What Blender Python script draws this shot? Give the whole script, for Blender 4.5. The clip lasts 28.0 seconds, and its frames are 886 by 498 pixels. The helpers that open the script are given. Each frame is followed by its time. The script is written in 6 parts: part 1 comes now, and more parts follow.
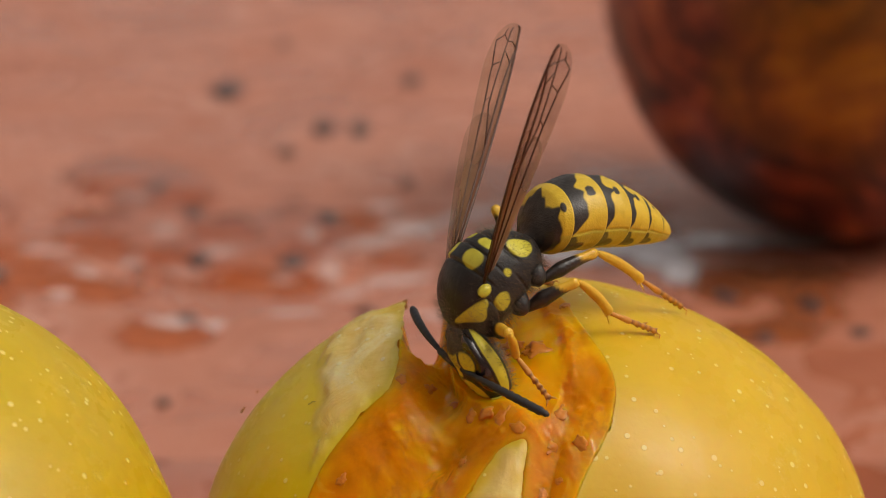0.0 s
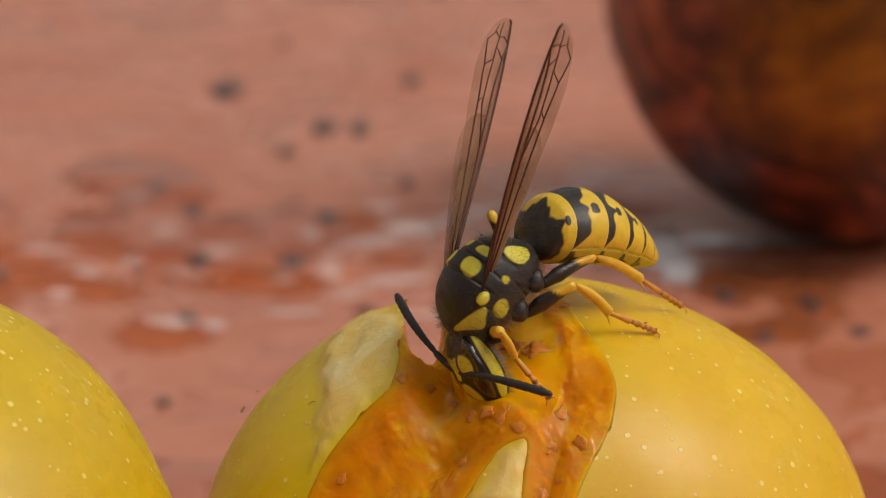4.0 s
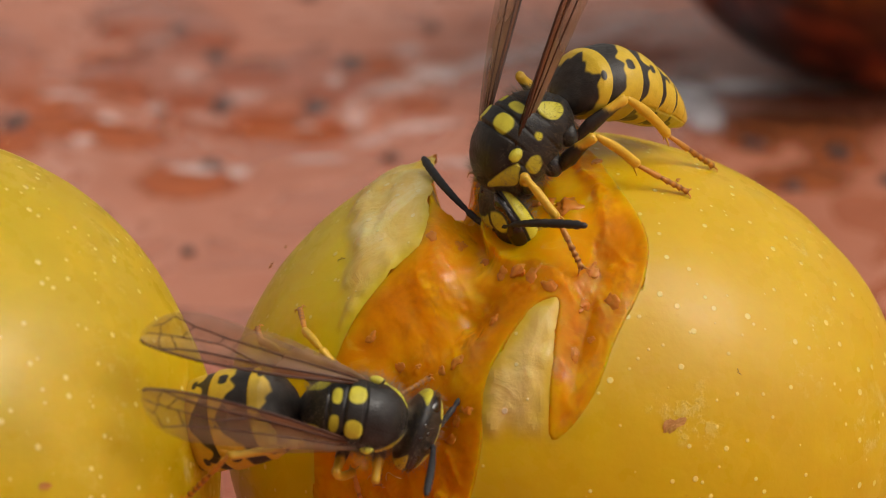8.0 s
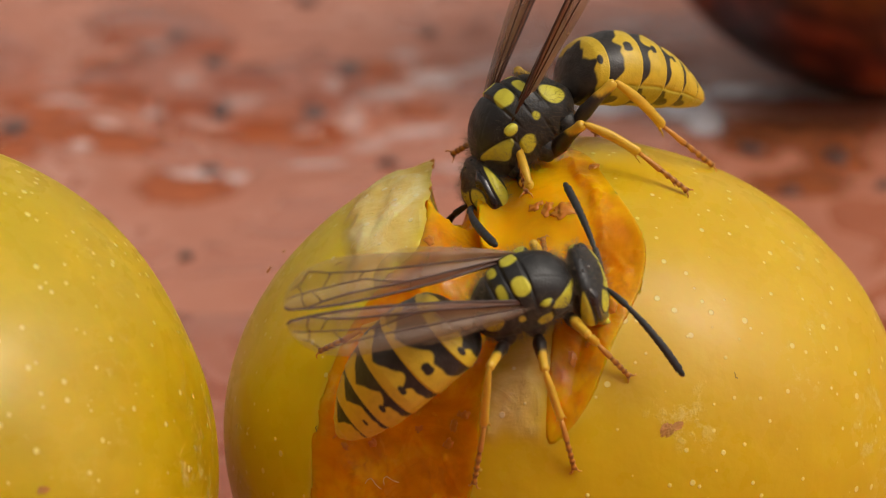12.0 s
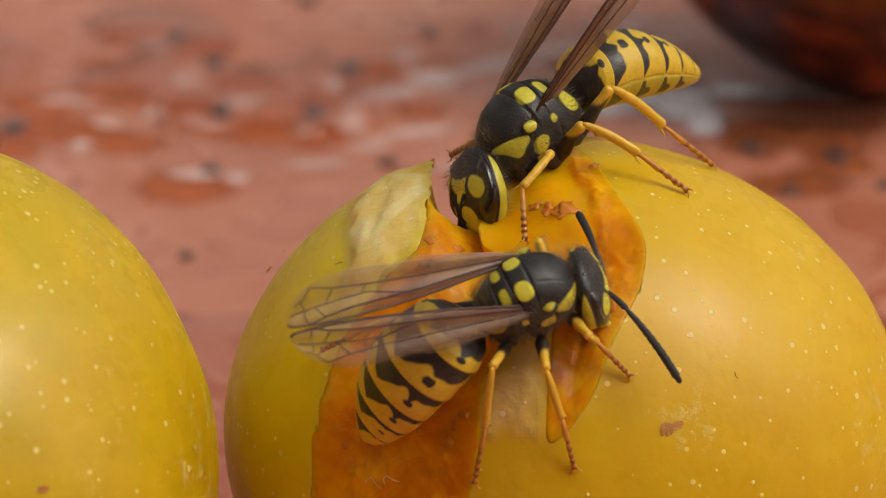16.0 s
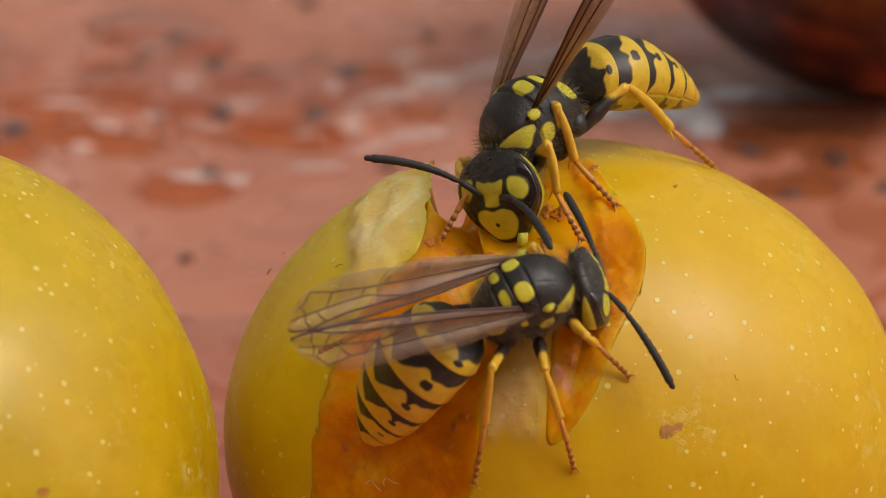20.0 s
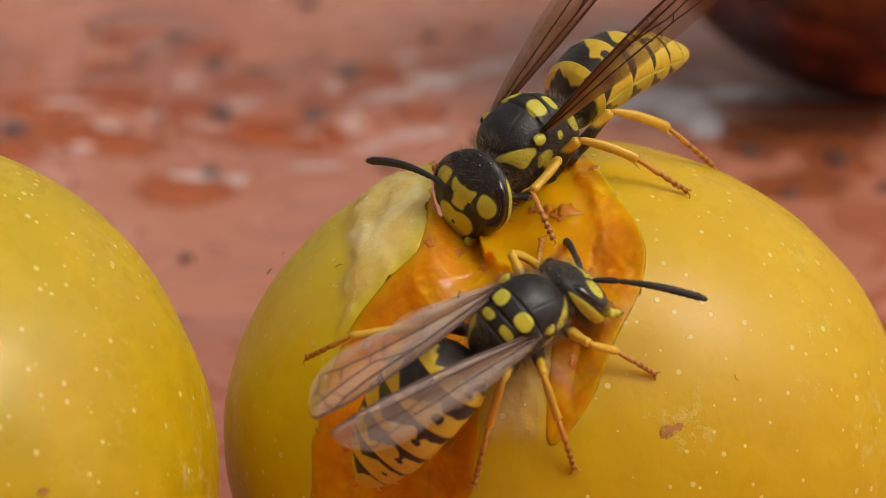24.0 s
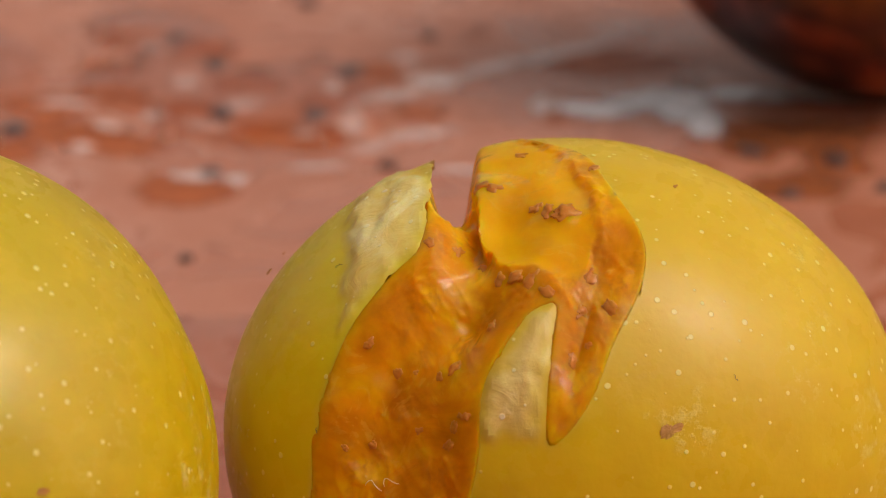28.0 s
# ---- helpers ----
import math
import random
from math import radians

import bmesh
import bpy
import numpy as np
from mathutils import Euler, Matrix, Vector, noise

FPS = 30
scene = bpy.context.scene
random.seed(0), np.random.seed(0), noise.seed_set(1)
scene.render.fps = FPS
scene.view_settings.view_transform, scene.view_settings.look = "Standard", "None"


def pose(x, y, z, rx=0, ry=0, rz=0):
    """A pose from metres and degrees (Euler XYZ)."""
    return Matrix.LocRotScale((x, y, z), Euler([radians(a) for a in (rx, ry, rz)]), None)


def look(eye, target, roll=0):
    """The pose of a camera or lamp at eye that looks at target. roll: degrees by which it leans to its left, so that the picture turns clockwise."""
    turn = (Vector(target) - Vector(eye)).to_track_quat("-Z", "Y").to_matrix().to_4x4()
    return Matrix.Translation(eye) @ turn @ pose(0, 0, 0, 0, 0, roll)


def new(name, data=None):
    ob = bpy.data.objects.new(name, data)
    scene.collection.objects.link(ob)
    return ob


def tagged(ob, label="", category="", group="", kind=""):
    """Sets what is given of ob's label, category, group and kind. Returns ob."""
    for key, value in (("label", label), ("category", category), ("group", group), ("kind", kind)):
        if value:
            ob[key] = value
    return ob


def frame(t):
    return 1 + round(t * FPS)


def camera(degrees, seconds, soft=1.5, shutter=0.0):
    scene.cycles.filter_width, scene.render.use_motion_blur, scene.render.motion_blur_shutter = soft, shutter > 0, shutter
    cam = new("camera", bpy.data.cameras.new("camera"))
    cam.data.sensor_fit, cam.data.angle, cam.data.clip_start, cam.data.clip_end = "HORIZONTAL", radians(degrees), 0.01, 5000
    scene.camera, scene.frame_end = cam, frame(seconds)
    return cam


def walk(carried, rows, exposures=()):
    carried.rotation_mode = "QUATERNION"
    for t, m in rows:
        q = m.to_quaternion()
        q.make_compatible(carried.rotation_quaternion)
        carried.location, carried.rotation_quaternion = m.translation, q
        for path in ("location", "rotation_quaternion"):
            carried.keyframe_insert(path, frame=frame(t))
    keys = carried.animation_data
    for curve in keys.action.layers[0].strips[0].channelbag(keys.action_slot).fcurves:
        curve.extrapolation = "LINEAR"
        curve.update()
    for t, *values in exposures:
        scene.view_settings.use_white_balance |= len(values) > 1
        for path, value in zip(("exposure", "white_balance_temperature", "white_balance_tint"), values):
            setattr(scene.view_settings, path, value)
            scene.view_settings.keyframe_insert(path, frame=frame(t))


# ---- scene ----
# ---- camera ----
cam = camera(13.9, 28.0, soft=1.0, shutter=0.3)
walk(cam, [(0, pose(-0.004457, -0.140909, 0.067405, 73.528, -0.000, -0.242)),
           (4.7, pose(-0.004485, -0.140784, 0.067393, 73.513, -0.000, -0.248)),
           (5.5, pose(-0.004647, -0.140198, 0.067567, 72.381, -0.000, -0.164)),
           (6, pose(-0.004870, -0.139850, 0.067832, 71.598, -0.000, -0.077)),
           (6.5, pose(-0.005080, -0.139322, 0.067971, 70.848, -0.000, 0.007)),
           (8, pose(-0.005037, -0.139118, 0.067899, 70.854, -0.000, 0.020)),
           (10, pose(-0.005004, -0.139224, 0.067936, 70.863, -0.000, 0.028)),
           (11, pose(-0.004987, -0.139369, 0.067953, 70.921, -0.000, 0.002)),
           (12, pose(-0.005016, -0.139392, 0.067919, 70.952, -0.000, -0.011)),
           (18, pose(-0.004991, -0.139405, 0.067869, 70.973, -0.000, 0.000)),
           (18.5, pose(-0.004991, -0.139406, 0.067870, 71.000, -0.000, -0.000)),
           (28, pose(-0.004991, -0.139406, 0.067870, 71.000, -0.000, -0.000))])
cam.data.dof.use_dof = True
cam.data.dof.focus_distance = 0.1425
cam.data.dof.aperture_fstop = 80.0

# ---- light: an overcast garden sky with a broad, soft sun ----
SUN_ELEVATION, SUN_TURN = 52.0, 112.0
world = bpy.data.worlds.new("overcast_sky")
scene.world = world
world.use_nodes = True
wn, wl = world.node_tree.nodes, world.node_tree.links
sky = wn.new("ShaderNodeTexSky")
sky.sky_type = "NISHITA"
sky.sun_disc = False
sky.sun_elevation, sky.sun_rotation = radians(SUN_ELEVATION), radians(SUN_TURN)
sky.air_density, sky.dust_density, sky.ozone_density = 1.0, 6.0, 1.0
cloud = wn.new("ShaderNodeHueSaturation")  # thin cloud greys the blue
cloud.inputs["Saturation"].default_value = 0.12
wl.new(sky.outputs[0], cloud.inputs["Color"])
warm = wn.new("ShaderNodeMix")
warm.data_type, warm.blend_type = "RGBA", "MULTIPLY"
warm.inputs[0].default_value, warm.inputs[7].default_value = 1.0, (1.0, 0.93, 0.86, 1)
wl.new(cloud.outputs[0], warm.inputs[6])
wn["Background"].inputs["Strength"].default_value = 0.113
wl.new(warm.outputs[2], wn["Background"].inputs["Color"])

sun = new("sun", bpy.data.lights.new("sun", "SUN"))
sun.data.energy, sun.data.angle, sun.data.color = 0.72, radians(28), (1.0, 0.93, 0.82)
sun_way = Vector((math.sin(radians(SUN_TURN)) * math.cos(radians(SUN_ELEVATION)),
                  math.cos(radians(SUN_TURN)) * math.cos(radians(SUN_ELEVATION)), math.sin(radians(SUN_ELEVATION))))
sun.matrix_world = look(sun_way * 2, (0, 0, 0))
scene.view_settings.exposure = 0.0

# ---- helpers for shapes: all shapes are given in millimetres ----
MM = 0.001


def P(x, y, z, rx=0, ry=0, rz=0):
    return pose(x * MM, y * MM, z * MM, rx, ry, rz)


def mesh_of(name, verts, faces, material, mask=None, smooth=True, lobe=None, flat_up=False):
    me = bpy.data.meshes.new(name)
    me.from_pydata((np.asarray(verts, float) * MM).tolist(), [], [tuple(int(i) for i in f) for f in faces])
    if mask is not None:
        layer = me.attributes.new("mark", "FLOAT", "POINT")
        layer.data.foreach_set("value", np.asarray(mask, np.float32))
    if lobe is not None:
        layer = me.attributes.new("lobe", "FLOAT", "POINT")
        layer.data.foreach_set("value", np.asarray(lobe, np.float32))
    bm = bmesh.new()
    bm.from_mesh(me)
    bmesh.ops.recalc_face_normals(bm, faces=bm.faces)
    if flat_up and sum(f.normal.z for f in bm.faces) < 0:
        bmesh.ops.reverse_faces(bm, faces=bm.faces)
    bm.to_mesh(me)
    bm.free()
    me.materials.append(material)
    if smooth:
        me.shade_smooth()
    me.update()
    return me


def part(name, me, parent, label="", at=None):
    ob = new(name, me)
    ob.parent = parent
    if at is not None:
        ob.matrix_basis = at
    return tagged(ob, label=label)


def thing(name, label, category, at=None, group=""):
    ob = new(name)
    ob.empty_display_size = 0.002
    if at is not None:
        ob.matrix_basis = at
    return tagged(ob, label=label, category=category, group=group)


def grid_faces(n, m, wrap=True, keep=None):
    faces = []
    for i in range(n - 1):
        for j in range(m if wrap else m - 1):
            k = (j + 1) % m
            if keep is None or keep[i, j]:
                faces.append((i * m + j, i * m + k, (i + 1) * m + k, (i + 1) * m + j))
    return faces


def join(*pieces):
    """Joins (verts, faces) pairs into one."""
    verts, faces, start = [], [], 0
    for v, f in pieces:
        v = np.asarray(v, float)
        verts.append(v)
        faces += [tuple(i + start for i in face) for face in f]
        start += len(v)
    return np.concatenate(verts), faces


def blob(centre, radii, n=18, m=26, power=1.0):
    th = np.linspace(0.02, math.pi - 0.02, n)
    ph = np.arange(m) * 2 * math.pi / m
    a, b = np.meshgrid(th, ph, indexing="ij")
    v = np.stack([np.cos(a), np.sin(a) * np.cos(b), np.sin(a) * np.sin(b)], -1).reshape(-1, 3)
    v = np.sign(v) * np.abs(v) ** power
    f = grid_faces(n, m)
    f += [tuple(range(m))[::-1], tuple((n - 1) * m + j for j in range(m))]
    return v * np.array(radii) + np.array(centre), f


def tube(points, radii, m=10, flat=1.0):
    """A tapered tube along the points."""
    pts = np.asarray(points, float)
    verts = []
    for i, p in enumerate(pts):
        d = pts[min(i + 1, len(pts) - 1)] - pts[max(i - 1, 0)]
        d = d / (np.linalg.norm(d) + 1e-9)
        side = np.cross(d, (0.03, 0.05, 1.0)) if abs(d[2]) < 0.9 else np.cross(d, (1.0, 0.05, 0.03))
        side /= np.linalg.norm(side)
        up = np.cross(side, d)
        for j in range(m):
            w = 2 * math.pi * j / m
            verts.append(p + radii[i] * (math.cos(w) * side * flat + math.sin(w) * up))
    n = len(pts)
    f = grid_faces(n, m)
    f += [tuple(range(m)), tuple((n - 1) * m + j for j in range(m))[::-1]]
    return np.array(verts), f


def waves(v, scale, seed=0.0, octaves=3):
    """Fractal noise, about -1 to 1, at each point."""
    return np.array([noise.fractal(Vector((p[0] * scale + seed, p[1] * scale - seed, p[2] * scale + 2 * seed)), 0.8, 2.1, octaves) for p in v])


def inside(u, v, poly):
    """Which points lie in the outline, how far they are from its edge, and the way to it."""
    hit = np.zeros(len(u), bool)
    gap = np.full(len(u), 1e9)
    to = np.zeros((len(u), 2))
    for (x0, y0), (x1, y1) in zip(poly, poly[1:] + poly[:1]):
        crosses = (y0 > v) != (y1 > v)
        hit ^= crosses & (u < (x1 - x0) * (v - y0) / (y1 - y0 + 1e-12) + x0)
        dx, dy = x1 - x0, y1 - y0
        k = np.clip(((u - x0) * dx + (v - y0) * dy) / (dx * dx + dy * dy), 0, 1)
        ex, ey = x0 + k * dx - u, y0 + k * dy - v
        d = np.hypot(ex, ey)
        to[d < gap] = np.stack([ex, ey], -1)[d < gap]
        gap = np.minimum(gap, d)
    return hit, gap, to


def rounded(poly, times=3):
    """Cuts the corners of an outline until it is smooth."""
    for _ in range(times):
        out = []
        for (x0, y0), (x1, y1) in zip(poly, poly[1:] + poly[:1]):
            out += [(x0 * 0.78 + x1 * 0.22, y0 * 0.78 + y1 * 0.22), (x0 * 0.22 + x1 * 0.78, y0 * 0.22 + y1 * 0.78)]
        poly = out
    return poly


def step(a, b, x):
    k = np.clip((x - a) / (b - a), 0, 1)
    return k * k * (3 - 2 * k)


# ---- materials ----
class Paint:
    """A node material under construction."""

    def __init__(self, name):
        self.m = bpy.data.materials.new(name)
        self.m.use_nodes = True
        self.n, self.l = self.m.node_tree.nodes, self.m.node_tree.links
        self.b = self.n["Principled BSDF"]
        self.place = self.n.new("ShaderNodeTexCoord").outputs["Object"]

    def set(self, **values):
        for key, value in values.items():
            self.b.inputs[key.replace("_", " ")].default_value = value
        return self

    def noise(self, scale, detail=4, rough=0.55, warp=0.0):
        t = self.n.new("ShaderNodeTexNoise")
        t.inputs["Scale"].default_value, t.inputs["Detail"].default_value = scale, detail
        t.inputs["Roughness"].default_value, t.inputs["Distortion"].default_value = rough, warp
        self.l.new(self.place, t.inputs["Vector"])
        return t.outputs["Fac"]

    def cells(self, scale, feature="F1"):
        t = self.n.new("ShaderNodeTexVoronoi")
        t.feature = feature
        t.inputs["Scale"].default_value = scale
        self.l.new(self.place, t.inputs["Vector"])
        return t

    def ramp(self, fac, *stops):
        r = self.n.new("ShaderNodeValToRGB")
        e = r.color_ramp.elements
        while len(e) < len(stops):
            e.new(0.5)
        for el, (pos, col) in zip(e, stops):
            el.position = pos
            el.color = (*col, 1) if len(col) == 3 else col
        self.l.new(fac, r.inputs["Fac"])
        return r.outputs["Color"]

    def grey(self, fac, a, b, va=0.0, vb=1.0):
        r = self.n.new("ShaderNodeMapRange")
        for key, value in (("From Min", a), ("From Max", b), ("To Min", va), ("To Max", vb)):
            r.inputs[key].default_value = value
        r.interpolation_type = "SMOOTHSTEP"
        self.l.new(fac, r.inputs["Value"])
        return r.outputs["Result"]

    def sums(self, op, a, b):
        r = self.n.new("ShaderNodeMath")
        r.operation = op
        for i, x in enumerate((a, b)):
            if isinstance(x, (int, float)):
                r.inputs[i].default_value = x
            else:
                self.l.new(x, r.inputs[i])
        return r.outputs[0]

    def mix(self, fac, a, b, blend="MIX"):
        r = self.n.new("ShaderNodeMix")
        r.data_type, r.blend_type = "RGBA", blend
        for key, x in ((0, fac), (6, a), (7, b)):
            if isinstance(x, (tuple, float, int)):
                r.inputs[key].default_value = x if key == 0 else (*x, 1)
            else:
                self.l.new(x, r.inputs[key])
        return r.outputs[2]

    def mark(self, name="mark"):
        a = self.n.new("ShaderNodeAttribute")
        a.attribute_name = name
        return a.outputs["Fac"]

    def axis(self, which):
        s = self.n.new("ShaderNodeSeparateXYZ")
        self.l.new(self.place, s.inputs[0])
        return s.outputs[which]

    def to(self, socket, key):
        self.l.new(socket, self.b.inputs[key])
        return self

    def bump(self, fac, depth, strength=1.0):
        """Relief of that many millimetres."""
        k = self.n.new("ShaderNodeBump")
        k.inputs["Strength"].default_value = strength
        k.inputs["Distance"].default_value = depth * MM
        self.l.new(fac, k.inputs["Height"])
        old = self.b.inputs["Normal"]
        if old.is_linked:
            self.l.new(old.links[0].from_socket, k.inputs["Normal"])
        self.l.new(k.outputs[0], old)
        return self


def skin_material(name, warm, green, ripe):
    """ripe: from where to where along the fruit the green turns to yellow, in metres."""
    p = Paint(name)
    turn = p.sums("ADD", p.grey(p.axis(0), ripe[0], ripe[1], -0.35, 0.35), p.noise(75, 4, 0.6))
    base = p.ramp(turn, (0.22, green), (0.55, tuple((a + b) / 2 for a, b in zip(green, warm))), (0.80, warm))
    base = p.mix(p.grey(p.noise(420, 5), 0.40, 0.7, 0.0, 0.35), base, (0.74, 0.48, 0.002))
    base = p.mix(p.grey(p.noise(150, 4, 0.65), 0.52, 0.72, 0.0, 0.30), base, (0.60, 0.30, 0.002))
    # pale pores, each of its own size
    def pore(scale, least, most):
        c = p.cells(scale)
        own = p.n.new("ShaderNodeSeparateColor")
        p.l.new(c.outputs["Color"], own.inputs[0])
        return p.grey(p.sums("SUBTRACT", c.outputs["Distance"], p.sums("MULTIPLY", own.outputs[0], most - least)), least, 0.45 * least)

    pores = p.sums("MAXIMUM", p.sums("MULTIPLY", pore(1500, 0.10, 0.22), 0.8), pore(560, 0.04, 0.085))
    base = p.mix(p.sums("MULTIPLY", pores, 0.8), base, (0.93, 0.80, 0.30))
    # faint rusty freckles
    rust = p.grey(p.noise(230, 6, 0.7), 0.70, 0.76, 0.0, 0.7)
    base = p.mix(rust, base, (0.36, 0.15, 0.03))
    # waxy scuffs
    scuff = p.sums("MULTIPLY", p.grey(p.noise(900, 8, 0.75), 0.52, 0.66), p.grey(p.noise(95, 3), 0.56, 0.68, 0.0, 0.55))
    base = p.mix(scuff, base, (0.86, 0.70, 0.22))
    loose = p.mark()
    pale = p.ramp(p.noise(300, 6, 0.65, 1.2), (0.3, (0.78, 0.50, 0.07)), (0.5, (0.86, 0.66, 0.20)), (0.68, (0.95, 0.84, 0.46)))
    pale = p.mix(p.grey(p.axis(0), -0.004, -0.003), pale, p.ramp(p.noise(420, 6, 0.65, 1.0), (0.32, (0.66, 0.40, 0.06)), (0.66, (0.86, 0.66, 0.26))))
    pale = p.mix(p.sums("MULTIPLY", pores, 0.7), pale, (0.93, 0.86, 0.6))
    base = p.mix(loose, base, pale)
    p.to(base, "Base Color")
    p.set(Subsurface_Weight=0.35, Subsurface_Scale=0.0009, Subsurface_Radius=(1.0, 0.55, 0.06), Specular_IOR_Level=0.35, Coat_Weight=0.28, Coat_IOR=1.46)
    p.to(p.grey(p.noise(500, 4), 0.3, 0.7, 0.22, 0.36), "Coat Roughness")
    p.to(p.grey(p.noise(700, 5), 0.3, 0.7, 0.38, 0.54), "Roughness")
    p.bump(p.noise(2600, 3), 0.014).bump(p.noise(260, 3), 0.12).bump(pores, 0.02).bump(scuff, 0.03)
    p.bump(p.sums("MULTIPLY", p.noise(620, 5, 0.6, 1.5), loose), 0.11)
    return p.m


SKIN = skin_material("yellow_plum_skin", (0.67, 0.415, 0.0003), (0.73, 0.565, 0.0003), (-0.012, -0.002))
SKIN_GREEN = skin_material("yellow_green_plum_skin", (0.545, 0.362, 0.0003), (0.555, 0.412, 0.0003), (-0.002, 0.012))


def flesh_material():
    p = Paint("wet_plum_flesh")
    base = p.ramp(p.noise(300, 7, 0.62, 0.8), (0.32, (0.54, 0.17, 0.0005)), (0.48, (0.74, 0.29, 0.0006)), (0.66, (0.86, 0.46, 0.0008)))
    base = p.mix(p.grey(p.cells(1300).outputs["Distance"], 0.30, 0.75, 0.0, 0.25), base, (0.54, 0.15, 0.001))
    base = p.mix(p.mark("lobe"), base, p.ramp(p.noise(260, 5, 0.6), (0.3, (0.76, 0.33, 0.0006)), (0.55, (0.84, 0.415, 0.001)), (0.75, (0.89, 0.50, 0.002))))
    # pale threads of pulp and half-dried, brownish folds
    thread = p.sums("MULTIPLY", p.grey(p.noise(700, 6, 0.6, 2.5), 0.53, 0.60), p.grey(p.noise(170, 3), 0.46, 0.60, 0.0, 0.30))
    base = p.mix(thread, base, (0.86, 0.50, 0.07))
    dried = p.ramp(p.noise(1100, 6, 0.65), (0.3, (0.40, 0.11, 0.006)), (0.5, (0.54, 0.19, 0.015)), (0.72, (0.72, 0.36, 0.06)))
    base = p.mix(p.sums("MULTIPLY", p.mark(), p.grey(p.noise(700, 6, 0.68, 0.8), 0.42, 0.64, 0.0, 0.62)), base, dried)
    p.to(base, "Base Color")
    p.set(Subsurface_Weight=1.0, Subsurface_Scale=0.0012, Subsurface_Radius=(1.0, 0.42, 0.03), Specular_IOR_Level=0.08, Roughness=0.45, Coat_IOR=1.44)
    # juice lies in some places and gives small sharp glints
    wet = p.grey(p.noise(330, 4, 0.6, 0.6), 0.49, 0.60, 0.04, 1.0)
    p.to(wet, "Coat Weight")
    p.to(p.grey(p.noise(500, 3), 0.4, 0.65, 0.02, 0.05), "Coat Roughness")
    folds = p.n.new("ShaderNodeBump")
    folds.inputs["Distance"].default_value = 0.90 * MM
    p.l.new(p.noise(430, 2, 0.45, 1.2), folds.inputs["Height"])
    p.l.new(folds.outputs[0], p.b.inputs["Coat Normal"])
    return p.m


FLESH = flesh_material()


def brown_material(name, a, b, rough=0.55):
    p = Paint(name)
    p.to(p.ramp(p.noise(900, 5), (0.3, a), (0.7, b)), "Base Color")
    p.set(Roughness=rough, Subsurface_Weight=0.4, Subsurface_Scale=0.0005)
    p.bump(p.noise(1600, 5), 0.06)
    return p.m


SCAB = brown_material("dried_brown_scab", (0.44, 0.15, 0.025), (0.70, 0.34, 0.07))


def crumb_material():
    """Chewed flesh: brownish, soft and half translucent."""
    p = Paint("oxidised_flesh")
    p.to(p.ramp(p.noise(900, 5), (0.3, (0.50, 0.14, 0.008)), (0.7, (0.70, 0.28, 0.03))), "Base Color")
    p.set(Roughness=0.3, Specular_IOR_Level=0.35, Subsurface_Weight=0.25, Subsurface_Scale=0.0003)
    p.bump(p.noise(1500, 4), 0.05)
    return p.m


CRUMB = crumb_material()


def rotten_material():
    p = Paint("rotten_plum_skin")
    base = p.ramp(p.noise(150, 7, 0.72, 0.9), (0.40, (0.022, 0.008, 0.010)), (0.48, (0.08, 0.018, 0.014)), (0.54, (0.23, 0.050, 0.024)), (0.64, (0.42, 0.13, 0.045)))
    base = p.mix(p.grey(p.noise(60, 4, 0.6), 0.52, 0.64, 0.0, 0.6), base, (0.018, 0.007, 0.010))
    amber = p.ramp(p.noise(110, 6, 0.68, 0.6), (0.36, (0.05, 0.014, 0.006)), (0.5, (0.24, 0.08, 0.005)), (0.66, (0.50, 0.21, 0.008)))
    p.to(p.mix(p.mark(), base, amber), "Base Color")
    p.set(Roughness=0.34, Subsurface_Weight=0.1, Subsurface_Scale=0.001)
    p.bump(p.noise(260, 5), 0.35)
    return p.m


ROTTEN = rotten_material()


def terracotta_material():
    p = Paint("wet_terracotta")
    dry = p.ramp(p.noise(60, 6, 0.6), (0.32, (0.445, 0.155, 0.088)), (0.5, (0.515, 0.195, 0.118)), (0.70, (0.575, 0.24, 0.155)))
    # soaked patches, ringed by pale lines that paint sky reflected at the water's edge
    field = p.noise(78, 4, 0.55, 1.6)
    soaked = p.grey(field, 0.50, 0.56)
    line = p.sums("MULTIPLY", p.grey(field, 0.455, 0.49), p.grey(field, 0.535, 0.50))
    base = p.mix(p.sums("MULTIPLY", soaked, 0.42), dry, p.ramp(p.noise(140, 5), (0.3, (0.36, 0.09, 0.036)), (0.7, (0.54, 0.165, 0.075))))
    base = p.mix(p.sums("MULTIPLY", line, p.grey(p.noise(33, 3), 0.42, 0.6, 0.0, 0.3)), base, (0.76, 0.46, 0.37))
    base = p.mix(p.grey(p.noise(600, 6, 0.7), 0.55, 0.75, 0.0, 0.3), base, (0.28, 0.08, 0.05))
    base = p.mix(p.grey(p.noise(150, 3), 0.68, 0.75, 0.0, 0.7), base, (0.10, 0.035, 0.03))
    p.to(base, "Base Color")
    p.to(p.grey(soaked, 0.0, 1.0, 0.42, 0.12), "Roughness")
    p.bump(p.noise(300, 5), 0.25)
    return p.m


TERRACOTTA = terracotta_material()


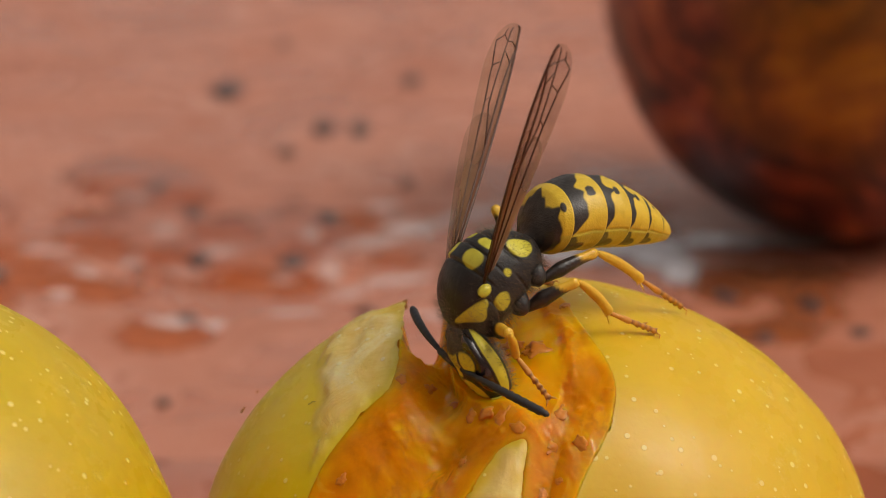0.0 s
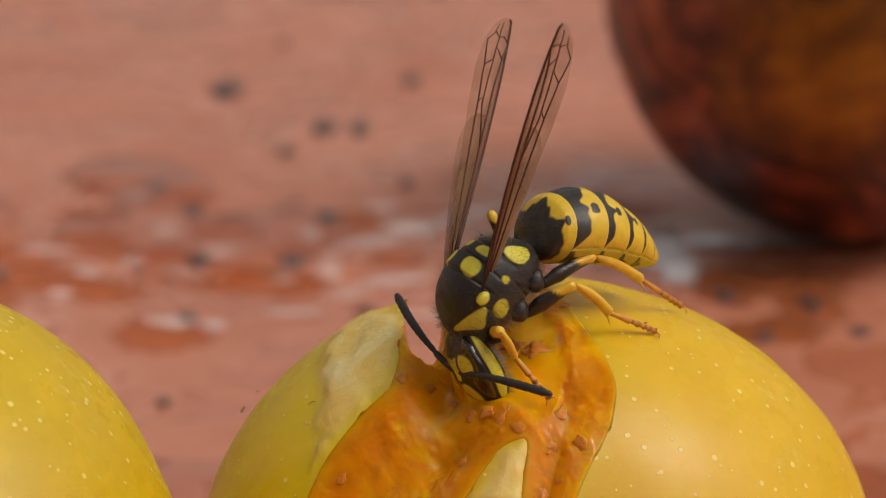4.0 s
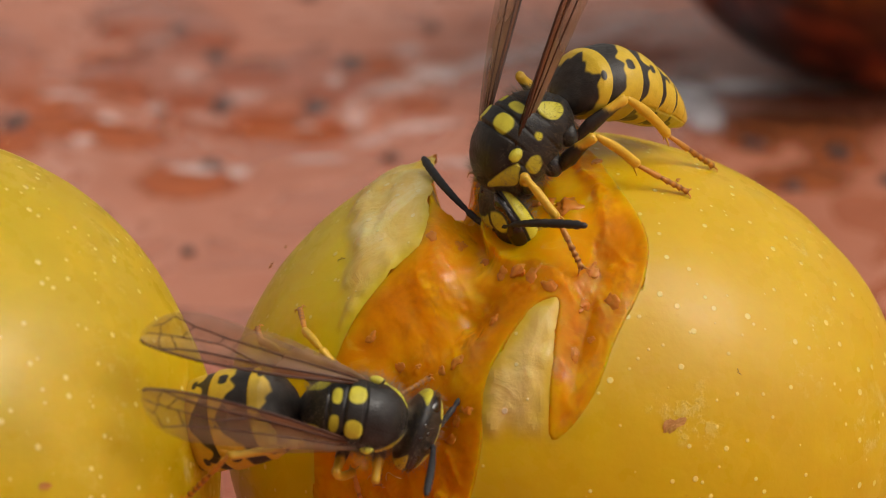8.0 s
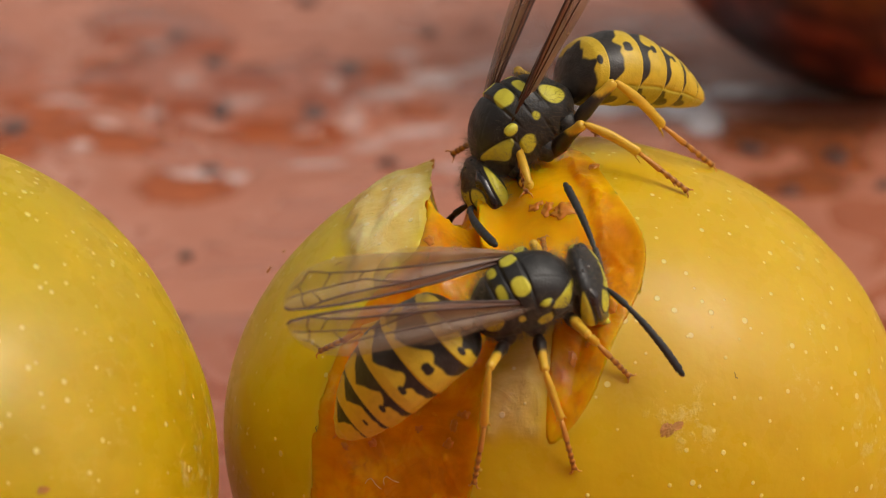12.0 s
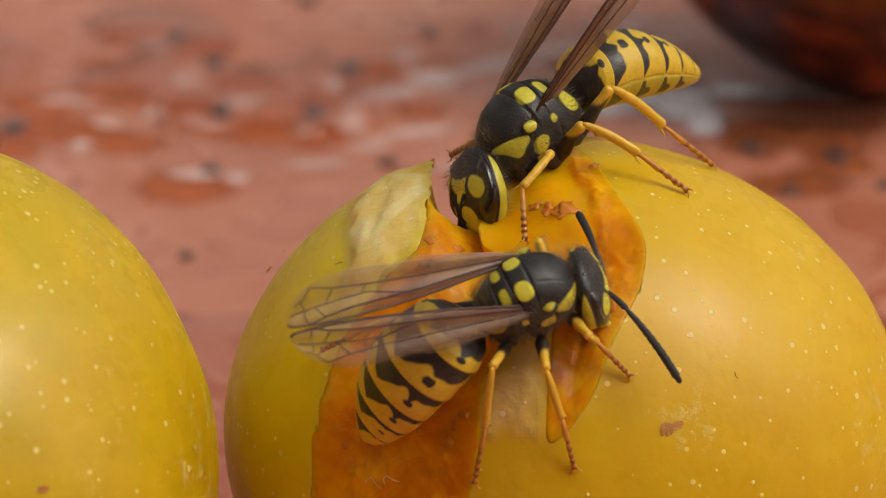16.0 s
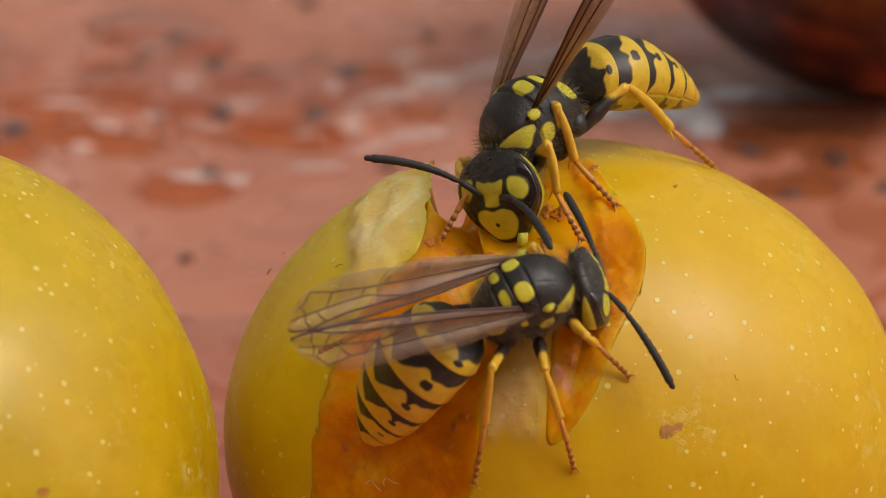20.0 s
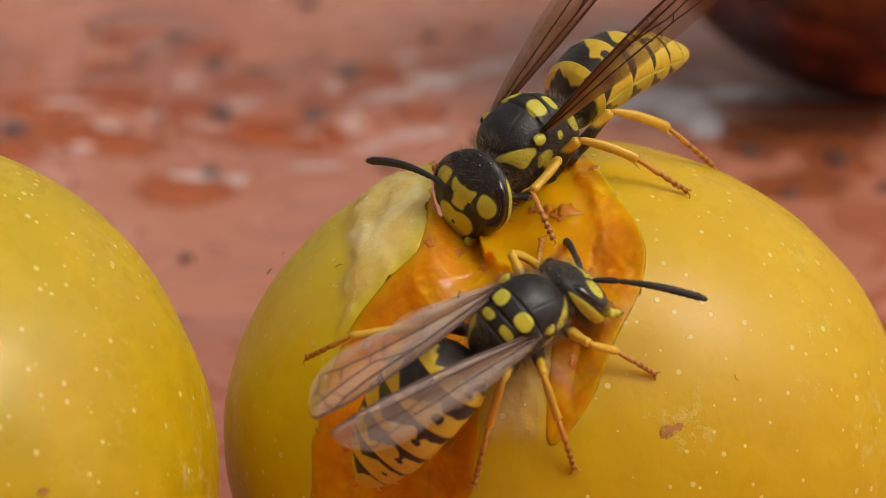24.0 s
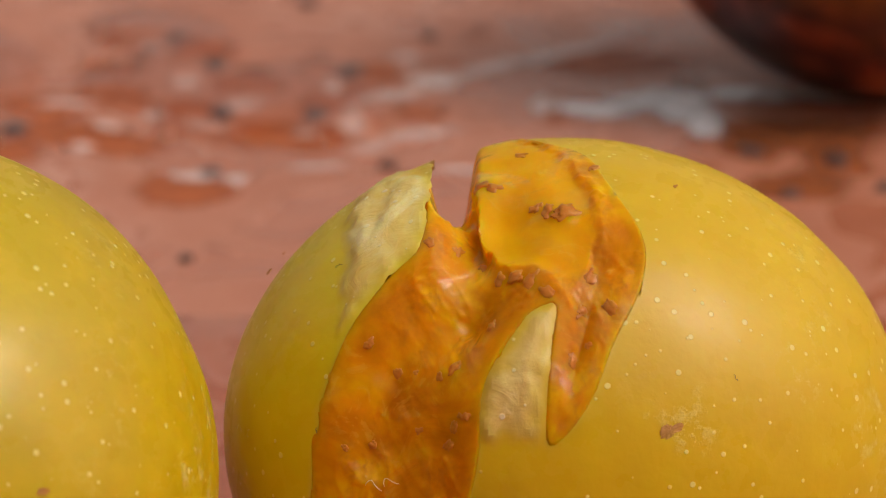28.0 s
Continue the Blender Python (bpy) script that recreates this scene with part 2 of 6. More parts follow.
def water_material(name, tint):
    """A thin clear film: the ground shows through, the sky glints on it."""
    m = bpy.data.materials.new(name)
    m.use_nodes = True
    n, l = m.node_tree.nodes, m.node_tree.links
    n.remove(n["Principled BSDF"])
    clear, shine, mix, edge = n.new("ShaderNodeBsdfTransparent"), n.new("ShaderNodeBsdfGlossy"), n.new("ShaderNodeMixShader"), n.new("ShaderNodeFresnel")
    clear.inputs["Color"].default_value = (*tint, 1)
    shine.inputs["Roughness"].default_value = 0.04
    edge.inputs["IOR"].default_value = 1.33
    l.new(edge.outputs[0], mix.inputs[0])
    l.new(clear.outputs[0], mix.inputs[1])
    l.new(shine.outputs[0], mix.inputs[2])
    l.new(mix.outputs[0], n["Material Output"].inputs["Surface"])
    return m


WATER = water_material("clear_water", (0.97, 0.93, 0.91))


def stain_material(name, a, b, rough):
    """A soaked patch that fades out at its shore."""
    p = Paint(name)
    p.to(p.ramp(p.noise(170, 5), (0.3, a), (0.7, b)), "Base Color")
    p.to(p.grey(p.sums("ADD", p.mark(), p.sums("MULTIPLY", p.noise(230, 4), 0.5)), 0.35, 0.95, 0.0, 0.85), "Alpha")
    p.set(Roughness=rough, Specular_IOR_Level=0.18)
    return p.m


SOAKED = stain_material("soaked_orange_terracotta", (0.36, 0.078, 0.018), (0.52, 0.135, 0.040), 0.4)
BROWN_PATCH = stain_material("brown_terracotta_patch", (0.22, 0.062, 0.022), (0.44, 0.13, 0.045), 0.2)


def sky_glint_material():
    p = Paint("painted_sky_glint")
    # pinkish-white base colour paints the sky's glint on shallow water
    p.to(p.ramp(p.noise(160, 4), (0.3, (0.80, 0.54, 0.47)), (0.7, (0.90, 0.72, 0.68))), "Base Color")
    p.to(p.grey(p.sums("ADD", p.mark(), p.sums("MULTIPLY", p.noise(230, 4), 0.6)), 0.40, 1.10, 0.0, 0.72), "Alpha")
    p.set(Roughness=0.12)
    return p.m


SKY_GLINT = sky_glint_material()


def sky_pool_material():
    """Standing water; its white sky reflection is put into the base colour."""
    p = Paint("painted_sky_pool")
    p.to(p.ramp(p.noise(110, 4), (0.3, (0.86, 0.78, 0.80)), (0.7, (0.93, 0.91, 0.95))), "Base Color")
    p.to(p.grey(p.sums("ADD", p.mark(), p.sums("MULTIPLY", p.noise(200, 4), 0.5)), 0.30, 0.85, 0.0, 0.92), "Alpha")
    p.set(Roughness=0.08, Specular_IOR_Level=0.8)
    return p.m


SKY_POOL = sky_pool_material()



def plaster_material():
    p = Paint("pale_plaster")
    p.to(p.ramp(p.noise(3, 6, 0.6), (0.3, (0.44, 0.40, 0.34)), (0.7, (0.56, 0.51, 0.45))), "Base Color")
    p.set(Roughness=0.9)
    return p.m


PLASTER = plaster_material()

# ---- ground, and unseen walls, behind the camera and west, added to block low sky ----
ground = new("ground", mesh_of("ground", [(-9e4, -9e4, 0), (9e4, -9e4, 0), (9e4, 9e4, 0), (-9e4, 9e4, 0)], [(0, 1, 2, 3)], TERRACOTTA, flat_up=True))
tagged(ground, "wet salmon-red terracotta floor with dark specks", "floor", kind="structure")

wv, wf = [], []
for x0, x1, y0, y1 in ((-5000, 5000, -2700, -2600), (-5100, -5000, -2600, 5000)):
    k = len(wv)
    wv += [(x0, y0, 0), (x1, y0, 0), (x1, y1, 0), (x0, y1, 0), (x0, y0, 2300), (x1, y0, 2300), (x1, y1, 2300), (x0, y1, 2300)]
    wf += [tuple(k + i for i in q) for q in ((0, 1, 5, 4), (1, 2, 6, 5), (2, 3, 7, 6), (3, 0, 4, 7), (4, 5, 6, 7))]
for number, name in ((0, "sky_block_south"), (1, "sky_block_west")):
    some = [tuple(i - 8 * number for i in q) for q in wf[5 * number:5 * number + 5]]
    tagged(new(name, mesh_of(name, wv[8 * number:8 * number + 8], some, PLASTER, smooth=False)), "plain pale unseen wall added to block sky light", "wall", kind="structure")


def puddle(name, label, x0, x1, y0, y1, level, reach, seed, scale=0.10, depth=0.7, n=170, liquid=None):
    """Standing water: thickness from a smooth field, with rounded shores."""
    xs, ys = np.linspace(x0, x1, n), np.linspace(y0, y1, n)
    a, b = np.meshgrid(xs, ys, indexing="ij")
    v = np.stack([a, b, 0 * a], -1).reshape(-1, 3)
    bend = 5.0 * np.stack([waves(v, 0.07, seed, 2), waves(v, 0.07, seed + 5, 2)], -1)
    f = np.array([noise.noise(Vector(((p[0] + q[0]) * scale + seed, (p[1] + q[1]) * scale * 0.45 - seed, seed))) for p, q in zip(v, bend)])
    edge = np.minimum.reduce([v[:, 0] - x0, x1 - v[:, 0], v[:, 1] - y0, y1 - v[:, 1]]) / reach
    f = f + level - 1.2 * (1 - step(0, 1, edge))
    v[:, 2] = depth * np.sqrt(np.clip(f, 0, 0.2) / 0.2) + 0.02
    wet = (f > -0.01).reshape(n, n)
    keep = wet[:-1, :-1] & wet[1:, :-1] & wet[:-1, 1:] & wet[1:, 1:]
    ob = new(name, mesh_of(name, v, grid_faces(n, n, False, keep), liquid or WATER, flat_up=True))
    ob.visible_shadow = False
    return tagged(ob, label, "water", kind="structure")


puddle("puddle", "clear rainwater film lying on the terracotta", -80, 75, 4, 48, 0.6, 6, 3.1, 0.05, 0.6)
puddle("puddle", "scattered shallow rainwater pools among specks", -60, 2, 72, 112, 0.02, 8, 8.7, 0.16, 0.9, 220)


def stain(name, label, x, y, rx, ry, turn, seed, material, category="stain"):
    """A flat patch with an uneven, fading shore."""
    m, rings = 60, 12
    w = np.arange(m) * 2 * math.pi / m
    edge = np.stack([np.cos(w), np.sin(w), 0 * w], -1)
    r = 1 + 0.35 * waves(edge, 1.1, seed, 3)
    v, mark = [(0, 0, 0)], [1.0]
    for k in range(1, rings + 1):
        v += [(rx * q * a * k / rings, ry * q * b * k / rings, 0) for q, (a, b, _) in zip(r, edge)]
        mark += [1 - (k / rings) ** 1.6] * m
    f = [(0, 1 + j, 1 + (j + 1) % m) for j in range(m)] + [tuple(i + 1 for i in q) for q in grid_faces(rings, m)]
    ob = new(name, mesh_of(name, v, f, material, mark, flat_up=True))
    ob.matrix_basis = P(x, y, 0.010 + 0.004 * seed, 0, 0, turn)
    ob.visible_shadow = False
    return tagged(ob, label, category, kind="structure")


def speck(x, y, rx, ry, k):
    v, f = blob((0, 0, 0), (rx, ry, 0.35), 9, 16)
    v = v * (1 + 0.35 * waves(v, 0.9, k * 1.7))[:, None]
    ob = new("dirt_speck", mesh_of("dirt_speck", v, f, GRIT))
    ob.matrix_basis = P(x, y, 0.05)
    return tagged(ob, "small dark grit speck on the wet terracotta", "grit", group="grit on the floor")


GRIT = brown_material("dark_grit", (0.045, 0.03, 0.03), (0.14, 0.07, 0.06), 0.4)
# centre, half length and half depth of each mark on the floor, and its turn
SPECKS = [(-23.3, 102.1, 0.8, 1.4), (-20.3, 95.8, 0.8, 1.6), (-11.2, 94.0, 0.9, 1.5), (-19.3, 84.3, 0.9, 1.6), (-32.2, 80.8, 1.0, 1.6), (-13.2, 84.0, 0.9, 1.5), (-19.2, 71.7, 0.9, 1.0), (-8.3, 73.3, 0.8, 0.8), (-5.9, 102.8, 0.7, 1.2), (-14.6, 111.3, 0.8, 1.5), (14.2, 76.2, 0.9, 1.5), (19.3, 74.4, 0.8, 1.7), (15.9, 67.7, 0.8, 0.9), (-19.9, 129.7, 1.5, 3.6), (-5.7, 133.1, 0.9, 2.6), (-12.1, 118.0, 1.0, 2.8), (-9.4, 118.0, 0.8, 2.3), (-19.6, 55.9, 0.5, 0.7), (21.7, 68.9, 0.9, 1.0), (-16.2, 145.2, 0.6, 1.6)]
STAINS = [(-17.9, 91.7, 2.8, 3.3), (-10.0, 92.4, 2.8, 3.7), (-15.1, 79.7, 4.6, 3.3), (-28.7, 80.3, 3.9, 3.6), (-25.3, 77.9, 3.5, 3.0), (-20.6, 68.8, 3.4, 4.1), (-4.8, 94.4, 2.3, 2.3), (-6.4, 84.6, 1.8, 1.9), (2.3, 84.6, 1.1, 2.8), (-22.3, 99.9, 3.3, 3.5), (-30.7, 85.9, 2.9, 3.2), (-11.8, 87.2, 2.6, 3.2), (6.3, 96.4, 5.7, 3.4), (-20.9, 85.9, 2.9, 2.5), (-31.8, 76.2, 2.1, 2.9), (-27.1, 95.1, 3.0, 2.1)]
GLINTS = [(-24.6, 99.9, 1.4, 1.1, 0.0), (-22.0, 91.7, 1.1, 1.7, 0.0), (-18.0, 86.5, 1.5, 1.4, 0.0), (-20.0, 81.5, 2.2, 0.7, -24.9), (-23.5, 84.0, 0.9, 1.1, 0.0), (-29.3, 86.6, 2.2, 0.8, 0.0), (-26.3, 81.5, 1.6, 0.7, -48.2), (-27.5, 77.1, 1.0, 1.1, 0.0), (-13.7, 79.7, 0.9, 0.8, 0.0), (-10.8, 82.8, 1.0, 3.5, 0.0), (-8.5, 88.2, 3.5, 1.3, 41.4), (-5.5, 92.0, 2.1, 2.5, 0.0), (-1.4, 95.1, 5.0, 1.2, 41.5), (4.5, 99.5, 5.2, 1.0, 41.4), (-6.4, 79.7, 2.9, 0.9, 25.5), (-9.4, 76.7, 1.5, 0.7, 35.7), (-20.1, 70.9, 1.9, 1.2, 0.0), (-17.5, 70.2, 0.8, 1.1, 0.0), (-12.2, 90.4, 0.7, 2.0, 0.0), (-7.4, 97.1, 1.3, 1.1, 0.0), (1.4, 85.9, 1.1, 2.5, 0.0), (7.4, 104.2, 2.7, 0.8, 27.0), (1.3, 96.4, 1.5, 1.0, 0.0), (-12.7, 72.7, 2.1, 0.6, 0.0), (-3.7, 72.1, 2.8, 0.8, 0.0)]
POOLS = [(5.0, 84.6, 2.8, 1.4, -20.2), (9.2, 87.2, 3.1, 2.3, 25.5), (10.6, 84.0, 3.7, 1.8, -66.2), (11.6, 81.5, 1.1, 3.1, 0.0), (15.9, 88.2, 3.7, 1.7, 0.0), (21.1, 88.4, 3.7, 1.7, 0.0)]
BROWN_PATCHES = [(17.7, 79.7, 5.9, 4.2, 0.0), (14.2, 76.7, 1.9, 2.9, 0.0), (19.3, 74.4, 2.1, 3.5, 0.0), (16.7, 69.3, 4.4, 2.8, 0.0), (11.1, 91.1, 1.3, 2.0, 0.0)]
for number, (x, y, rx, ry) in enumerate(SPECKS):
    speck(x, y, 0.85 * rx, 0.8 * ry, number)
for number, (x, y, rx, ry) in enumerate(STAINS):
    stain("stain", "soaked orange patch on the terracotta", x, y, 1.15 * rx, 1.15 * ry, 0, number + 1, SOAKED)
# darker brown patches on the floor below the rotten plum
for number, (x, y, rx, ry, turn) in enumerate(BROWN_PATCHES):
    stain("brown_patch", "brown patch on the terracotta below the rotten plum", x, y, 1.2 * rx, 1.2 * ry, turn, number + 0.5, BROWN_PATCH)
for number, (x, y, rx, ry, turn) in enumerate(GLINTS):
    stain("puddle_glint", "sky glint on shallow rainwater, painted as a pale patch", x, y, 1.25 * rx, 1.25 * ry, turn, number + 18, SKY_GLINT, "water")
# pools whose pale colour stands in for reflected sky
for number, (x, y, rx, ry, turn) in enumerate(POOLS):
    stain("puddle", "standing rainwater with a pale sky reflection painted in", x, y, 1.25 * rx, 1.25 * ry, turn, number + 44, SKY_POOL, "water")

# ---- plums ----
TILT = radians(21.8)
FRONT = np.array([0, -math.cos(TILT), math.sin(TILT)])
UP = np.array([0, math.sin(TILT), math.cos(TILT)])


def ellipsoid(radii, n, m, egg=0.0):
    """A round fruit whose stalk axis lies along x."""
    th = np.linspace(0.012, math.pi - 0.012, n)
    ph = np.arange(m) * 2 * math.pi / m
    a, b = np.meshgrid(th, ph, indexing="ij")
    v = np.stack([np.cos(a), np.sin(a) * np.cos(b), np.sin(a) * np.sin(b)], -1).reshape(-1, 3)
    v[:, 1:] *= (1 + egg * v[:, :1])
    return v, v * np.array(radii)


RADII = (14.0, 12.0, 12.0)
TONGUE_X = -2.2
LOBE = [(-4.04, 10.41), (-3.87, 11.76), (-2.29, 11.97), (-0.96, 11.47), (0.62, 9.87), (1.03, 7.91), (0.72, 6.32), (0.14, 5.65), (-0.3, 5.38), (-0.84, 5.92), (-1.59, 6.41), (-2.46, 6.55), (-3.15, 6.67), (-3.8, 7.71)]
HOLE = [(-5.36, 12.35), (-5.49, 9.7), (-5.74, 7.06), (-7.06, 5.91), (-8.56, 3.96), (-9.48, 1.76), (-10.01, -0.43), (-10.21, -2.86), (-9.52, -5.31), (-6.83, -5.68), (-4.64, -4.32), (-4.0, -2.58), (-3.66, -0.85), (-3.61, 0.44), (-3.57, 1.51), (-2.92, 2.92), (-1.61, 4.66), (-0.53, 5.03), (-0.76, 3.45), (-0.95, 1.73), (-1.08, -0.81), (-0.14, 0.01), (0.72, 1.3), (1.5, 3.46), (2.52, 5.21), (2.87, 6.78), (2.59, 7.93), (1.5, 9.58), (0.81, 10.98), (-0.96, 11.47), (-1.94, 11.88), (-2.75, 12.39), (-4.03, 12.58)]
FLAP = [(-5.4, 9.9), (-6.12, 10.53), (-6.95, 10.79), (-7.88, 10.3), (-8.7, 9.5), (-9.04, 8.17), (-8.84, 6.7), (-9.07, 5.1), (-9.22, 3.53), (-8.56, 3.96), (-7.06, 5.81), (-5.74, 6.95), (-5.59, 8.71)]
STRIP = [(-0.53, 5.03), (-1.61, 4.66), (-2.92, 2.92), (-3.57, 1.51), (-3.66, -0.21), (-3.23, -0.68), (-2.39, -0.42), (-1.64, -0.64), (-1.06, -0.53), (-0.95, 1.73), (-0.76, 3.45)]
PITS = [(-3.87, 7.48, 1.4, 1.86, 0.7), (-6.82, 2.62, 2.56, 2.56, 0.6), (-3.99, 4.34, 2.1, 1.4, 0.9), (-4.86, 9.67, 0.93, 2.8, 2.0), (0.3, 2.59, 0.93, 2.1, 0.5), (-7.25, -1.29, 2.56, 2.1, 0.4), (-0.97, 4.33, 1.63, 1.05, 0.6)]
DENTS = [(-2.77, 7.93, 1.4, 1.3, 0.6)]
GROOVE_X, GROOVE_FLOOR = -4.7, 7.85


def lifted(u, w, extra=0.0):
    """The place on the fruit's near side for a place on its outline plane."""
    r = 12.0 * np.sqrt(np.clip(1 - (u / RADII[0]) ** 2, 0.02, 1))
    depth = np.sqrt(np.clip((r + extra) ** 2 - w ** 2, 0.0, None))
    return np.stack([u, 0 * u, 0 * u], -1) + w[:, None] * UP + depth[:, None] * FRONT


def eaten_plum():
    plum = thing("plum", "ripe yellow plum with wet orange flesh eaten open", "plum", P(0, 0, 12.0))
    n, m = 300, 330
    unit, v = ellipsoid(RADII, n, m)
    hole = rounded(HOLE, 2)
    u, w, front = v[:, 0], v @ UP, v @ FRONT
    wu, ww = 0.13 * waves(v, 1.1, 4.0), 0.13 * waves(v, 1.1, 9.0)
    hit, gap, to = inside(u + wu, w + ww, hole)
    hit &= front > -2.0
    back = (np.abs(u - GROOVE_X) < 2.3 + 0.2 * waves(v, 0.9, 2.0)) & (w > 7.5) & (front <= -2.0)
    gone = hit | back
    bumps = 0.07 * waves(v, 0.22, 1.0, 2)
    skin_v = v + unit * bumps[:, None]
    g = gone.reshape(n, m)
    gk = np.roll(g, -1, 1)
    keep = ~(g[:-1] & g[1:] & gk[:-1] & gk[1:])
    # the torn edge runs smoothly: its outer points are drawn onto the outline
    rim = hit & (gap < 0.6) & (front > 0.5)
    snapped = lifted(u + to[:, 0], w + to[:, 1])
    caps = [tuple(range(m))[::-1], tuple((n - 1) * m + j for j in range(m))]
    pale = np.zeros(len(v))
    for poly, soft in ((FLAP, 0.75), (STRIP, 1.0)):
        within, far, _ = inside(u, w, rounded(poly, 2))
        far = np.where(within, far, -far) + 0.25 * waves(v, 0.8, 3.0)
        pale = np.maximum(pale, step(-0.15, soft, far) * (front > 0))
    skin_v = skin_v + unit * (pale * (0.22 + 0.13 * waves(v * np.array((1.0, 0.45, 0.45)), 0.9, 8.0, 3) + 0.12 * step(0.7, 0.0, gap)))[:, None]
    skin_v[rim] = (snapped + unit * (bumps + 0.26 * pale)[:, None])[rim]
    pale = np.maximum(pale, 0.15 * step(0.22, 0.0, gap) * (front > 0))
    faces = grid_faces(n, m, True, keep) + caps
    where = {"peel_flap": [], "peel_tongue": [], "skin": []}
    for f in faces:
        loose = sum(pale[i] for i in f) / len(f) > 0.5
        where["skin" if not loose else "peel_flap" if u[f[0]] < TONGUE_X else "peel_tongue"].append(f)
    labels = {"skin": "taut yellow skin with pale pores", "peel_flap": "pale wrinkled peel turned back from the flesh", "peel_tongue": "pale tongue of loose peel across the flesh"}
    for name, some in where.items():
        used = sorted({i for f in some for i in f})
        back_to = {old: k for k, old in enumerate(used)}
        part(name, mesh_of(name, skin_v[used], [tuple(back_to[i] for i in f) for f in some], SKIN, pale[used]), plum, labels[name])
    open_flesh(plum)
    return plum


def spread(start, end, fine_from, fine_to, fine, coarse):
    """Steps from start to end, close together in the fine stretch."""
    return np.concatenate([np.linspace(start, fine_from, coarse, endpoint=False), np.linspace(fine_from, fine_to, fine, endpoint=False), np.linspace(fine_to, end, coarse)])


def open_flesh(plum):
    """The wet flesh: a smooth amber lobe, a torn ledge below it and crinkled, half-dried folds."""
    th = spread(0.012, math.pi - 0.012, 1.0, 2.30, 330, 26)
    ph = spread(0.0, 2 * math.pi, 1.0, 3.85, 480, 30)[:-1]
    n, m = len(th), len(ph)
    a, b = np.meshgrid(th, ph, indexing="ij")
    unit = np.stack([np.cos(a), np.sin(a) * np.cos(b), np.sin(a) * np.sin(b)], -1).reshape(-1, 3)
    v = unit * np.array(RADII)
    u, w, front = v[:, 0], v @ UP, v @ FRONT
    hit = np.zeros(len(v), bool)
    gap = np.full(len(v), 9.0)
    near = np.where(front > -2.0)[0]
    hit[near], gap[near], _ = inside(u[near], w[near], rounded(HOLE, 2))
    some = np.where(hit | (gap < 0.5))[0]
    q, eu, ew, eg = v[some], u[some], w[some], np.where(hit, gap, 0.0)[some]
    inner = step(0.05, 2.2, eg)
    pit = 0.02 - 0.08 * step(0.45, 0.0, eg) + inner * (0.34 + 0.30 * waves(q, 0.22, 5.0, 2))
    for pu, pw, ru, rw, d in PITS:
        pit = pit + inner * d * np.exp(-((eu - pu) / ru) ** 2 - ((ew - pw) / rw) ** 2)
    within, far, _ = inside(eu, ew, rounded(LOBE, 2))
    far = np.where(within, far, -far) + 0.22 * waves(q, 0.9, 11.0, 4)
    lobe = step(-0.10, 0.16, far)
    pit = pit * (1 - lobe) + lobe * (0.10 + inner * (0.20 + 0.25 * waves(q, 0.35, 15.0, 2)))
    pit = np.where(eg > 0, pit * step(-2.6, 2.0, front[some]), pit)
    pit = pit - 0.09 * step(3.0, 0.5, front[some]) * (eg > 0)
    for pu, pw, ru, rw, d in DENTS:
        pit = pit + inner * d * np.exp(-((eu - pu) / ru) ** 2 - ((ew - pw) / rw) ** 2)
    pit = np.maximum(pit, 0.06 * step(0.2, 0.5, eg) - 0.06)
    band = np.exp(-((far + 0.25) / 0.42) ** 2) * step(LOBE[0][0] + 0.3, LOBE[0][0] + 1.4, eu)
    crinkle = np.clip(step(0.0, 0.40, waves(q, 0.42, 13.0, 3)) + 0.9 * band, 0, 1) * (1 - 0.8 * step(0.0, 0.5, far))
    right = step(LOBE[0][0] + 3.2, LOBE[0][0] + 4.4, eu) * (ew < LOBE[0][1] - 3.5)
    crinkle = np.maximum(crinkle, 0.85 * right)
    drawn = q * np.array((1.0, 0.6, 0.6)) + np.array((0.35, 0.0, 0.0)) * ew[:, None]
    fold_1 = 1 - 2.2 * np.abs(waves(drawn, 0.75, 21.0, 2))
    fold_2 = 1 - 2.2 * np.abs(waves(drawn, 1.8, 22.0, 3))
    grain = waves(q, 4.2, 23.0, 2)
    calm = 1 - 0.75 * lobe * (1 - band)
    h = calm * ((0.05 + 0.03 * crinkle) * fold_1 + (0.004 + 0.015 * crinkle) * fold_2 + 0.003 * crinkle * grain) + 0.08 * band
    # loose crumbs of pulp stand up along the ledge
    h = h + 0.09 * crinkle * step(0.30, 0.75, waves(q, 1.2, 31.0, 2))
    dry = np.clip(crinkle * step(0.0, 0.9, fold_2 + 0.5 * grain) + 0.5 * band + 0.08 * step(0.35, 0.1, eg), 0, 1)
    sink = 0.09 - 0.15 * step(0.16, 0.0, gap)
    sink[some] = np.where(hit[some], pit - h * step(0.03, 0.5, eg), sink[some])
    flesh_v = v - unit * (sink - 0.07 * waves(v, 0.22, 1.0, 2))[:, None]
    cut = np.exp(-((flesh_v[:, 0] - GROOVE_X) / (0.85 + 1.3 * step(1.0, -4.0, front))) ** 4) * np.clip(flesh_v @ UP - GROOVE_FLOOR - 0.9 * ((flesh_v[:, 0] - GROOVE_X - 0.35) / 1.1) ** 2 - 0.35 * waves(flesh_v, 0.8, 41.0, 3), 0, None)
    flesh_v = flesh_v - cut[:, None] * UP
    mark, glow = np.zeros(len(v)), np.zeros(len(v))
    mark[some], glow[some] = dry, np.maximum(lobe, 0.4 * step(0.5, 0.0, eg))
    caps = [tuple(range(m))[::-1], tuple((n - 1) * m + j for j in range(m))]
    part("flesh", mesh_of("flesh", flesh_v, grid_faces(n, m) + caps, FLESH, mark, lobe=glow), plum, "wet glistening orange flesh with brown crumbs")


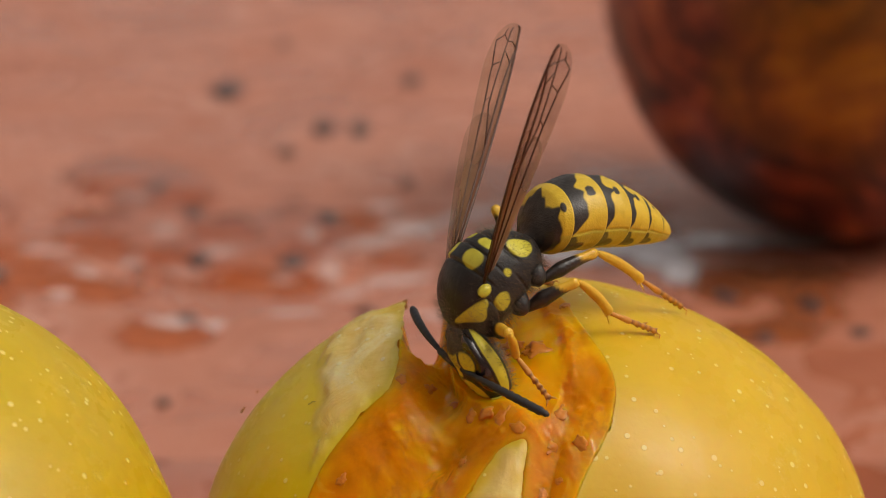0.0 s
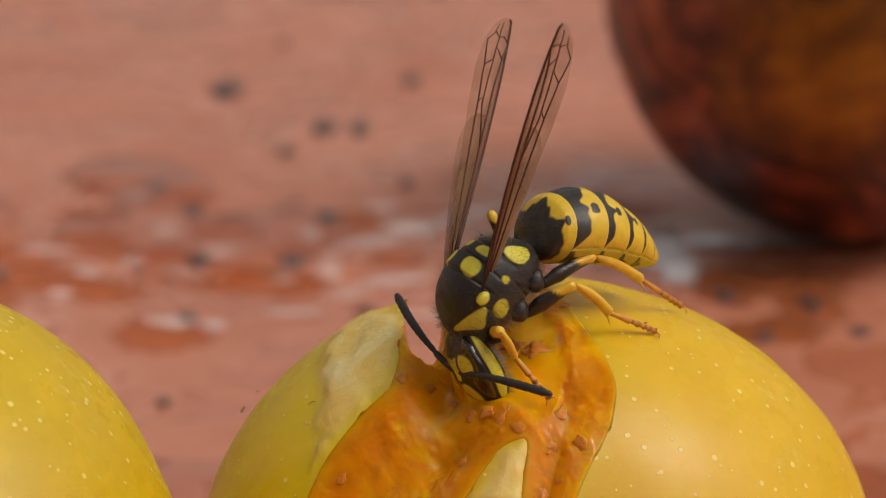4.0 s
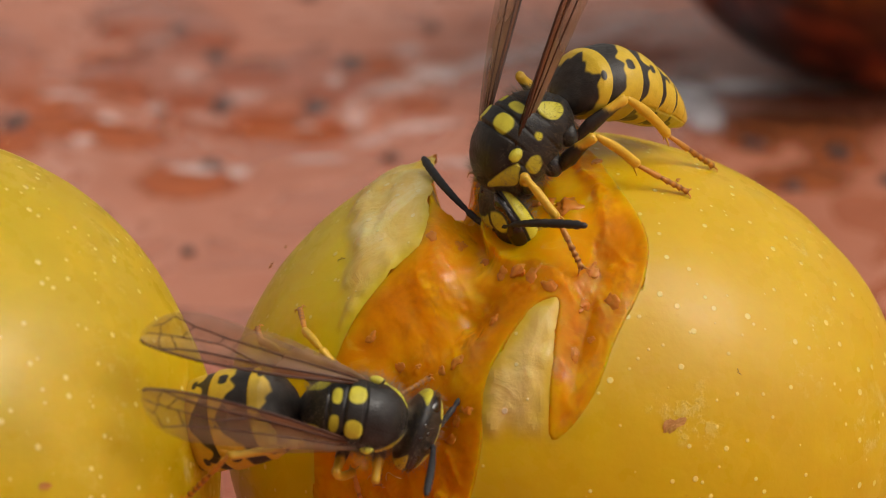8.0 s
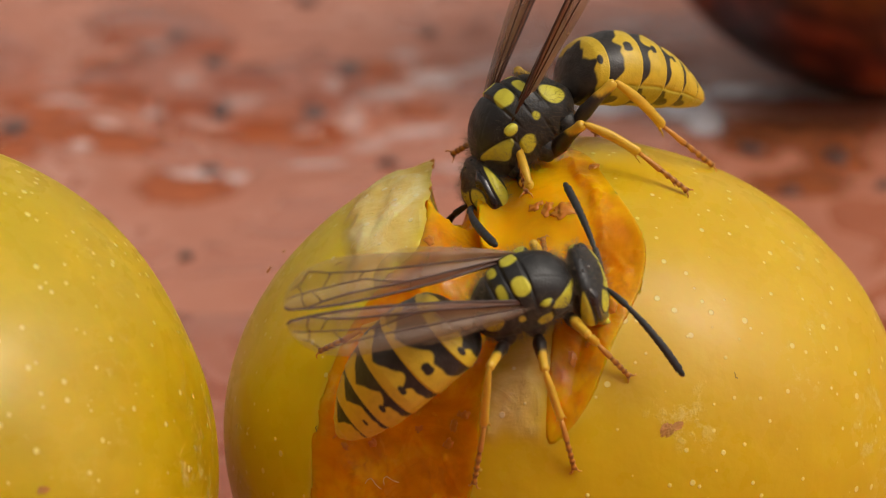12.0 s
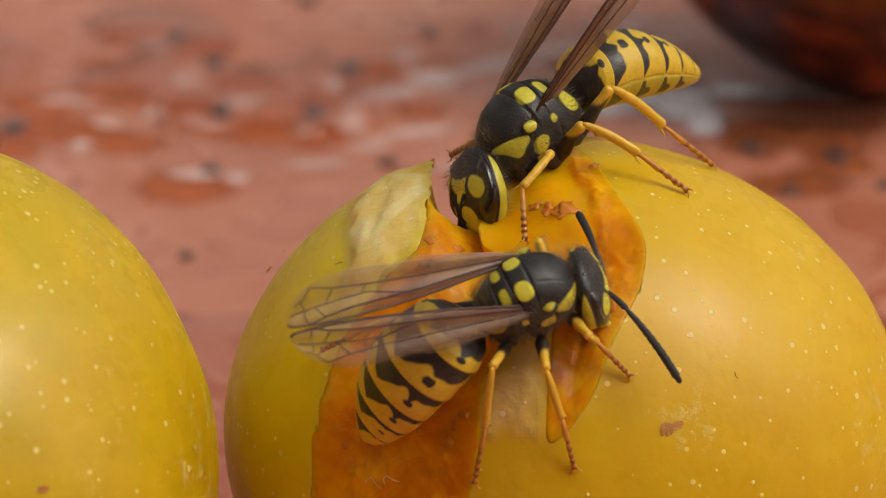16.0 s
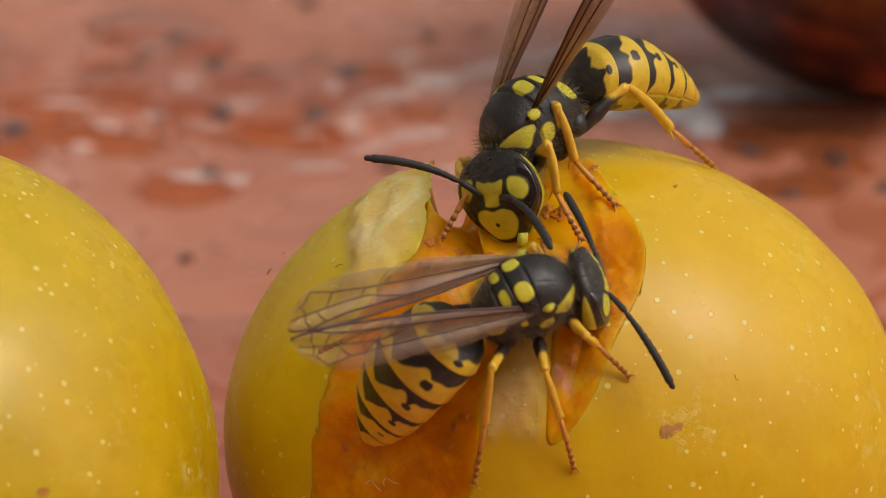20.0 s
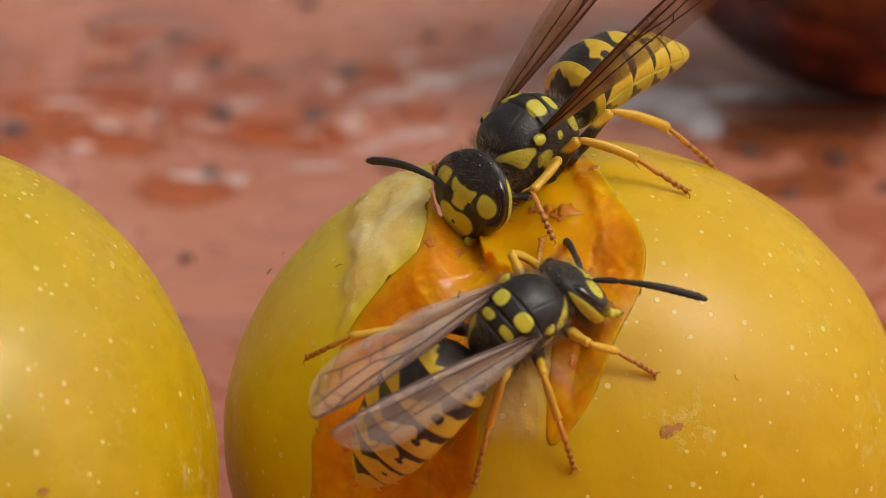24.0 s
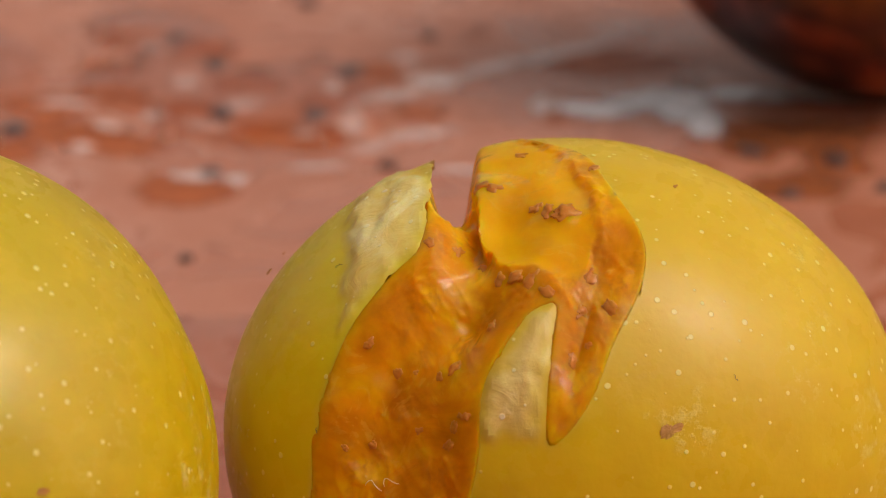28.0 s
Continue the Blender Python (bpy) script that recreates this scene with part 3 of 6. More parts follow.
main_plum = eaten_plum()


def whole_plum(label, at, radii, material, seed, squash=0.05, patch=(0, 0, 0), name="plum"):
    plum = thing(name, label, "plum", at)
    unit, v = ellipsoid(radii, 110, 130, squash)
    v = v + unit * (0.18 * waves(v, 0.12, seed, 2))[:, None]
    caps = [tuple(range(130))[::-1], tuple(109 * 130 + j for j in range(130))]
    mark = step(-0.05, 0.12, unit @ np.array(patch) + 0.22 * waves(v, 0.10, seed + 1.0) - 0.86)
    faces = grid_faces(110, 130) + caps
    where = {"skin": [], "soft_patch": []}
    for f in faces:
        where["soft_patch" if mark[list(f)].mean() > 0.5 else "skin"].append(f)
    for key, some in where.items():
        if some:
            used = sorted({i for f in some for i in f})
            back_to = {old: k for k, old in enumerate(used)}
            part(key, mesh_of(key, v[used], [tuple(back_to[i] for i in f) for f in some], material, mark[used]), plum, "translucent amber patch of soft rot" if key == "soft_patch" else "")
    return plum


left_plum = whole_plum("unbroken yellow plum lying beside the eaten one", P(-27.7, -8.7, 13.36, 0, 0, 12), (13.9, 13.3, 13.36), SKIN_GREEN, 2.0)
whole_plum("dark brown-red rotten plum with an amber patch", P(22.7, 90.9, 16.9, 0, 0, 20), (15.7, 16.6, 17.0), ROTTEN, 6.0, 0.03, (-0.45, -0.87, 0.0))
# ---- wasps ----


def cuticle_material(name, black, yellow, rough, under=None):
    """Black with yellow marks; under: the yellow of the belly plates."""
    p = Paint(name)
    if under:
        yellow = p.mix(p.mark("lobe"), yellow, under)
    dull = p.mix(p.grey(p.noise(2500, 4), 0.4, 0.7, 0.0, 0.35), yellow, p.mix(1.0, yellow, (0.70, 0.66, 0.6), "MULTIPLY"))
    dark = p.mix(p.grey(p.noise(1800, 4), 0.4, 0.7), black, tuple(c * 1.9 + 0.003 for c in black))
    p.to(p.mix(p.mark(), dark, dull), "Base Color")
    p.to(p.grey(p.noise(3000, 3), 0.3, 0.7, rough - 0.1, rough + 0.12), "Roughness")
    p.set(Specular_IOR_Level=0.5, Coat_Weight=0.06, Coat_Roughness=0.35)
    p.bump(p.cells(11000).outputs["Distance"], 0.010).bump(p.noise(1400, 3), 0.02)
    return p.m


CUTICLE = cuticle_material("black_and_yellow_cuticle", (0.013, 0.012, 0.011), (0.66, 0.60, 0.045), 0.44)
ABDOMEN = cuticle_material("banded_abdomen_cuticle", (0.017, 0.013, 0.010), (0.70, 0.475, 0.028), 0.40, (0.55, 0.46, 0.04))
LEG = cuticle_material("leg_cuticle", (0.014, 0.009, 0.007), (0.76, 0.46, 0.035), 0.40)
TOES = cuticle_material("ringed_foot_cuticle", (0.16, 0.045, 0.012), (0.68, 0.30, 0.045), 0.42)


def plain_material(name, colour, rough, coat=0.0, **more):
    p = Paint(name)
    p.to(p.ramp(p.noise(2200, 4), (0.3, tuple(c * 0.8 for c in colour)), (0.7, tuple(min(1, c * 1.2) for c in colour))), "Base Color")
    p.set(Roughness=rough, Coat_Weight=coat, Coat_Roughness=0.1, **more)
    p.bump(p.noise(7000, 3), 0.01)
    return p.m


EYE = plain_material("dark_compound_eye", (0.014, 0.008, 0.008), 0.22, 0.5)
ANTENNA = plain_material("matt_black_antenna", (0.024, 0.024, 0.027), 0.62)
FOOT = plain_material("rusty_foot", (0.50, 0.19, 0.035), 0.45)
VEIN = plain_material("brown_wing_vein", (0.06, 0.018, 0.007), 0.35)
HAIR = plain_material("pale_brown_hair", (0.20, 0.155, 0.10), 0.5)


def wing_material():
    """Amber-brown membrane, dark along its leading edge and clearer towards the tip."""
    p = Paint("smoky_wing_membrane")
    lead, out = p.grey(p.mark(), 0.0, 0.55, 1.0, 0.0), p.mark("lobe")
    base = p.ramp(p.noise(500, 3), (0.3, (0.17, 0.085, 0.038)), (0.7, (0.27, 0.15, 0.072)))
    base = p.mix(p.sums("MULTIPLY", lead, p.grey(out, 0.9, 0.3)), base, (0.15, 0.045, 0.012))
    p.to(base, "Base Color")
    clear = p.sums("ADD", p.grey(out, 0.1, 0.9, 0.70, 0.34), p.sums("MULTIPLY", lead, 0.26))
    p.to(p.sums("ADD", clear, p.grey(p.noise(420, 4), 0.3, 0.7, -0.12, 0.12)), "Alpha")
    p.set(Roughness=0.34, Specular_IOR_Level=0.45)
    p.bump(p.noise(900, 4, 0.6, 0.6), 0.035)
    return p.m


WING = wing_material()
GROW = 1.05
NECK, WAIST, WING_ROOT = Vector((1.85, 0, -1.15)) * GROW, Vector((-2.0, 0, -0.3)) * GROW, Vector((0.45, 1.22, 0.70)) * GROW
HIPS = {"1": Vector((1.25, 0.75, -1.45)) * GROW, "2": Vector((-0.05, 0.9, -1.65)) * GROW, "3": Vector((-1.25, 0.85, -1.35)) * GROW}
BONES = {"1": (2.1, 2.0, 2.3), "2": (2.4, 2.5, 2.6), "3": (2.7, 3.3, 3.1)}


def loft(rows, m, power=1.0):
    """Rings along x: x, centre z, half width, half height."""
    w = np.arange(m) * 2 * math.pi / m
    c, s = np.cos(w), np.sin(w)
    c, s = np.sign(c) * np.abs(c) ** power, np.sign(s) * np.abs(s) ** power
    v = np.concatenate([np.stack([np.full(m, x), ry * c, z + rz * s], -1) for x, z, ry, rz in rows])
    n = len(rows)
    return v, grid_faces(n, m) + [tuple(range(m))[::-1], tuple((n - 1) * m + j for j in range(m))]


def along(table, x):
    xs = [r[0] for r in table]
    return [np.interp(x, xs, [r[k] for r in table]) for k in range(1, len(table[0]))]


def spots(v, marks):
    """Smooth-edged yellow marks: centre and half-axes of each."""
    out = np.zeros(len(v))
    wob = 0.10 * waves(v, 1.6, 3.0, 2)
    for cx, cy, cz, rx, ry, rz in marks:
        d = np.sqrt(((v[:, 0] - cx) / rx) ** 2 + ((v[:, 1] - cy) / ry) ** 2 + ((v[:, 2] - cz) / rz) ** 2)
        out = np.maximum(out, step(1.06, 0.94, d + wob))
    return out


def depth_in(a, b, poly):
    """How far each point lies inside a rounded outline (below zero: outside)."""
    hit, gap, _ = inside(a, b, rounded(poly, 2))
    return np.where(hit, gap, -gap)


def patches(v, a, b, polys, soft, seed):
    """Smooth-edged marks from outlines on the unrolled surface."""
    out = np.zeros(len(v))
    wob = 0.35 * soft * waves(v, 3.0, seed, 2)
    for poly in polys:
        out = np.maximum(out, step(-soft, soft, depth_in(a, b, poly) + wob))
    return out


def hairs(v, normals, count, length, seed, pick):
    """Fine upright hairs as thin three-sided spikes."""
    rng = random.Random(seed)
    rows = [i for i in range(len(v)) if pick(v[i])]
    verts, faces = [], []
    for _ in range(count):
        i = rng.choice(rows)
        p, n = v[i] + np.array([rng.uniform(-0.06, 0.06) for _ in range(3)]), normals[i]
        d = n + np.array([rng.uniform(-0.4, 0.4) for _ in range(3)])
        d /= np.linalg.norm(d)
        a = np.cross(d, (0.3, 0.5, 0.8))
        a /= np.linalg.norm(a)
        b = np.cross(d, a)
        k = len(verts)
        r = 0.0055
        verts += [p + r * a, p - 0.5 * r * a + 0.87 * r * b, p - 0.5 * r * a - 0.87 * r * b, p + d * length * rng.uniform(0.55, 1.1)]
        faces += [(k, k + 1, k + 3), (k + 1, k + 2, k + 3), (k + 2, k, k + 3)]
    return np.array(verts), faces


THORAX_ROWS = [(-2.25, -0.427, 0.308, 0.276), (-2.05, -0.38, 0.704, 0.69), (-1.75, -0.266, 1.012, 1.058), (-1.35, -0.114, 1.214, 1.306), (-0.8, 0.0, 1.364, 1.518), (-0.1, 0.019, 1.478, 1.619), (0.5, 0.0, 1.496, 1.601), (1.1, -0.076, 1.408, 1.472), (1.6, -0.19, 1.214, 1.233), (1.95, -0.285, 0.898, 0.902), (2.15, -0.342, 0.484, 0.478)]
ABDOMEN_ROWS = [(0.0, 0.10, 0.10), (0.02, 0.22, 0.20), (0.04, 0.50, 0.48), (0.07, 0.72, 0.70), (0.11, 0.86, 0.85), (0.16, 0.94, 0.93), (0.24, 0.98, 0.98), (0.36, 1.0, 1.0), (0.50, 0.97, 0.95),
                (0.64, 0.88, 0.84), (0.76, 0.74, 0.68), (0.87, 0.54, 0.48), (0.95, 0.32, 0.29), (1.0, 0.08, 0.08)]
CUTS = (0.0, 0.16, 0.38, 0.56, 0.71, 0.85, 1.0)
LONG, WIDE, HIGH = 7.5, 1.98, 1.65


def abdomen_segment(k):
    """One overlapping ring: a black front band with a median point and side drops above, pale belly plates below."""
    s0, s1 = CUTS[k], CUTS[k + 1]
    n, m = 52, 220
    q = np.linspace(-0.06 if k else 0, 1.0, n)
    w = np.arange(m) * 2 * math.pi / m
    side = np.degrees(np.abs((w - math.pi / 2 + math.pi) % (2 * math.pi) - math.pi))  # 0 on the back, 180 below
    rows = []
    for t in q:
        s = min(1, max(0, s0 + (s1 - s0) * t))
        a, b = along(ABDOMEN_ROWS, s)
        flare = 1.0 + 0.028 * step(0.0, 1.0, t) - (0.03 if t < 0 else 0)
        if k < 5 and t > 0.97:
            flare -= 0.02
        rows.append((-LONG * s, np.interp(s, [0, 0.05, 0.1, 0.3, 0.5, 0.75, 1], [0, 0.55, 0.9, 1.2, 1.15, 0.7, -0.05]), WIDE * a * flare, HIGH * b * flare))
    v, f = loft(rows, m)
    Q, T = np.meshgrid(q, side, indexing="ij")
    R = np.meshgrid(q, w, indexing="ij")[1]
    wob = 0.018 * np.sin(R * 7 + k) + 0.014 * np.sin(R * 17 + 2 * k)
    if k == 0:
        edge = 0.52 + wob + 0.20 * np.clip(1 - T / 15, 0, 1) - 0.10 * np.exp(-((T - 36) / 12) ** 2) + 0.12 * np.exp(-((T - 62) / 9) ** 2) + 0.12 * step(80, 100, T)
        black = step(0.035, -0.035, Q - edge)
        black = np.maximum(black, step(1.12, 0.88, np.hypot((Q - 0.72) / 0.09, (T - 64) / 9)))
    else:
        front = (0.44, 0.33, 0.29, 0.20, 0.10)[k - 1]
        reach, broad = ((0.44, 34), (0.46, 33), (0.50, 33), (0.42, 30), (0.50, 34))[k - 1]
        tooth = reach * np.clip(1 - T / broad, 0, 1)
        bay = -(0.10, 0.08, 0.06, 0.02, 0.0)[k - 1] * np.exp(-((T - 38) / 7) ** 2)
        drop = (0.05, 0.22, 0.24, 0.0, 0.0)[k - 1] * np.exp(-((T - 52) / 4.5) ** 2)
        edge = (front + tooth + bay + drop + wob) * step(124, 84, T) ** 0.8 - 0.03
        black = step(0.035, -0.035, Q - edge)
        size = (0.13, 0.10, 0.10, 0.07, 0.0)[k - 1]
        if size:
            dot = np.hypot((Q - front - (0.20, 0.24, 0.26, 0.30)[k - 1]) / size, (T - 53) / ((9, 7, 6.5, 7)[k - 1]))
            black = np.maximum(black, step(1.15, 0.85, dot + 0.1 * np.sin(R * 31)))
        belly = step(1.12, 0.88, np.hypot((Q - 0.30) / 0.26, (T - 146) / 12)) + step(0.05, -0.03, Q - 0.14 - 0.10 * np.exp(-((T - 132) / 8) ** 2)) * (T > 120)
        black = np.maximum(black, np.clip(belly, 0, 1) * (0.9 if k < 5 else 0.0))
    # the seam where the upper plates lap over the belly plates
    seam = 0.05 * np.exp(-((T - 116) / 2.2) ** 2) * step(0.0, 0.2, Q) * step(1.0, 0.8, Q) if k else 0 * T
    out = v * np.array((0.0, 1, 1)) - np.array((0, 0, 1)) * np.repeat([r[1] for r in rows], m)[:, None]
    out /= np.linalg.norm(out, axis=1)[:, None] + 1e-6
    v = v - out * seam.ravel()[:, None]
    return v * GROW, f, 1 - np.clip(black, 0, 1).ravel(), step(112, 118, T).ravel()


def wing_outline(n, length, width):
    """The folded fore wing: narrow at the root, widest past the middle, with a blunt round tip."""
    x = np.linspace(0, 1, n)
    x = np.sin(x * math.pi / 2) ** 0.9
    tip = np.sqrt(np.clip(1 - np.clip((x - 0.74) / 0.26, 0, 1) ** 2.4, 0, 1))
    lead = (0.05 + 0.16 * np.sin(np.pi * x * 0.8)) * width * (0.25 + 0.75 * tip)
    trail = -width * np.interp(x, [0, 0.12, 0.35, 0.6, 0.75, 0.9, 1], [0.10, 0.28, 0.52, 0.76, 0.84, 0.80, 0.70]) * (0.04 + 0.96 * tip)
    return x * length, lead, trail


def wing_sheet(length, width):
    n, m = 60, 14
    x, lead, trail = wing_outline(n, length, width)
    k = np.linspace(0, 1, m)
    X = np.repeat(x[:, None], m, 1)
    Y = lead[:, None] + (trail - lead)[:, None] * k[None, :]
    Z = 0.06 * np.sin(k[None, :] * 9) * (0.35 + 0.65 * X / length) * (1 - 0.5 * X / length) + 0.22 * (X / length) ** 2
    return np.stack([X, Y, Z], -1), n, m


def wing_veins(length, width):
    grid, n, m = wing_sheet(length, width)

    def at(a, b):
        i, j = min(n - 1, max(0, a * (n - 1))), min(m - 1, max(0, b * (m - 1)))
        i0, j0 = int(i), int(j)
        i1, j1 = min(n - 1, i0 + 1), min(m - 1, j0 + 1)
        fi, fj = i - i0, j - j0
        return (grid[i0, j0] * (1 - fi) + grid[i1, j0] * fi) * (1 - fj) + (grid[i0, j1] * (1 - fi) + grid[i1, j1] * fi) * fj

    lines = [([(0, 0.1), (0.2, 0.0), (0.5, 0.0), (0.72, 0.02), (0.9, 0.05), (0.985, 0.4)], 0.075),
             ([(0, 0.3), (0.25, 0.22), (0.5, 0.2), (0.62, 0.14), (0.72, 0.03)], 0.06),
             ([(0, 0.6), (0.2, 0.6), (0.42, 0.62), (0.55, 0.7), (0.66, 0.92)], 0.045),
             ([(0.3, 0.22), (0.42, 0.45), (0.58, 0.42), (0.72, 0.45), (0.86, 0.6)], 0.04),
             ([(0.42, 0.62), (0.45, 0.44)], 0.035), ([(0.55, 0.7), (0.6, 0.43)], 0.035), ([(0.62, 0.14), (0.66, 0.42)], 0.035),
             ([(0.72, 0.05), (0.74, 0.3), (0.72, 0.45)], 0.035), ([(0.72, 0.45), (0.74, 0.75)], 0.03), ([(0.66, 0.92), (0.72, 0.75), (0.80, 0.8)], 0.03)]
    for path, r in lines:
        pts = []
        for (a, b), (c, d) in zip(path, path[1:]):
            pts += [at(a + (c - a) * t, b + (d - b) * t) for t in (0, 0.33, 0.67)]
        pts.append(at(*path[-1]))
        yield tube(pts, np.linspace(r, r * 0.65, len(pts)) * 0.9, 6)


def segment_mesh(name, length, r0, r1, r2, dark):
    """A leg joint along +x, swollen in the middle, with a dark near end; a shin carries two spurs at its far end."""
    xs = np.linspace(0, 1, 24)
    r = np.interp(xs, [0, 0.08, 0.35, 0.8, 0.95, 1], [r0 * 0.6, r0, r1, r2, r2 * 1.1, r2 * 0.7])
    pieces = [tube([(x * length, 0, 0.10 * math.sin(x * 3.1)) for x in xs], r, 14, 0.85)]
    if name == "tibia":
        for w in (-1, 1):
            pieces.append(tube([(0.93 * length, 0.09 * w, -0.08), (length + 0.10, 0.17 * w, -0.20), (length + 0.30, 0.22 * w, -0.30)], (0.05, 0.04, 0.008), 6))
    v, f = join(*pieces)
    ragged = v[:, 0] / length + 0.05 * waves(v, 2.0, 2.0, 2) + 0.10 * np.sin(np.arctan2(v[:, 1], v[:, 2]) + 1.0)
    mark = step(dark - 0.04, dark + 0.04, ragged)
    return mesh_of(name, v, f, LEG, mark)


def tarsus_mesh(name, length):
    """Five small heart-shaped joints and two claws."""
    cuts = [0, 0.44, 0.6, 0.72, 0.82, 0.95]
    pts, radii = [], []
    for a, b in zip(cuts, cuts[1:]):
        pts += [(a * length, 0, 0), ((a * 0.6 + b * 0.4) * length, 0, 0), ((a * 0.08 + b * 0.92) * length, 0, -0.02)]
        radii += [0.085, 0.105, 0.135]
    pieces = [tube(pts + [(0.96 * length, 0, 0)], radii + [0.06], 12)]
    for w in (-1, 1):
        pieces.append(tube([(0.93 * length, 0.04 * w, 0), (length, 0.2 * w, 0.02), (length + 0.06, 0.28 * w, -0.14)], (0.05, 0.035, 0.01), 6))
    v, f = join(*pieces)
    ring = np.min([np.abs(v[:, 0] / length - c) for c in cuts[1:]], axis=0)
    return mesh_of(name, v, f, TOES, step(0.0, 0.05, ring))


def antenna_shape():
    """Elbowed feeler: a stout scape, then a bent row of rings, along +x."""
    pts, radii = [(0, 0, 0), (0.1, 0, 0.02), (0.55, 0, 0.10), (1.05, 0, 0.14), (1.15, 0, 0.13)], [0.07, 0.10, 0.13, 0.14, 0.08]
    for i in range(33):
        k = i / 32
        pts.append((1.25 + 3.55 * k, 0, 0.10 - 1.05 * k ** 1.8))
        ring = 0.012 if i % 3 else -0.006
        radii.append((0.10 + 0.065 * math.sin(min(k, 0.8) * 2.2) + ring) * (1 if k < 0.93 else 0.75 if k < 0.99 else 0.4))
    return tube(pts, radii, 12)


MESHES = {}


def wasp_meshes():
    # thorax
    xs = np.linspace(-2.25, 2.15, 130)
    rows = np.array([(x, *along(THORAX_ROWS, x)) for x in xs])
    for _ in range(40):  # rounds the profile
        rows[1:-1, 1:] = (rows[:-2, 1:] + 2 * rows[1:-1, 1:] + rows[2:, 1:]) / 4
    m = 200
    v, f = loft(rows, m, 0.97)
    x, y = v[:, 0], v[:, 1]
    middle, wide, high = (np.repeat(rows[:, k], m) for k in (1, 2, 3))
    round_about = np.degrees(np.arctan2((v[:, 2] - middle) / high, np.abs(y) / wide))  # 90 on the back, 0 at the side
    top = step(5, 30, round_about)
    groove = top * (0.075 * np.exp(-((x - 0.44 + 0.16 * (y / 1.5) ** 2) / 0.05) ** 2) + 0.08 * np.exp(-((x + 0.40 - 0.12 * (y / 1.5) ** 2) / 0.05) ** 2) + 0.09 * np.exp(-((x + 1.06) / 0.07) ** 2))
    border = np.interp(round_about, [-25, 0, 14, 22, 30, 42, 60, 90], [0.72, 0.76, 0.82, 1.20, 1.62, 1.98, 2.06, 2.1])
    groove += 0.06 * np.exp(-((x - border) / 0.05) ** 2) * step(-32, -12, round_about)  # shoulder seam
    groove += 0.05 * np.exp(-((x - 0.70 + 0.006 * round_about) / 0.05) ** 2) * step(20, 0, round_about) * step(-75, -55, round_about)
    groove += 0.07 * np.exp(-((x + 0.62) / 0.06) ** 2) * step(10, -10, round_about)
    groove += 0.025 * np.exp(-((np.abs(y) - 0.62 - 0.10 * (x - 1.2)) / 0.03) ** 2) * top * step(0.55, 0.8, x) * step(1.75, 1.5, x)
    # the scutellum stands a little proud
    groove -= 0.06 * top * step(-0.40, -0.25, x) * step(0.42, 0.28, x)
    out = v * np.array((0.15, 1, 1))
    out /= np.linalg.norm(out, axis=1)[:, None] + 1e-6
    v = v - out * groove[:, None]
    arc = round_about * 0.026
    shoulder = [(0.80, 0.34), (1.10, 0.50), (1.50, 0.68), (1.85, 0.88), (2.10, 1.10), (2.08, 0.66), (1.85, 0.28), (1.66, -0.02), (1.46, -0.26), (1.24, -0.20), (1.10, 0.04), (0.88, 0.14)]
    scutellum = [(0.38, 1.34), (0.42, 1.64), (0.31, 1.94), (0.02, 2.04), (-0.27, 1.94), (-0.35, 1.66), (-0.30, 1.34), (-0.01, 1.20)]
    metanotum = [(-0.58, 1.38), (-0.58, 2.04), (-0.76, 2.12), (-0.97, 2.00), (-0.99, 1.50), (-0.82, 1.25)]
    propodeum = [(-1.14, 0.50), (-1.11, 1.00), (-1.34, 1.37), (-1.70, 1.31), (-1.99, 0.86), (-1.85, 0.29), (-1.45, 0.19)]
    flank = [(0.73, 0.03), (0.78, -0.49), (0.52, -0.71), (0.16, -0.52), (0.04, -0.11), (0.32, 0.09)]
    under_wing = [(-0.30, 0.22), (-0.32, 0.48), (-0.52, 0.52), (-0.62, 0.3), (-0.48, 0.16)]
    MESHES["thorax"] = mesh_of("thorax", v * GROW, f, CUTICLE, patches(v, x, arc, [shoulder, scutellum, metanotum, propodeum, flank, under_wing], 0.035, 4.0))
    MESHES["thorax_hair"] = mesh_of("hair", *hairs(v * GROW, out, 3400, 0.55, 5, lambda p: p[0] > -2.1 and (abs(p[1]) > 1.15 or p[0] > 1.85 or p[0] < -1.0 or p[2] < -0.5)), HAIR)
    t, g = blob((0, 0, 0), (0.34, 0.22, 0.26), 14, 18)
    MESHES["tegula"] = mesh_of("tegula", t, g, CUTICLE, spots(t, [(0, 0.1, 0.1, 0.30, 0.3, 0.24)]))
    # abdomen: six rings on a short stalk
    for k in range(6):
        a, g, mask, under = abdomen_segment(k)
        MESHES["ring%d" % k] = mesh_of("abdomen_ring", a, g, ABDOMEN, mask, lobe=under)
    a, g = tube([(0.25, 0, 0.05), (-0.1, 0, 0), (-0.45, 0, -0.08)], (0.22, 0.20, 0.30), 12)
    MESHES["stalk"] = mesh_of("abdomen", a, g, CUTICLE, np.zeros(len(a)))
    a, g = tube([(-LONG * GROW + 0.15, 0, 0.05), (-LONG * GROW - 0.25, 0, 0.0)], (0.07, 0.01), 6)
    MESHES["sting"] = mesh_of("sting", a, g, FOOT)
    # head: a flat triangular face, kidney eyes let into its sides
    p, g = blob((0, 0, 0), (1, 1, 1), 130, 190)
    p = np.sign(p) * np.abs(p) ** 0.93
    h = p * np.array((1.0, 1.68, 1.78)) + np.array((0, 0, -0.1))
    h[:, 1] *= 1 - 0.36 * step(0.15, -1.0, p[:, 2]) - 0.05 * step(0.5, 1.0, p[:, 2])
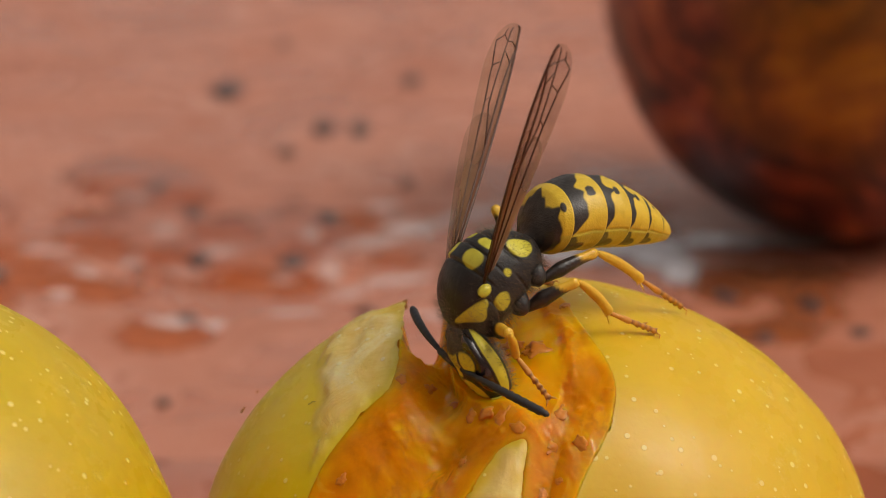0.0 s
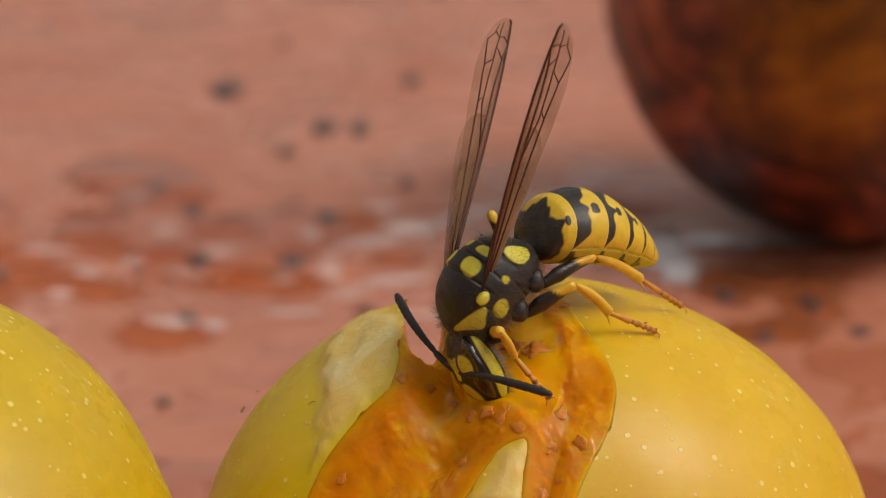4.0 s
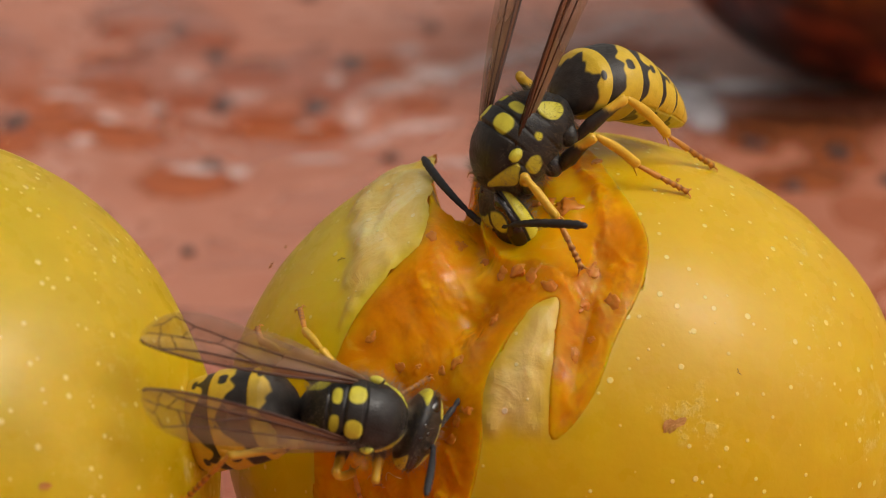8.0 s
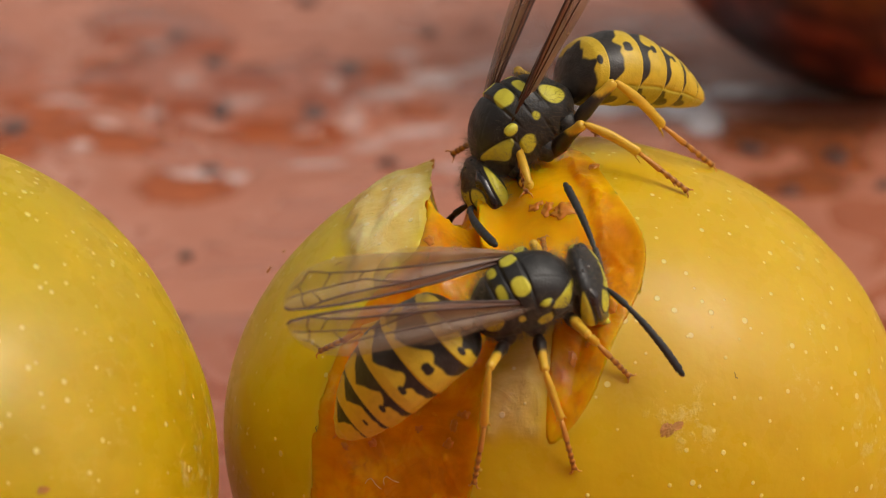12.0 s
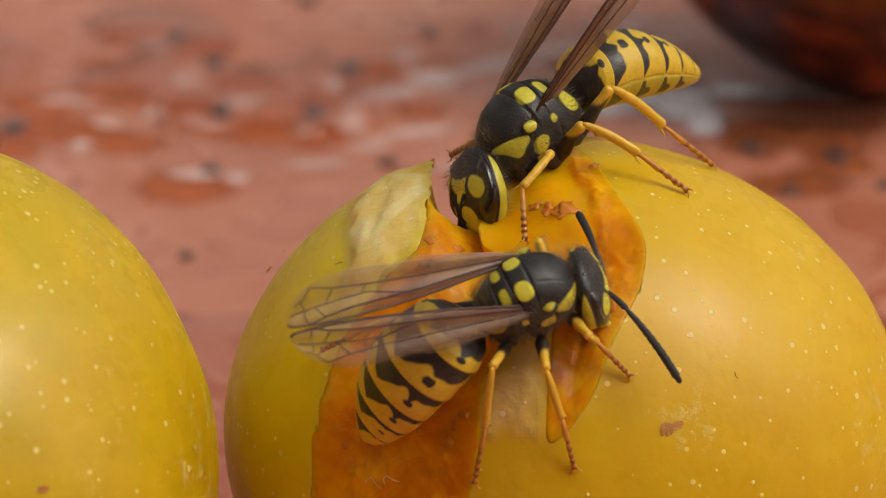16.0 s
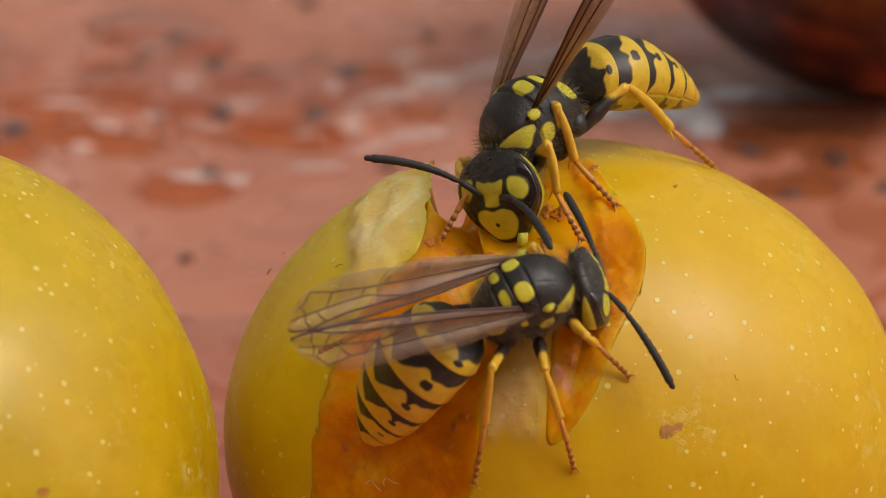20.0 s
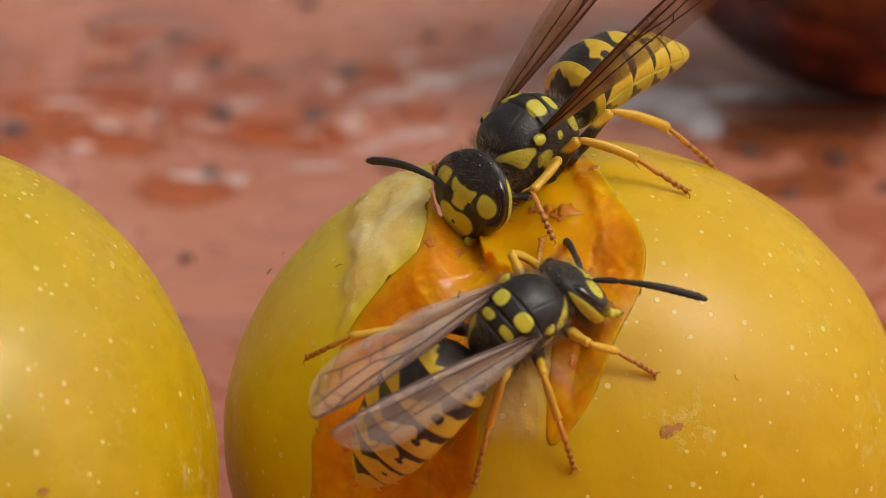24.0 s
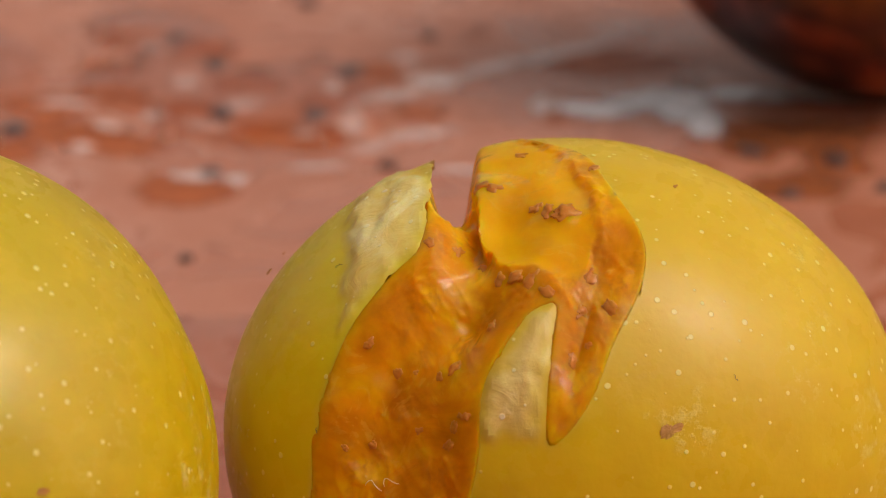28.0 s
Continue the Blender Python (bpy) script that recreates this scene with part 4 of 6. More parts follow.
    h[:, 0] = (np.where(p[:, 0] > 0, 0.92, 0.62) * p[:, 0]) * (1 - 0.26 * step(0.2, 1.0, p[:, 2])) - 0.12 * step(0.2, 1.0, p[:, 2]) + 0.74
    h[:, 0] -= 0.10 * np.exp(-((np.abs(h[:, 1]) - 0.36) / 0.24) ** 2 - ((h[:, 2] - 0.12) / 0.25) ** 2) * (p[:, 0] > 0)  # feeler sockets
    turn, rise = np.degrees(np.arctan2(np.abs(p[:, 1]), p[:, 0])), np.degrees(np.arcsin(np.clip(p[:, 2], -1, 1)))
    eye = [(82, 44), (74, 54), (58, 58), (44, 50), (37, 38), (43, 27), (56, 23), (58, 15), (52, 8), (42, 3), (36, -8), (40, -24), (52, -38), (66, -46), (78, -40), (84, 0)]
    sinus = [(28, 30), (44, 29), (57, 22), (58, 11), (48, 2), (35, 3), (26, 13)]
    cheek = [(85, 50), (98, 55), (118, 44), (128, 20), (129, -10), (120, -40), (100, -58), (82, -52), (86, 0)]
    crown = [(-0.60, 0.78), (-0.2, 0.64), (0, 0.68), (0.2, 0.64), (0.60, 0.78), (0.48, 0.24), (0.27, 0.0), (0.32, -0.22), (-0.32, -0.22), (-0.27, 0.0), (-0.48, 0.24)]
    shield = [(0, -0.42), (0.3, -0.28), (0.70, -0.38), (0.84, -0.75), (0.66, -1.18), (0.36, -1.55), (-0.36, -1.55), (-0.66, -1.18), (-0.84, -0.75), (-0.70, -0.38), (-0.3, -0.28)]
    mask = patches(h, turn, rise, [sinus, cheek], 1.6, 2.0)
    mask = np.maximum(mask, patches(h, h[:, 1], h[:, 2], [crown, shield], 0.035, 3.0) * (p[:, 0] > 0.2))
    mask *= 1 - step(1.2, 0.8, np.hypot(h[:, 1], h[:, 2] + 0.92) / 0.085) * (p[:, 0] > 0.2)
    h = h * 1.04
    MESHES["head"] = mesh_of("head", h * GROW, g, CUTICLE, mask)
    out = p / np.array((0.8, 1.68, 1.78))
    out /= np.linalg.norm(out, axis=1)[:, None]
    MESHES["head_hair"] = mesh_of("hair", *hairs(h * GROW, out, 1300, 0.42, 9, lambda q: q[2] > 0.3 or q[0] < 0.6), HAIR)
    deep = depth_in(turn, rise, eye)
    bulge = h + out * (-0.05 + 0.15 * step(-3.0, 16.0, deep))[:, None]
    for key, sgn in (("L", 1), ("R", -1)):
        near = (deep > -3.5) & (p[:, 1] * sgn > 0)
        some = [q for q in g if len(q) == 4 and all(near[i] for i in q)]
        used = sorted({i for q in some for i in q})
        back_to = {old: k for k, old in enumerate(used)}
        MESHES["eye" + key] = mesh_of("compound_eye", bulge[used] * GROW, [tuple(back_to[i] for i in q) for q in some], EYE)
    o, g = blob((0, 0, 0), (0.12, 0.12, 0.09), 10, 14)
    MESHES["ocellus"] = mesh_of("simple_eye", o, g, EYE)
    j, g = tube([(0, 0, 0.15), (0.12, -0.06, -0.25), (0.18, -0.28, -0.62), (0.16, -0.55, -0.85)], (0.34, 0.36, 0.27, 0.08), 12, 0.7)
    MESHES["jaw"] = mesh_of("mandible", j * GROW, g, CUTICLE, step(-0.72, -0.55, j[:, 2]))
    MESHES["antenna"] = mesh_of("antenna", *antenna_shape(), ANTENNA)
    n, g = tube([(-0.35, 0, 0.0), (0.1, 0, 0.0), (0.45, 0, 0.02)], (0.55, 0.42, 0.5), 14)
    MESHES["neck"] = mesh_of("neck", n, g, CUTICLE, np.zeros(len(n)))
    # wings, for the left side; the right ones are mirrored
    for key, sgn in (("L", 1), ("R", -1)):
        grid, n, m = wing_sheet(10.9, 1.85)
        v = grid.reshape(-1, 3) * np.array((1, sgn, 1))
        chord, span = np.tile(np.linspace(0, 1, m), n), np.repeat(grid[:, 0, 0] / 10.9, m)
        MESHES["wing" + key] = mesh_of("fore_wing", v, grid_faces(n, m, False), WING, chord, lobe=span)
        MESHES["veins" + key] = [mesh_of("wing_vein", v * np.array((1, sgn, 1)), f, VEIN) for v, f in wing_veins(10.9, 1.85)]
        grid, n, m = wing_sheet(6.6, 1.5)
        v = grid.reshape(-1, 3) * np.array((1, sgn, 1)) - np.array((0, 0, 0.12))
        MESHES["hind" + key] = mesh_of("hind_wing", v, grid_faces(n, m, False), WING, chord, lobe=span)
    for key, (a, b, c) in BONES.items():
        MESHES["femur" + key] = segment_mesh("femur", a, 0.20, 0.36 if key != "3" else 0.33, 0.22, {"1": 0.58, "2": 0.74, "3": 0.76}[key])
        MESHES["tibia" + key] = segment_mesh("tibia", b, 0.15, 0.21, 0.20, -0.2)
        MESHES["tarsus" + key] = tarsus_mesh("tarsus", c)
        v, f = tube([(-0.1, 0, 0.75), (0.02, 0, 0.2), (0, 0, -0.02)], (0.46, 0.42, 0.26), 12)
        MESHES["coxa" + key] = mesh_of("leg", v, f, CUTICLE, np.zeros(len(v)))


def build_wasp(label, size, abdomen):
    w = {"root": thing("wasp", label, "wasp", group="wasps on the plum"), "size": size}
    root = w["root"]
    root.scale = (size, size, size)
    thorax = part("thorax", MESHES["thorax"], root, "black thorax with yellow spots and pale hair")
    part("hair", MESHES["thorax_hair"], thorax)
    w["abdomen"] = part("abdomen", MESHES["stalk"], root, at=P(*WAIST))
    w["abdomen"].scale = abdomen
    for k in range(6):
        part("abdomen_ring", MESHES["ring%d" % k], w["abdomen"])
    part("sting", MESHES["sting"], w["abdomen"])
    w["head"] = part("head", MESHES["head"], root, "black head with a yellow face", at=P(*NECK))
    part("neck", MESHES["neck"], root, at=P(*NECK))
    part("hair", MESHES["head_hair"], w["head"])
    for x, y, z in ((1.02, 0.0, 1.46), (0.77, 0.27, 1.64), (0.77, -0.27, 1.64)):
        part("simple_eye", MESHES["ocellus"], w["head"], at=P(x * GROW, y * GROW, z * GROW))
    for key, sgn in (("L", 1), ("R", -1)):
        part("compound_eye", MESHES["eye" + key], w["head"], "glossy dark kidney-shaped eye")
        jaw = part("mandible", MESHES["jaw"], w["head"], "yellow jaw with a black tip", at=P(1.12 * GROW, sgn * 0.66 * GROW, -1.58 * GROW))
        jaw.matrix_basis = jaw.matrix_basis @ pose(0, 0, 0, 0, 0, 0 if sgn > 0 else 70) @ Matrix.Scale(0.75, 4)
        w["antenna" + key] = part("antenna", MESHES["antenna"], w["head"], at=P(1.62 * GROW, sgn * 0.38 * GROW, 0.12 * GROW))
        part("tegula", MESHES["tegula"], thorax, at=P(0.68 * GROW, sgn * 1.40 * GROW, 0.58 * GROW))
        w["wing" + key] = part("fore_wing", MESHES["wing" + key], root, "smoky brown wing folded lengthwise", at=P(WING_ROOT.x, sgn * WING_ROOT.y, WING_ROOT.z))
        for vein in MESHES["veins" + key]:
            part("wing_vein", vein, w["wing" + key])
        part("hind_wing", MESHES["hind" + key], w["wing" + key], at=P(0.1, -0.1 * sgn, -0.05))
        for k, hip in HIPS.items():
            leg = part("leg", MESHES["coxa" + k], root, "slender yellow leg with a black base", at=P(hip.x, sgn * hip.y, hip.z))
            w["leg" + key + k] = leg
            for name in ("femur", "tibia", "tarsus"):
                w[name + key + k] = part(name, MESHES[name + k], leg)
    return w


wasp_meshes()
first_wasp = build_wasp("black and yellow wasp feeding on the plum's flesh", 1.0, (0.90, 0.86, 0.86))
second_wasp = build_wasp("black and yellow wasp with folded wings crawling over the plum", 0.9, (1.0, 1.0, 1.0))


def aim(start, way, up):
    """A pose at start (in millimetres) whose x axis runs along way."""
    x = way.normalized()
    y = up.cross(x)
    y = y.normalized() if y.length > 1e-5 else Vector((0, 1, 0))
    z = x.cross(y)
    m = Matrix((x, y, z)).transposed().to_4x4()
    m.translation = start * MM
    return m


def key_legs(w, bodies, feet):
    """Bends the six legs so that each foot stands where it is told (world millimetres), time by time."""
    for side, sgn in (("L", 1), ("R", -1)):
        for k in "123":
            hip = Vector((HIPS[k].x, sgn * HIPS[k].y, HIPS[k].z))
            a, b, c = BONES[k]
            rows = {"femur": [], "tibia": [], "tarsus": []}
            for t, body in bodies:
                at = {r[0]: r for r in feet[side + k]}
                row = at[t]
                foot = (body.inverted() @ (Vector(row[1:4]) * MM)) / (MM * w["size"]) - hip
                stand = Vector(row[1:4]) - Vector((0, 0, 12))
                out = body.to_3x3().inverted() @ Vector([q / r ** 2 for q, r in zip(stand, RADII)])
                out.normalize()
                back = -foot
                back = (back - out * back.dot(out)).normalized()
                ankle = foot + (back * 0.9 + out * 0.28).normalized() * c
                reach = min(ankle.length, (a + b) * 0.985)
                reach = max(reach, abs(a - b) + 0.15)
                way = ankle.normalized()
                pole = Vector((0.1, sgn * 0.9, 0.3)) + 0.3 * out if k == "1" else Vector((-0.1, sgn * 0.3, 0.8)) + 0.5 * out
                pole = (pole - way * pole.dot(way)).normalized()
                cosine = (a * a + reach * reach - b * b) / (2 * a * reach)
                knee = way * a * cosine + pole * a * math.sqrt(max(0, 1 - cosine * cosine))
                end = way * reach
                rows["femur"].append((t, aim(Vector((0, 0, 0)), knee, pole)))
                rows["tibia"].append((t, aim(knee, end - knee, pole)))
                rows["tarsus"].append((t, aim(end, foot - end, pole)))
            for name, keys in rows.items():
                walk(w[name + side + k], keys)

# ---- small things on the fruit ----


def on_fruit(u, w, out=0.0):
    """A place on the near side of the eaten plum, in its own space."""
    q = lifted(np.array([u]), np.array([w]), out)[0]
    n = q / np.array(RADII) ** 2
    return Vector(q), Vector(n / np.linalg.norm(n))


def crumb(u, w, size, seed):
    """A soft ragged crumb lying on the flesh below that place."""
    flesh = next(o for o in main_plum.children if o.name.startswith("flesh"))
    q, n = on_fruit(u, w)
    hit, at, normal, _ = flesh.ray_cast((q + n * 3) * MM, -n)
    at, normal = (at, normal) if hit else (q * MM, n)
    v, f = blob((0, 0, 0), (1, 1, 1), 18, 24)
    v = v * (1 + 0.55 * waves(v, 1.25, seed, 3))[:, None] * np.array((1.15, 0.85, 0.40)) * size
    ob = part("flesh_crumb", mesh_of("flesh_crumb", v, f, CRUMB), main_plum, "soft brown crumb of chewed flesh")
    ob.matrix_basis = Matrix.Translation(at + normal * -0.20 * size * MM) @ normal.to_track_quat("Z", "Y").to_matrix().to_4x4() @ pose(0, 0, 0, 0, 0, seed * 67)
    return ob


# place on the fruit and size of each crumb
CRUMBS = [(-1.85, 11.13, 0.27), (-3.55, 9.91, 0.27), (-3.02, 9.81, 0.31), (-1.42, 8.97, 0.29), (-0.92, 8.8, 0.33), (-0.22, 8.69, 0.49), (0.98, 10.32, 0.22), (-2.88, 6.2, 0.31), (-2.34, 6.08, 0.36), (-1.69, 5.85, 0.4), (-1.12, 5.32, 0.31), (0.69, 6.05, 0.36), (1.43, 4.67, 0.31), (0.37, 4.68, 0.31), (-0.06, 2.6, 0.36), (0.56, 3.26, 0.27), (-1.62, 4.33, 0.22), (-4.75, 2.51, 0.4), (-5.41, 2.19, 0.31), (-7.94, 3.41, 0.31), (-7.17, 2.31, 0.36), (-6.39, 2.42, 0.22), (-8.15, -0.65, 0.27), (-8.93, -0.76, 0.22), (-6.21, -0.04, 0.31), (-4.64, 0.12, 0.31), (-4.17, 0.48, 0.36), (-4.86, -0.64, 0.4), (-5.52, 7.29, 0.27), (-4.63, 7.46, 0.31), (-3.73, 7.07, 0.27), (-3.21, 4.17, 0.27), (6.18, 11.11, 0.6)]
SCABS = [(3.66, -0.04, 0.48, 20), (4.23, 9.64, 0.14, 10), (-12.17, 6.52, 0.2, 60), (-11.57, 7.27, 0.09, 0)]
FIBRES = [(-13.12, 0.0, 0.6, 20, 0.35, 0), (-12.74, -0.11, 0.4, 100, 0.3, 0), (6.25, 2.0, 0.28, 110, 0.1, 1), (-9.92, -0.04, 0.22, 130, 0.1, 1), (-7.03, -2.05, 0.6, 40, 0.4, 0), (-7.69, -2.17, 0.7, 10, 0.3, 0), (-9.11, 6.48, 0.3, 70, 0.2, 1)]
LEFT_SCAB = (5.77, -11.62, 3.76, 70, 0, 10)
for number, (u, w, size) in enumerate(CRUMBS):
    crumb(u, w, size if w > 3.5 else 0.7 * size, number + 0.5)


def flake(name, at, size, seed, parent, label):
    """A thin ragged chip of dried skin, curled a little off the fruit."""
    rng = random.Random(seed)
    m, rings = 40, 6
    w = np.arange(m) * 2 * math.pi / m
    r = size * (0.72 + 0.17 * np.cos(3 * w + 0.4) + 0.12 * np.cos(2 * w) + np.array([rng.uniform(-0.09, 0.09) for _ in w]))
    v = [(0, 0, 0.03)]
    for k in range(1, rings + 1):
        v += [(x * k / rings * 1.25, y * k / rings * 0.75, 0.03 + 0.10 * size * (k / rings) ** 2 * math.sin(2 * t + seed) + rng.uniform(-0.012, 0.012)) for x, y, t in zip(r * np.cos(w), r * np.sin(w), w)]
    v = np.array(v)
    low = v.copy()
    low[:, 2] -= 0.035
    f = [(0, 1 + j, 1 + (j + 1) % m) for j in range(m)] + [tuple(i + 1 for i in q) for q in grid_faces(rings, m)]
    c, e = len(v), 1 + (rings - 1) * m
    f += [tuple(i + c for i in q[::-1]) for q in f] + [(e + j, e + (j + 1) % m, e + (j + 1) % m + c, e + j + c) for j in range(m)]
    return part(name, mesh_of(name, np.concatenate([v, low]), f, SCAB, smooth=False), parent, label, at)


for number, (u, w, size, turn) in enumerate(SCABS):
    q, n = on_fruit(u, w)
    flake("scab", Matrix.Translation(q * MM) @ n.to_track_quat("Z", "Y").to_matrix().to_4x4() @ pose(0, 0, 0, 0, 0, turn), size, number + 3, main_plum, "dry rusty flake of scab on the skin")

FIBRE = plain_material("pale_fibre", (0.80, 0.66, 0.30), 0.5)
DARK_FIBRE = plain_material("dark_fibre", (0.10, 0.05, 0.02), 0.6)
for number, (u, w, size, turn, bend, dark) in enumerate(FIBRES):
    q, n = on_fruit(u, w, 0.06)
    pts = [(size * (k / 9 - 0.5), bend * size * math.sin(k / 9 * 4.5), 0.04 * math.sin(k * 1.3)) for k in range(10)]
    hair = part("fibre", mesh_of("fibre", *tube(pts, [0.013] * 9 + [0.006], 6), DARK_FIBRE if dark else FIBRE), main_plum, "tiny stray fibre")
    hair.matrix_basis = Matrix.Translation(q * MM) @ n.to_track_quat("Z", "Y").to_matrix().to_4x4() @ pose(0, 0, 0, 0, 0, turn)

# a like flake on the neighbour
flake("scab", P(*LEFT_SCAB), 0.42, 8, left_plum, "dry rusty flake of scab on the skin")


def motions():
    """Keys both wasps, their heads, feelers, wings, abdomens and legs."""
    w = first_wasp
    bodies = [(0, P(-2.19, -5.14, 26.1, -0.94, 41.3, -151.35)), (1, P(-2.23, -5.15, 25.97, -1, 41.59, -151.31)), (3, P(-2.26, -5.14, 25.83, -1.19, 42.22, -151.29)), (4.6, P(-2.26, -5.12, 25.76, -1.35, 42.74, -151.3)), (6, P(-2.21, -4.37, 25.56, -1.13, 43.16, -151.21)), (8, P(-2.13, -3.67, 25.41, -3.59, 44.38, -154.83)), (9, P(-2.13, -3.72, 25.43, -3.57, 44.38, -154.83)), (10, P(-2.18, -1.82, 25.29, -0.5, 40.58, -151.22)), (10.5, P(-2.18, -0.77, 25.5, -1.56, 34.81, -152.48)), (11, P(-2.05, -0.71, 25.91, -2.57, 28.82, -153.49)), (12, P(-2.02, -0.84, 25.49, 1.47, 35.09, -156.39)), (15, P(-1.69, -1.07, 25.47, 3.82, 25.81, -143.35)), (16, P(-1.64, -1.12, 25.42, 2.59, 20.75, -146.03)), (17, P(-2.29, 0.18, 25.43, -12.07, 14.69, -170.88)), (18, P(-2.89, 0.17, 25.4, 6.57, 25.43, 176.16)), (19, P(-2.19, -1.25, 25.91, 21.41, 19.41, -143.54)), (20, P(-1.61, -2.27, 26.01, 15.92, 20.12, -135.75)), (21, P(-1.43, -2.35, 25.76, 15.05, 16.84, -133.34)), (21.5, P(-1.53, -2.39, 25.66, 11.58, 14.89, -134.87)), (23.5, P(-1.65, -1.98, 25.33, 0.53, 11.37, -137.37)), (24, P(-1.67, -1.99, 25.25, -4.52, 9.86, -138.24)), (24.5, P(-1.78, 0.48, 26.42, 5.26, 7.64, -166.54)), (25, P(-1.56, 0.87, 27.39, 18.41, 7.49, 170.91)), (25.5, P(-2.7, 0.49, 26.34, 25.43, 10.16, -170.21)), (26, P(-4.21, 0.19, 25.43, 32.7, 5.74, -153.33)), (27, P(-4.15, 0.16, 25.36, 33.95, 5.86, -154.91)), (27.3, P(-3.4, 0.38, 26.06, 26.97, 0.28, -156.43)), (27.5, P(-2.6, 0.6, 26.76, 19.6, -6.12, -157.99)), (27.6, P(5.85, 3.85, 29.97, 16.95, -8.32, -161.86)), (27.7, P(14.78, 10.82, 37.85, 13.76, -6.61, -164.51)), (28, P(47.59, 31.27, 66.33, 3.36, -3.54, -173.32))]
    walk(w["root"], bodies)
    walk(w["head"], [(0, P(1.61, 0.25, -2.23, 16.95, -10.04, -6.4)), (1, P(1.61, 0.24, -2.23, 17.69, -11.06, -6.42)), (3, P(1.6, 0.24, -2.23, 19.16, -13.11, -6.49)), (4.6, P(1.6, 0.24, -2.23, 20.35, -14.75, -6.59)), (6, P(1.59, 0.24, -2.23, 21.42, -16.18, -6.72)), (8, P(1.71, 0.23, -2.21, 21.26, -14.52, -1.67)), (9, P(1.71, 0.23, -2.21, 21.24, -14.52, -1.66)), (10, P(1.64, 0.2, -2.05, 10.25, -15.39, 17.2)), (10.5, P(1.74, 0.17, -1.9, 13.35, -11.44, 5.93)), (11, P(1.85, 0.14, -1.76, 19.56, -8.5, -4.87)), (12, P(1.93, 0.1, -1.9, 13.7, -9.26, -2.05)), (15, P(2.14, 0.09, -1.75, 17.44, -16.31, -4.24)), (16, P(2.24, 0.05, -1.68, 15.53, -16, -4.24)), (17, P(2.03, 0.15, -1.9, 32.73, -11.81, -10.32)), (18, P(1.99, 0.03, -1.72, 13.99, -22.13, -5.83)), (19, P(1.92, -0.02, -1.45, -4.44, 0.31, 11.66)), (20, P(2.07, 0.02, -1.79, -7.35, -11.02, 19.98)), (21, P(2.2, -0.03, -1.53, -7.92, -16.48, 14.69)), (21.5, P(2.19, -0.04, -1.5, -4.64, 8.79, -0.34)), (23.5, P(2.19, -0.07, -1.41, -16.28, 0.06, 0.45)), (24, P(2.19, -0.07, -1.39, -19.12, -5.01, 6.17)), (24.5, P(2.26, -0.02, -1.47, -3.23, 17.99, 3.75)), (25, P(2.34, 0.03, -1.54, -1.84, 1.36, 26.13)), (25.5, P(1.76, 0.07, -1.42, -3.4, -5.8, -3.29)), (26, P(1.17, 0.11, -1.29, -4.04, -15.41, -37.77)), (27, P(1.19, 0.1, -1.27, -5.62, -15.61, -35.98)), (27.3, P(1.19, 0.1, -1.27, -4.86, -13.27, -31.16)), (27.5, P(1.19, 0.1, -1.27, -3.93, -14.28, -30.85)), (27.6, P(1.19, 0.1, -1.27, -3.98, -15.25, -30.71)), (27.7, P(1.19, 0.1, -1.27, -3.98, -15.22, -30.74)), (28, P(1.19, 0.1, -1.27, -4.01, -15.16, -30.85))])
    walk(w["abdomen"], [(0, P(-2.1, 0, -0.32, 7.17, -46.74, 6.86)), (1, P(-2.1, 0, -0.32, 0.83, -51.71, 9.81)), (3, P(-2.1, 0, -0.32, -3.82, -55.15, 12.52)), (4.6, P(-2.1, 0, -0.32, -5.82, -55.65, 15.39)), (6, P(-2.1, 0, -0.32, -4.67, -55.89, 14.39)), (8, P(-2.1, 0, -0.32, -9.89, -60.01, 23.18)), (9, P(-2.1, 0, -0.32, -5.05, -56.23, 17.19)), (10, P(-2.1, 0, -0.32, 15.1, -51.88, -8.13)), (10.5, P(-2.1, 0, -0.32, 14.55, -47.3, -6.3)), (11, P(-2.1, 0, -0.32, 17.37, -38.21, -4.21)), (12, P(-2.1, 0, -0.32, 3.18, -45.29, 12.9)), (15, P(-2.1, 0, -0.32, 8.34, -35.67, 0.28)), (16, P(-2.1, 0, -0.32, 13.1, -20.52, 7.72)), (17, P(-2.1, 0, -0.32, 24.28, -15.03, 5.87)), (18, P(-2.1, 0, -0.32, -4.68, -21.94, 27.55)), (19, P(-2.1, 0, -0.32, -10.89, -19.38, 10.46)), (20, P(-2.1, 0, -0.32, -11.39, -30.63, 3.18)), (21, P(-2.1, 0, -0.32, 0.72, -15.63, 3.47)), (21.5, P(-2.1, 0, -0.32, 6, -11.19, 3.15)), (23.5, P(-2.1, 0, -0.32, 18.69, 0.26, 0.3)), (24, P(-2.1, 0, -0.32, 22.52, 4.45, 0.89)), (24.5, P(-2.1, 0, -0.32, -18.41, -29.09, 8.28)), (25, P(-2.1, 0, -0.32, -26.49, -17.85, 17.83)), (25.5, P(-2.1, 0, -0.32, -8.19, -16.44, -4.11)), (26, P(-2.1, 0, -0.32, 12.07, -7.65, -25.82)), (27, P(-2.1, 0, -0.32, 10.4, -9.89, -24.12)), (27.3, P(-2.1, 0, -0.32, 10.71, -11.19, -27.1)), (27.5, P(-2.1, 0, -0.32, 7.4, -13.23, -32.19)), (27.6, P(-2.1, 0, -0.32, 6.37, -16.08, -29.95)), (27.7, P(-2.1, 0, -0.32, 6.37, -16.07, -29.92)), (28, P(-2.1, 0, -0.32, 6.36, -16.06, -29.81))])
